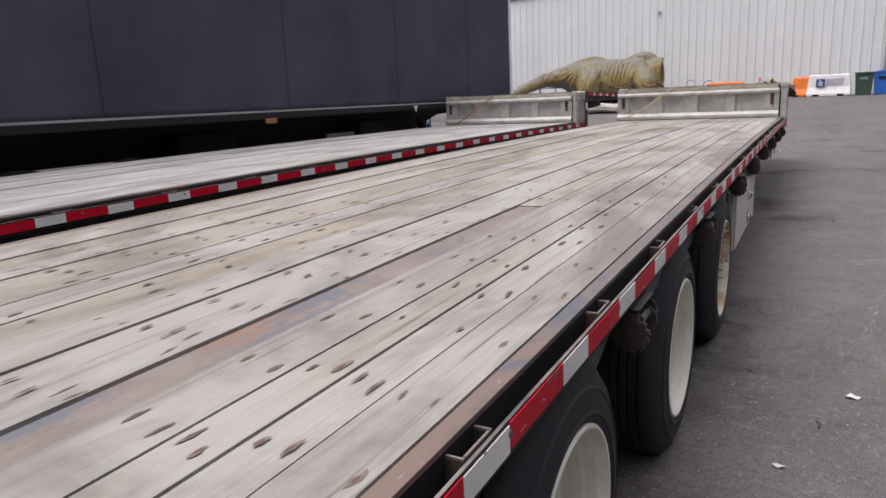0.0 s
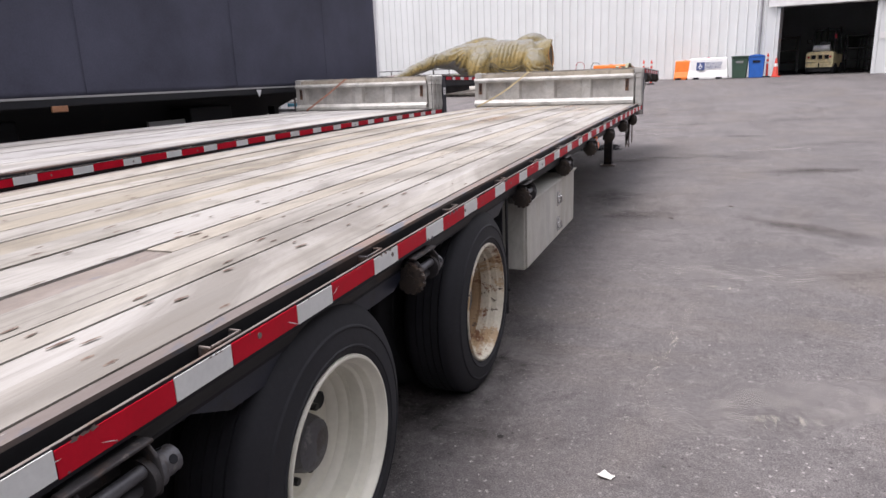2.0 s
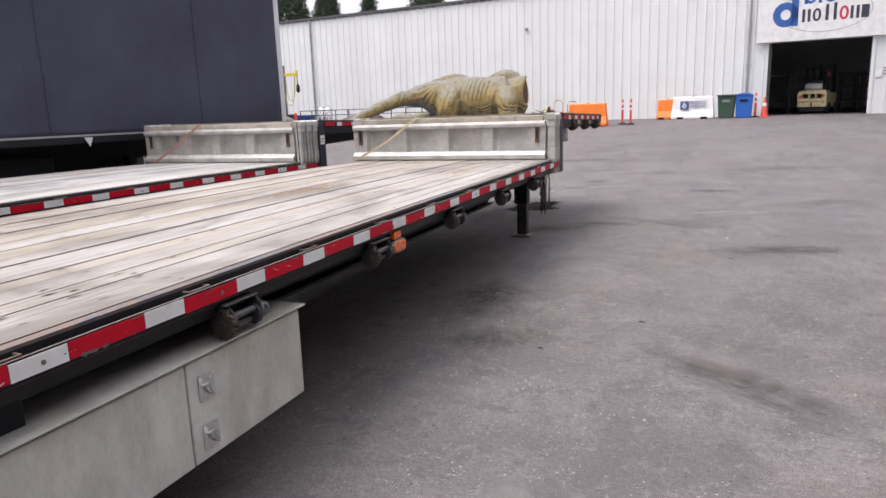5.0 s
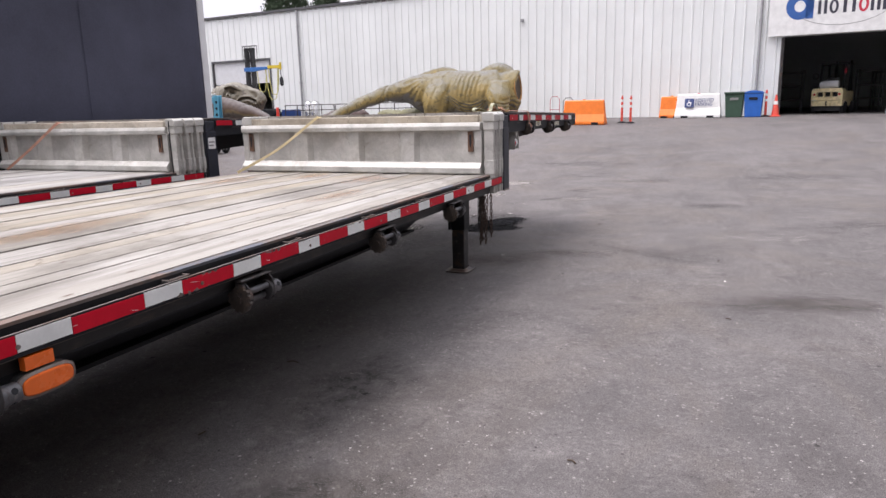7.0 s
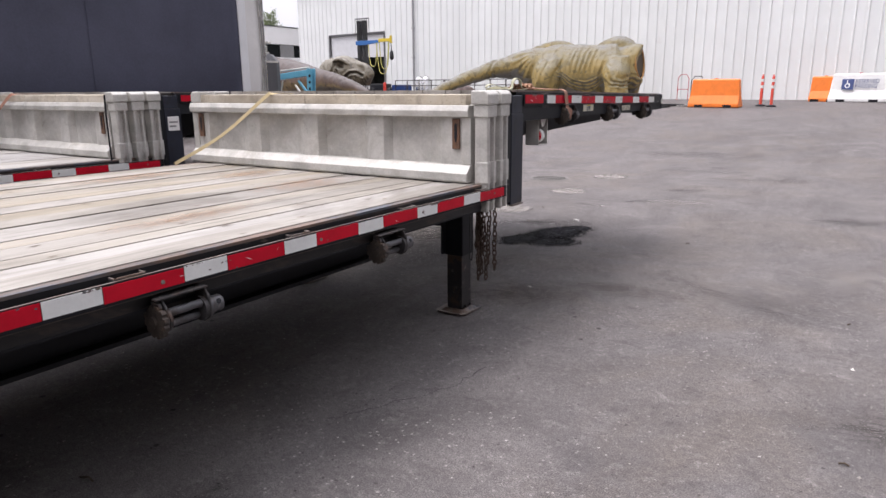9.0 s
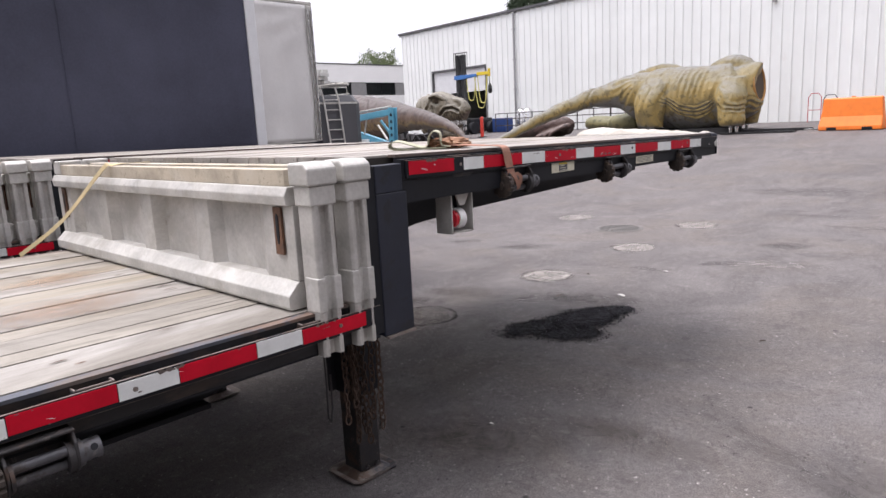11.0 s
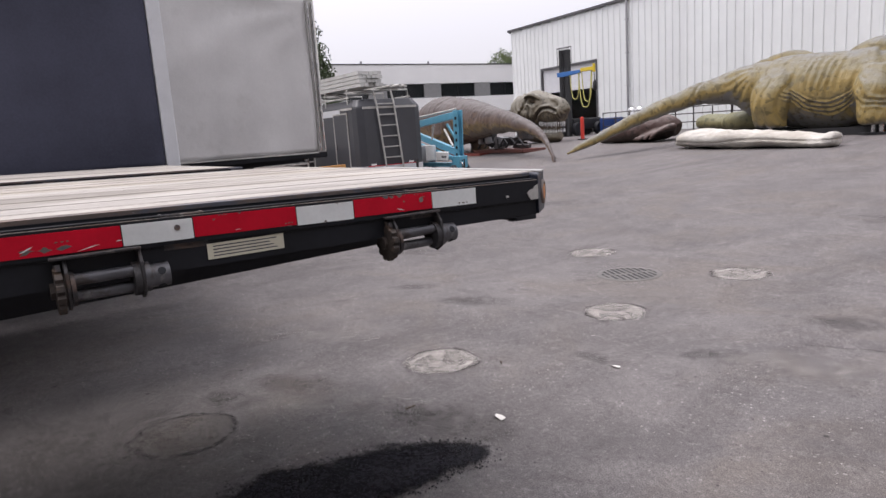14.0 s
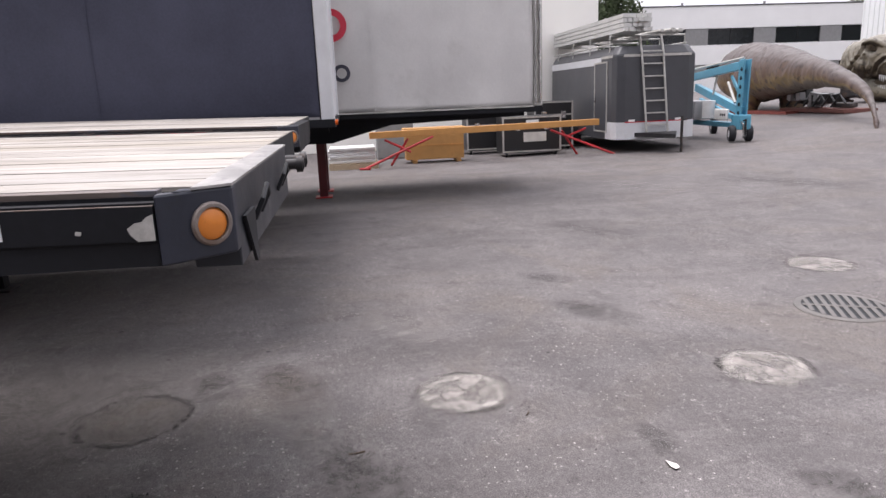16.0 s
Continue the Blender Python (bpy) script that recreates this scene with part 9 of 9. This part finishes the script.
# ---- blue towable boom lift ----
def boom_lift():
    g = ground_z(25.4)
    root = thing("boom_lift", pose(-14.45, 25.25, g), "sky blue towable boom lift parked on small wheels", "boom lift")
    bm = bmesh.new()
    prism(bm, [(-0.10, 0.42), (0.10, 0.42), (0.17, 1.98), (-0.05, 1.98)], "y", -0.10, -0.06)
    prism(bm, [(-0.10, 0.42), (0.10, 0.42), (0.17, 1.98), (-0.05, 1.98)], "y", 0.06, 0.10)
    part("mast_plate", bm, LIFT_BLUE, root, "blue drilled steel mast plate", bevel=0.01)
    for k in range(6):
        z = 0.7 + 0.21 * k
        bm = bmesh.new()
        tube(bm, [(0.02 + 0.04 * (z - 0.4), -0.104, z), (0.02 + 0.04 * (z - 0.4), -0.1005, z)], 0.05, 12)
        part("lightening_hole", bm, BLACK, root)
    for pts, r in (([(0.0, 0, 1.85), (-3.2, 0.3, 1.62)], 0.10), ([(0.0, 0, 0.75), (-2.8, 0.3, 1.35)], 0.10), ([(-0.1, -0.15, 0.6), (-2.2, 0.1, 1.0)], 0.06), ([(-0.05, 0, 1.1), (-0.6, 0.05, 1.6)], 0.04)):
        bm = bmesh.new()
        a, c = Vector(pts[0]), Vector(pts[1])
        d = (c - a)
        m = Matrix.Translation(a) @ d.to_track_quat("X", "Z").to_matrix().to_4x4()
        box(bm, 0, d.length, -r * 0.7, r * 0.7, -r, r, m)
        part("boom_arm", bm, LIFT_BLUE, root, bevel=0.01)
    bm = bmesh.new()
    tube(bm, [(0.0, 0, 2.02), (-3.0, 0.3, 1.86)], 0.03, 8)
    part("steel_rod", bm, ALU_RAIL, root)
    for a, c, r in (((-0.15, -0.09, 0.95), (-0.75, 0.05, 1.45), 0.035), ((-1.55, 0.1, 1.15), (-1.35, 0.1, 1.75), 0.028)):
        bm = bmesh.new()
        tube(bm, [a, c], r, 10)
        part("lift_cylinder", bm, ALU, root, "bright steel lift cylinder", smooth=True)
    bm = bmesh.new()
    box(bm, -0.16, 0.20, -0.16, 0.16, 0.30, 0.66)
    part("mast_foot", bm, LIFT_BLUE, root, bevel=0.02)
    bm = bmesh.new()
    box(bm, -0.95, -0.30, -0.20, -0.13, 0.52, 0.80)
    part("control_box", bm, WHITE_PLASTIC, root, bevel=0.03)
    for k in range(3):
        bm = bmesh.new()
        box(bm, -0.62 + 0.09 * k, -0.56 + 0.09 * k, -0.206, -0.2005, 0.62, 0.68)
        part("control_knob", bm, BLACK, root)
    bm = bmesh.new()
    tube(bm, [(0.21, -0.05, 0.52), (0.36, -0.08, 0.56), (0.36, -0.08, 0.20), (0.30, -0.1, 0.12)], 0.022, 6)
    part("hitch", bm, CASE_BLACK, root)
    bm = bmesh.new()
    box(bm, -2.8, 0.05, -0.12, 0.12, 0.34, 0.46)
    part("base_beam", bm, LIFT_BLUE, root, bevel=0.01)
    bm = bmesh.new()
    box(bm, -2.4, -1.5, -0.45, 0.2, 0.5, 1.0)
    part("battery_box", bm, PIPE_GREY, root, bevel=0.03)
    bm = bmesh.new()
    tube(bm, [(-1.2, -0.2, 0.55), (-1.2, -0.2, 1.0)], 0.16, 16)
    part("hydraulic_tank", bm, WHITE_PLASTIC, root, smooth=True)
    for x, y, r in ((0.0, -0.22, 0.2), (0.05, 0.2, 0.2), (-2.6, 0.75, 0.26), (-2.6, -0.35, 0.26)):
        bm = bmesh.new()
        lathe(bm, [(-0.07, r * 0.45), (-0.08, r * 0.85), (-0.05, r), (0.05, r), (0.08, r * 0.85), (0.07, r * 0.45)], 28, pose(x, y, r + 0.005, 0, 0, 70))
        wh_ = part("wheel", bm, RUBBER, root, smooth=True)
        bm = bmesh.new()
        lathe(bm, [(-0.075, 0.0001), (-0.075, r * 0.44), (0.075, r * 0.44), (0.075, 0.0001)], 20, pose(x, y, r + 0.005, 0, 0, 70))
        part("rim", bm, WHITE_PAINT, wh_, smooth=True)
    bm = bmesh.new()
    tube(bm, [(0.15, -0.1, 0.5), (0.32, -0.12, 0.45), (0.34, -0.1, 0.15)], 0.025, 6)
    part("safety_chain", bm, CHROME, root)


boom_lift()


# ---- goods behind the grey trailer ----
def goods():
    root = thing("plywood_crate", pose(-15.3, 17.7, 0.0, 0, 0, 0), "orange plywood crate standing on low battens", "crate")
    bm = bmesh.new()
    box(bm, -0.5, 0.0, -0.75, 0.70, 0.09, 0.80)
    part("body", bm, CRATE_WOOD, root, bevel=0.006)
    bm = bmesh.new()
    box(bm, -0.54, 0.03, -0.80, 0.75, 0.802, 0.86)
    part("lid", bm, CRATE_WOOD, root, bevel=0.006)
    for y in (-0.6, 0.5):
        bm = bmesh.new()
        box(bm, -0.5, 0.0, y, y + 0.12, 0.0, 0.088)
        part("batten", bm, CRATE_WOOD, root)
    bm = bmesh.new()
    box(bm, 0.001, 0.012, -0.75, 0.70, 0.42, 0.46)
    part("band", bm, BEAM_WOOD, root)

    def road_case(m, w, h, label):
        root = thing("road_case", m, label, "road case", "road cases")
        bm = bmesh.new()
        box(bm, -0.75, 0, 0, w, 0.12, h)
        part("body", bm, CASE_BLACK, root, bevel=0.008)
        for y in (0.0, w - 0.045):
            bm = bmesh.new()
            box(bm, 0.001, 0.012, y, y + 0.045, 0.12, h)
            part("edge_strip", bm, ALU_RAIL, root)
        for z in (0.12, h * 0.72, h - 0.045):
            bm = bmesh.new()
            box(bm, 0.001, 0.011, 0.046, w - 0.046, z, z + 0.04)
            part("edge_strip", bm, ALU_RAIL, root)
        for y in (w * 0.25, w * 0.75):
            bm = bmesh.new()
            box(bm, 0.013, 0.02, y - 0.07, y + 0.07, h * 0.66, h * 0.80)
            part("latch", bm, CHROME, root)
        for y in (0.12, w - 0.12):
            bm = bmesh.new()
            lathe(bm, [(-0.02, 0.0001), (-0.02, 0.055), (0.02, 0.055), (0.02, 0.0001)], 14, pose(-0.08, y, 0.058, 0, 0, 90))
            part("castor", bm, RUBBER, root, smooth=True)
        bm = bmesh.new()
        box(bm, -0.70, -0.05, 0.05, w - 0.05, 0.09, 0.119)
        part("base_board", bm, CASE_BLACK, root)
        return root
    c = road_case(pose(-15.6, 19.45, 0.0), 1.55, 1.02, "black road case with bright metal edges on castors")
    bm = bmesh.new()
    box(bm, 0.013, 0.018, 0.55, 1.15, 0.38, 0.62)
    part("paper_sheet", bm, PAPER, c)
    bm = bmesh.new()
    box(bm, 0.013, 0.018, 0.62, 0.95, 0.82, 0.93)
    part("text_bar", bm, WHITE_TAPE, c)
    c2 = road_case(pose(-16.9, 18.75, 0.0), 1.2, 1.05, "black road case with bright metal edges on castors")
    c3 = road_case(pose(-16.75, 20.6, 0.0), 1.1, 1.35, "black road case with bright metal edges on castors")
    # beam on two red stands
    bm = bmesh.new()
    a = Vector((-14.55, 16.05, 0.70))
    d = Vector((-14.95, 21.75, 0.76)) - a
    box(bm, 0, d.length, -0.07, 0.07, 0.0, 0.15, Matrix.Translation(a) @ d.to_track_quat("X", "Z").to_matrix().to_4x4())
    tagged(part("timber_beam", bm, BEAM_WOOD, bevel=0.008), "long orange timber beam resting on red stands", "beam")
    for y, x, legs in ((16.75, -14.60, (((0.0, 0.8, 0.69), (0.25, -0.85, 0.03)), ((0.0, -0.35, 0.66), (0.12, 0.25, 0.36)), ((0.0, 0.2, 0.66), (-0.3, -0.2, 0.03)))),
                       (21.1, -14.92, (((0.05, -0.6, 0.69), (0.25, 1.0, 0.03)), ((0.05, 0.3, 0.70), (0.0, -0.2, 0.5)), ((0.0, -0.3, 0.66), (-0.3, 0.2, 0.03))))):
        st = thing("red_stand", pose(x, y, 0.0), "low red folding steel stand under the beam", "stand", "beam stands")
        for p0, p1 in legs:
            bm = bmesh.new()
            tube(bm, [p0, p1], 0.03, 7)
            part("leg", bm, RED_PAINT, st, smooth=True)
        bm = bmesh.new()
        q = legs[0][1]
        tube(bm, [(q[0] - 0.05, q[1] - 0.12, 0.028), (q[0] + 0.05, q[1] + 0.12, 0.028)], 0.028, 7)
        part("foot", bm, RED_PAINT, st)
    # pallet with wrapped boards
    p = thing("pallet", pose(-15.1, 15.65, 0.0), "pale wooden pallet stacked with white wrapped boards", "pallet")
    for k in range(5):
        bm = bmesh.new()
        box(bm, -0.55, 0.45, -0.55 + 0.23 * k, -0.40 + 0.23 * k, 0.12, 0.145)
        part("slat", bm, PALE_WOOD, p)
    for k in range(3):
        bm = bmesh.new()
        box(bm, -0.55 + 0.45 * k, -0.45 + 0.45 * k, -0.58, 0.58, 0.0, 0.119)
        part("bearer", bm, PALE_WOOD, p)
    rnd = random.Random(4)
    for k in range(6):
        bm = bmesh.new()
        j = rnd.uniform(-0.05, 0.05)
        box(bm, -0.5 + j, 0.40 + j, -0.55 + j, 0.52, 0.147 + 0.06 * k, 0.203 + 0.06 * k)
        part("wrapped_board", bm, WRAP, p, bevel=0.01)
    bm = bmesh.new()
    box(bm, -17.6, -16.9, 16.3, 17.3, 0.0, 0.95)
    tagged(part("grey_box", bm, PANEL_GREY, bevel=0.04), "grey plastic storage box behind the crate", "box")


goods()


# ---- buildings in the distance ----
def office():
    root = thing("office_building", pose(-60, 0, 0), "low white office building with a band of dark windows", "building")
    root["kind"] = "structure"
    bm = bmesh.new()
    box(bm, -12, -0.31, 22, 90, 0.5, 8.6)
    part("core", bm, STUCCO, root)
    for z0, z1 in ((0.5, 2.2), (3.4, 5.15), (6.65, 8.6)):
        bm = bmesh.new()
        box(bm, -0.30, 0.0, 22, 90, z0, z1)
        part("wall_band", bm, STUCCO, root)
    bm = bmesh.new()
    box(bm, -12.1, 0.05, 21.9, 90.1, 8.602, 8.72)
    part("coping", bm, TRIM_DARK, root)
    y, k = 22.0, 0
    while y < 89:
        w = 4.6 if k % 2 == 0 else 2.2
        for z0, z1 in ((5.152, 6.648), (2.202, 3.398)):
            if k % 2 == 0:
                win = new("window")
                win.parent = root
                bm = bmesh.new()
                box(bm, -0.25, -0.20, y + 0.05, y + w - 0.05, z0 + 0.04, z1 - 0.04)
                part("pane", bm, WINDOW_DARK, win)
                for yy in (y, y + w / 2 - 0.025, y + w - 0.05):
                    bm = bmesh.new()
                    box(bm, -0.24, -0.15, yy, yy + 0.05, z0, z1)
                    part("mullion", bm, CASE_BLACK, win)
            else:
                bm = bmesh.new()
                box(bm, -0.29, -0.06, y, y + w, z0, z1)
                part("infill_panel", bm, PANEL_GREY, root)
        y += w
        k += 1
    for y in (48, 56.5, 66):
        bm = bmesh.new()
        tube(bm, [(-3, y, 8.72), (-3, y, 9.3)], 0.12, 8)
        part("roof_vent", bm, PIPE_GREY, root)


office()


def white_block():
    root = thing("white_building", pose(-20.0, 23.6, 0), "tall plain cream white building wall behind the trailers", "building")
    root["kind"] = "structure"
    bm = bmesh.new()
    box(bm, -14, 0, -16, 0, 0.0, 9.0)
    part("wall", bm, CREAM_WALL, root, bevel=0.02)
    bm = bmesh.new()
    box(bm, -14.1, 0.1, -16.1, 0.1, 9.002, 9.15)
    part("coping", bm, TRIM_DARK, root)


white_block()


LEAF_MID = plain("mid_green_needles", (0.058, 0.085, 0.034), 0.6, dirt=(0.10, 0.125, 0.05), amount=0.4, dscale=3.0)


def tree(x, y, h, r, seed, leaf, conifer, n_clumps):
    rnd = random.Random(seed)
    g = ground_z(y)
    root = thing("tree", pose(x, y, g), "tall dark conifer behind the buildings" if conifer else "round pale green tree behind the buildings", "tree", "background trees")
    bm = bmesh.new()
    tube(bm, [(0, 0, 0), (0.1, 0, h * 0.4), (0, 0.1, h * 0.92)], [0.35, 0.25, 0.04], 8)
    for k in range(12):
        z = h * rnd.uniform(0.25, 0.85)
        a = rnd.uniform(0, 6.3)
        rr = r * (1 - z / h) * 1.1 if conifer else r * 0.7
        tube(bm, [(0, 0, z), (rr * math.cos(a), rr * math.sin(a), z + (0.1 if conifer else 0.25) * rr)], [0.10, 0.02], 5)
    part("trunk", bm, BARK, root, smooth=True)
    verts, faces = [], []
    for _ in range(n_clumps):
        if conifer:
            t = rnd.random() ** 0.8
            z = h * (0.18 + 0.82 * t)
            rad = r * (1 - t) ** 0.75 * (0.55 + 0.6 * rnd.random()) + 0.15
            a = rnd.uniform(0, 6.283)
            c = Vector((rad * math.cos(a), rad * math.sin(a), z - 0.15 * rad))
        else:
            u = Vector((rnd.gauss(0, 1), rnd.gauss(0, 1), rnd.gauss(0, 1))).normalized()
            q = 0.55 + 0.5 * rnd.random()
            c = Vector((u.x * r * q, u.y * r * q, h * 0.66 + u.z * h * 0.32 * q))
            c += Vector((noise.noise(u * 2 + Vector((seed, 0, 0))), noise.noise(u * 2.5), noise.noise(u * 3))) * r * 0.35
        for _k in range(12):
            s = rnd.uniform(0.08, 0.19)
            o = c + Vector((rnd.gauss(0, 0.22), rnd.gauss(0, 0.22), rnd.gauss(0, 0.18)))
            e = Euler((rnd.uniform(0, 6.3), rnd.uniform(0, 6.3), rnd.uniform(0, 6.3))).to_matrix()
            i = len(verts)
            verts += [tuple(o + e @ Vector(p)) for p in ((-s, 0, 0), (0, -s * 0.5, 0.08), (s, 0, 0), (0, s * 0.5, 0.08))]
            faces.append((i, i + 1, i + 2, i + 3))
    me = bpy.data.meshes.new("crown")
    me.from_pydata(verts, [], faces)
    me.materials.append(leaf)
    cr = new("crown", me)
    cr.parent = root


tree(-49, 80, 18.5, 5.5, 1, LEAF, True, 2600)
tree(-44.5, 82, 16.8, 4.0, 2, LEAF, True, 1800)
tree(-37.5, 80, 15.6, 2.0, 3, LEAF, True, 900)
tree(-30, 80, 17.2, 4.2, 4, LEAF, True, 1800)
tree(-19, 80, 15.6, 4.0, 5, LEAF, True, 1500)
tree(-92, 93, 13.5, 4.2, 6, LEAF_PALE, False, 1500)
tree(-48.5, 33.6, 15.0, 4.0, 7, LEAF_MID, True, 2600)
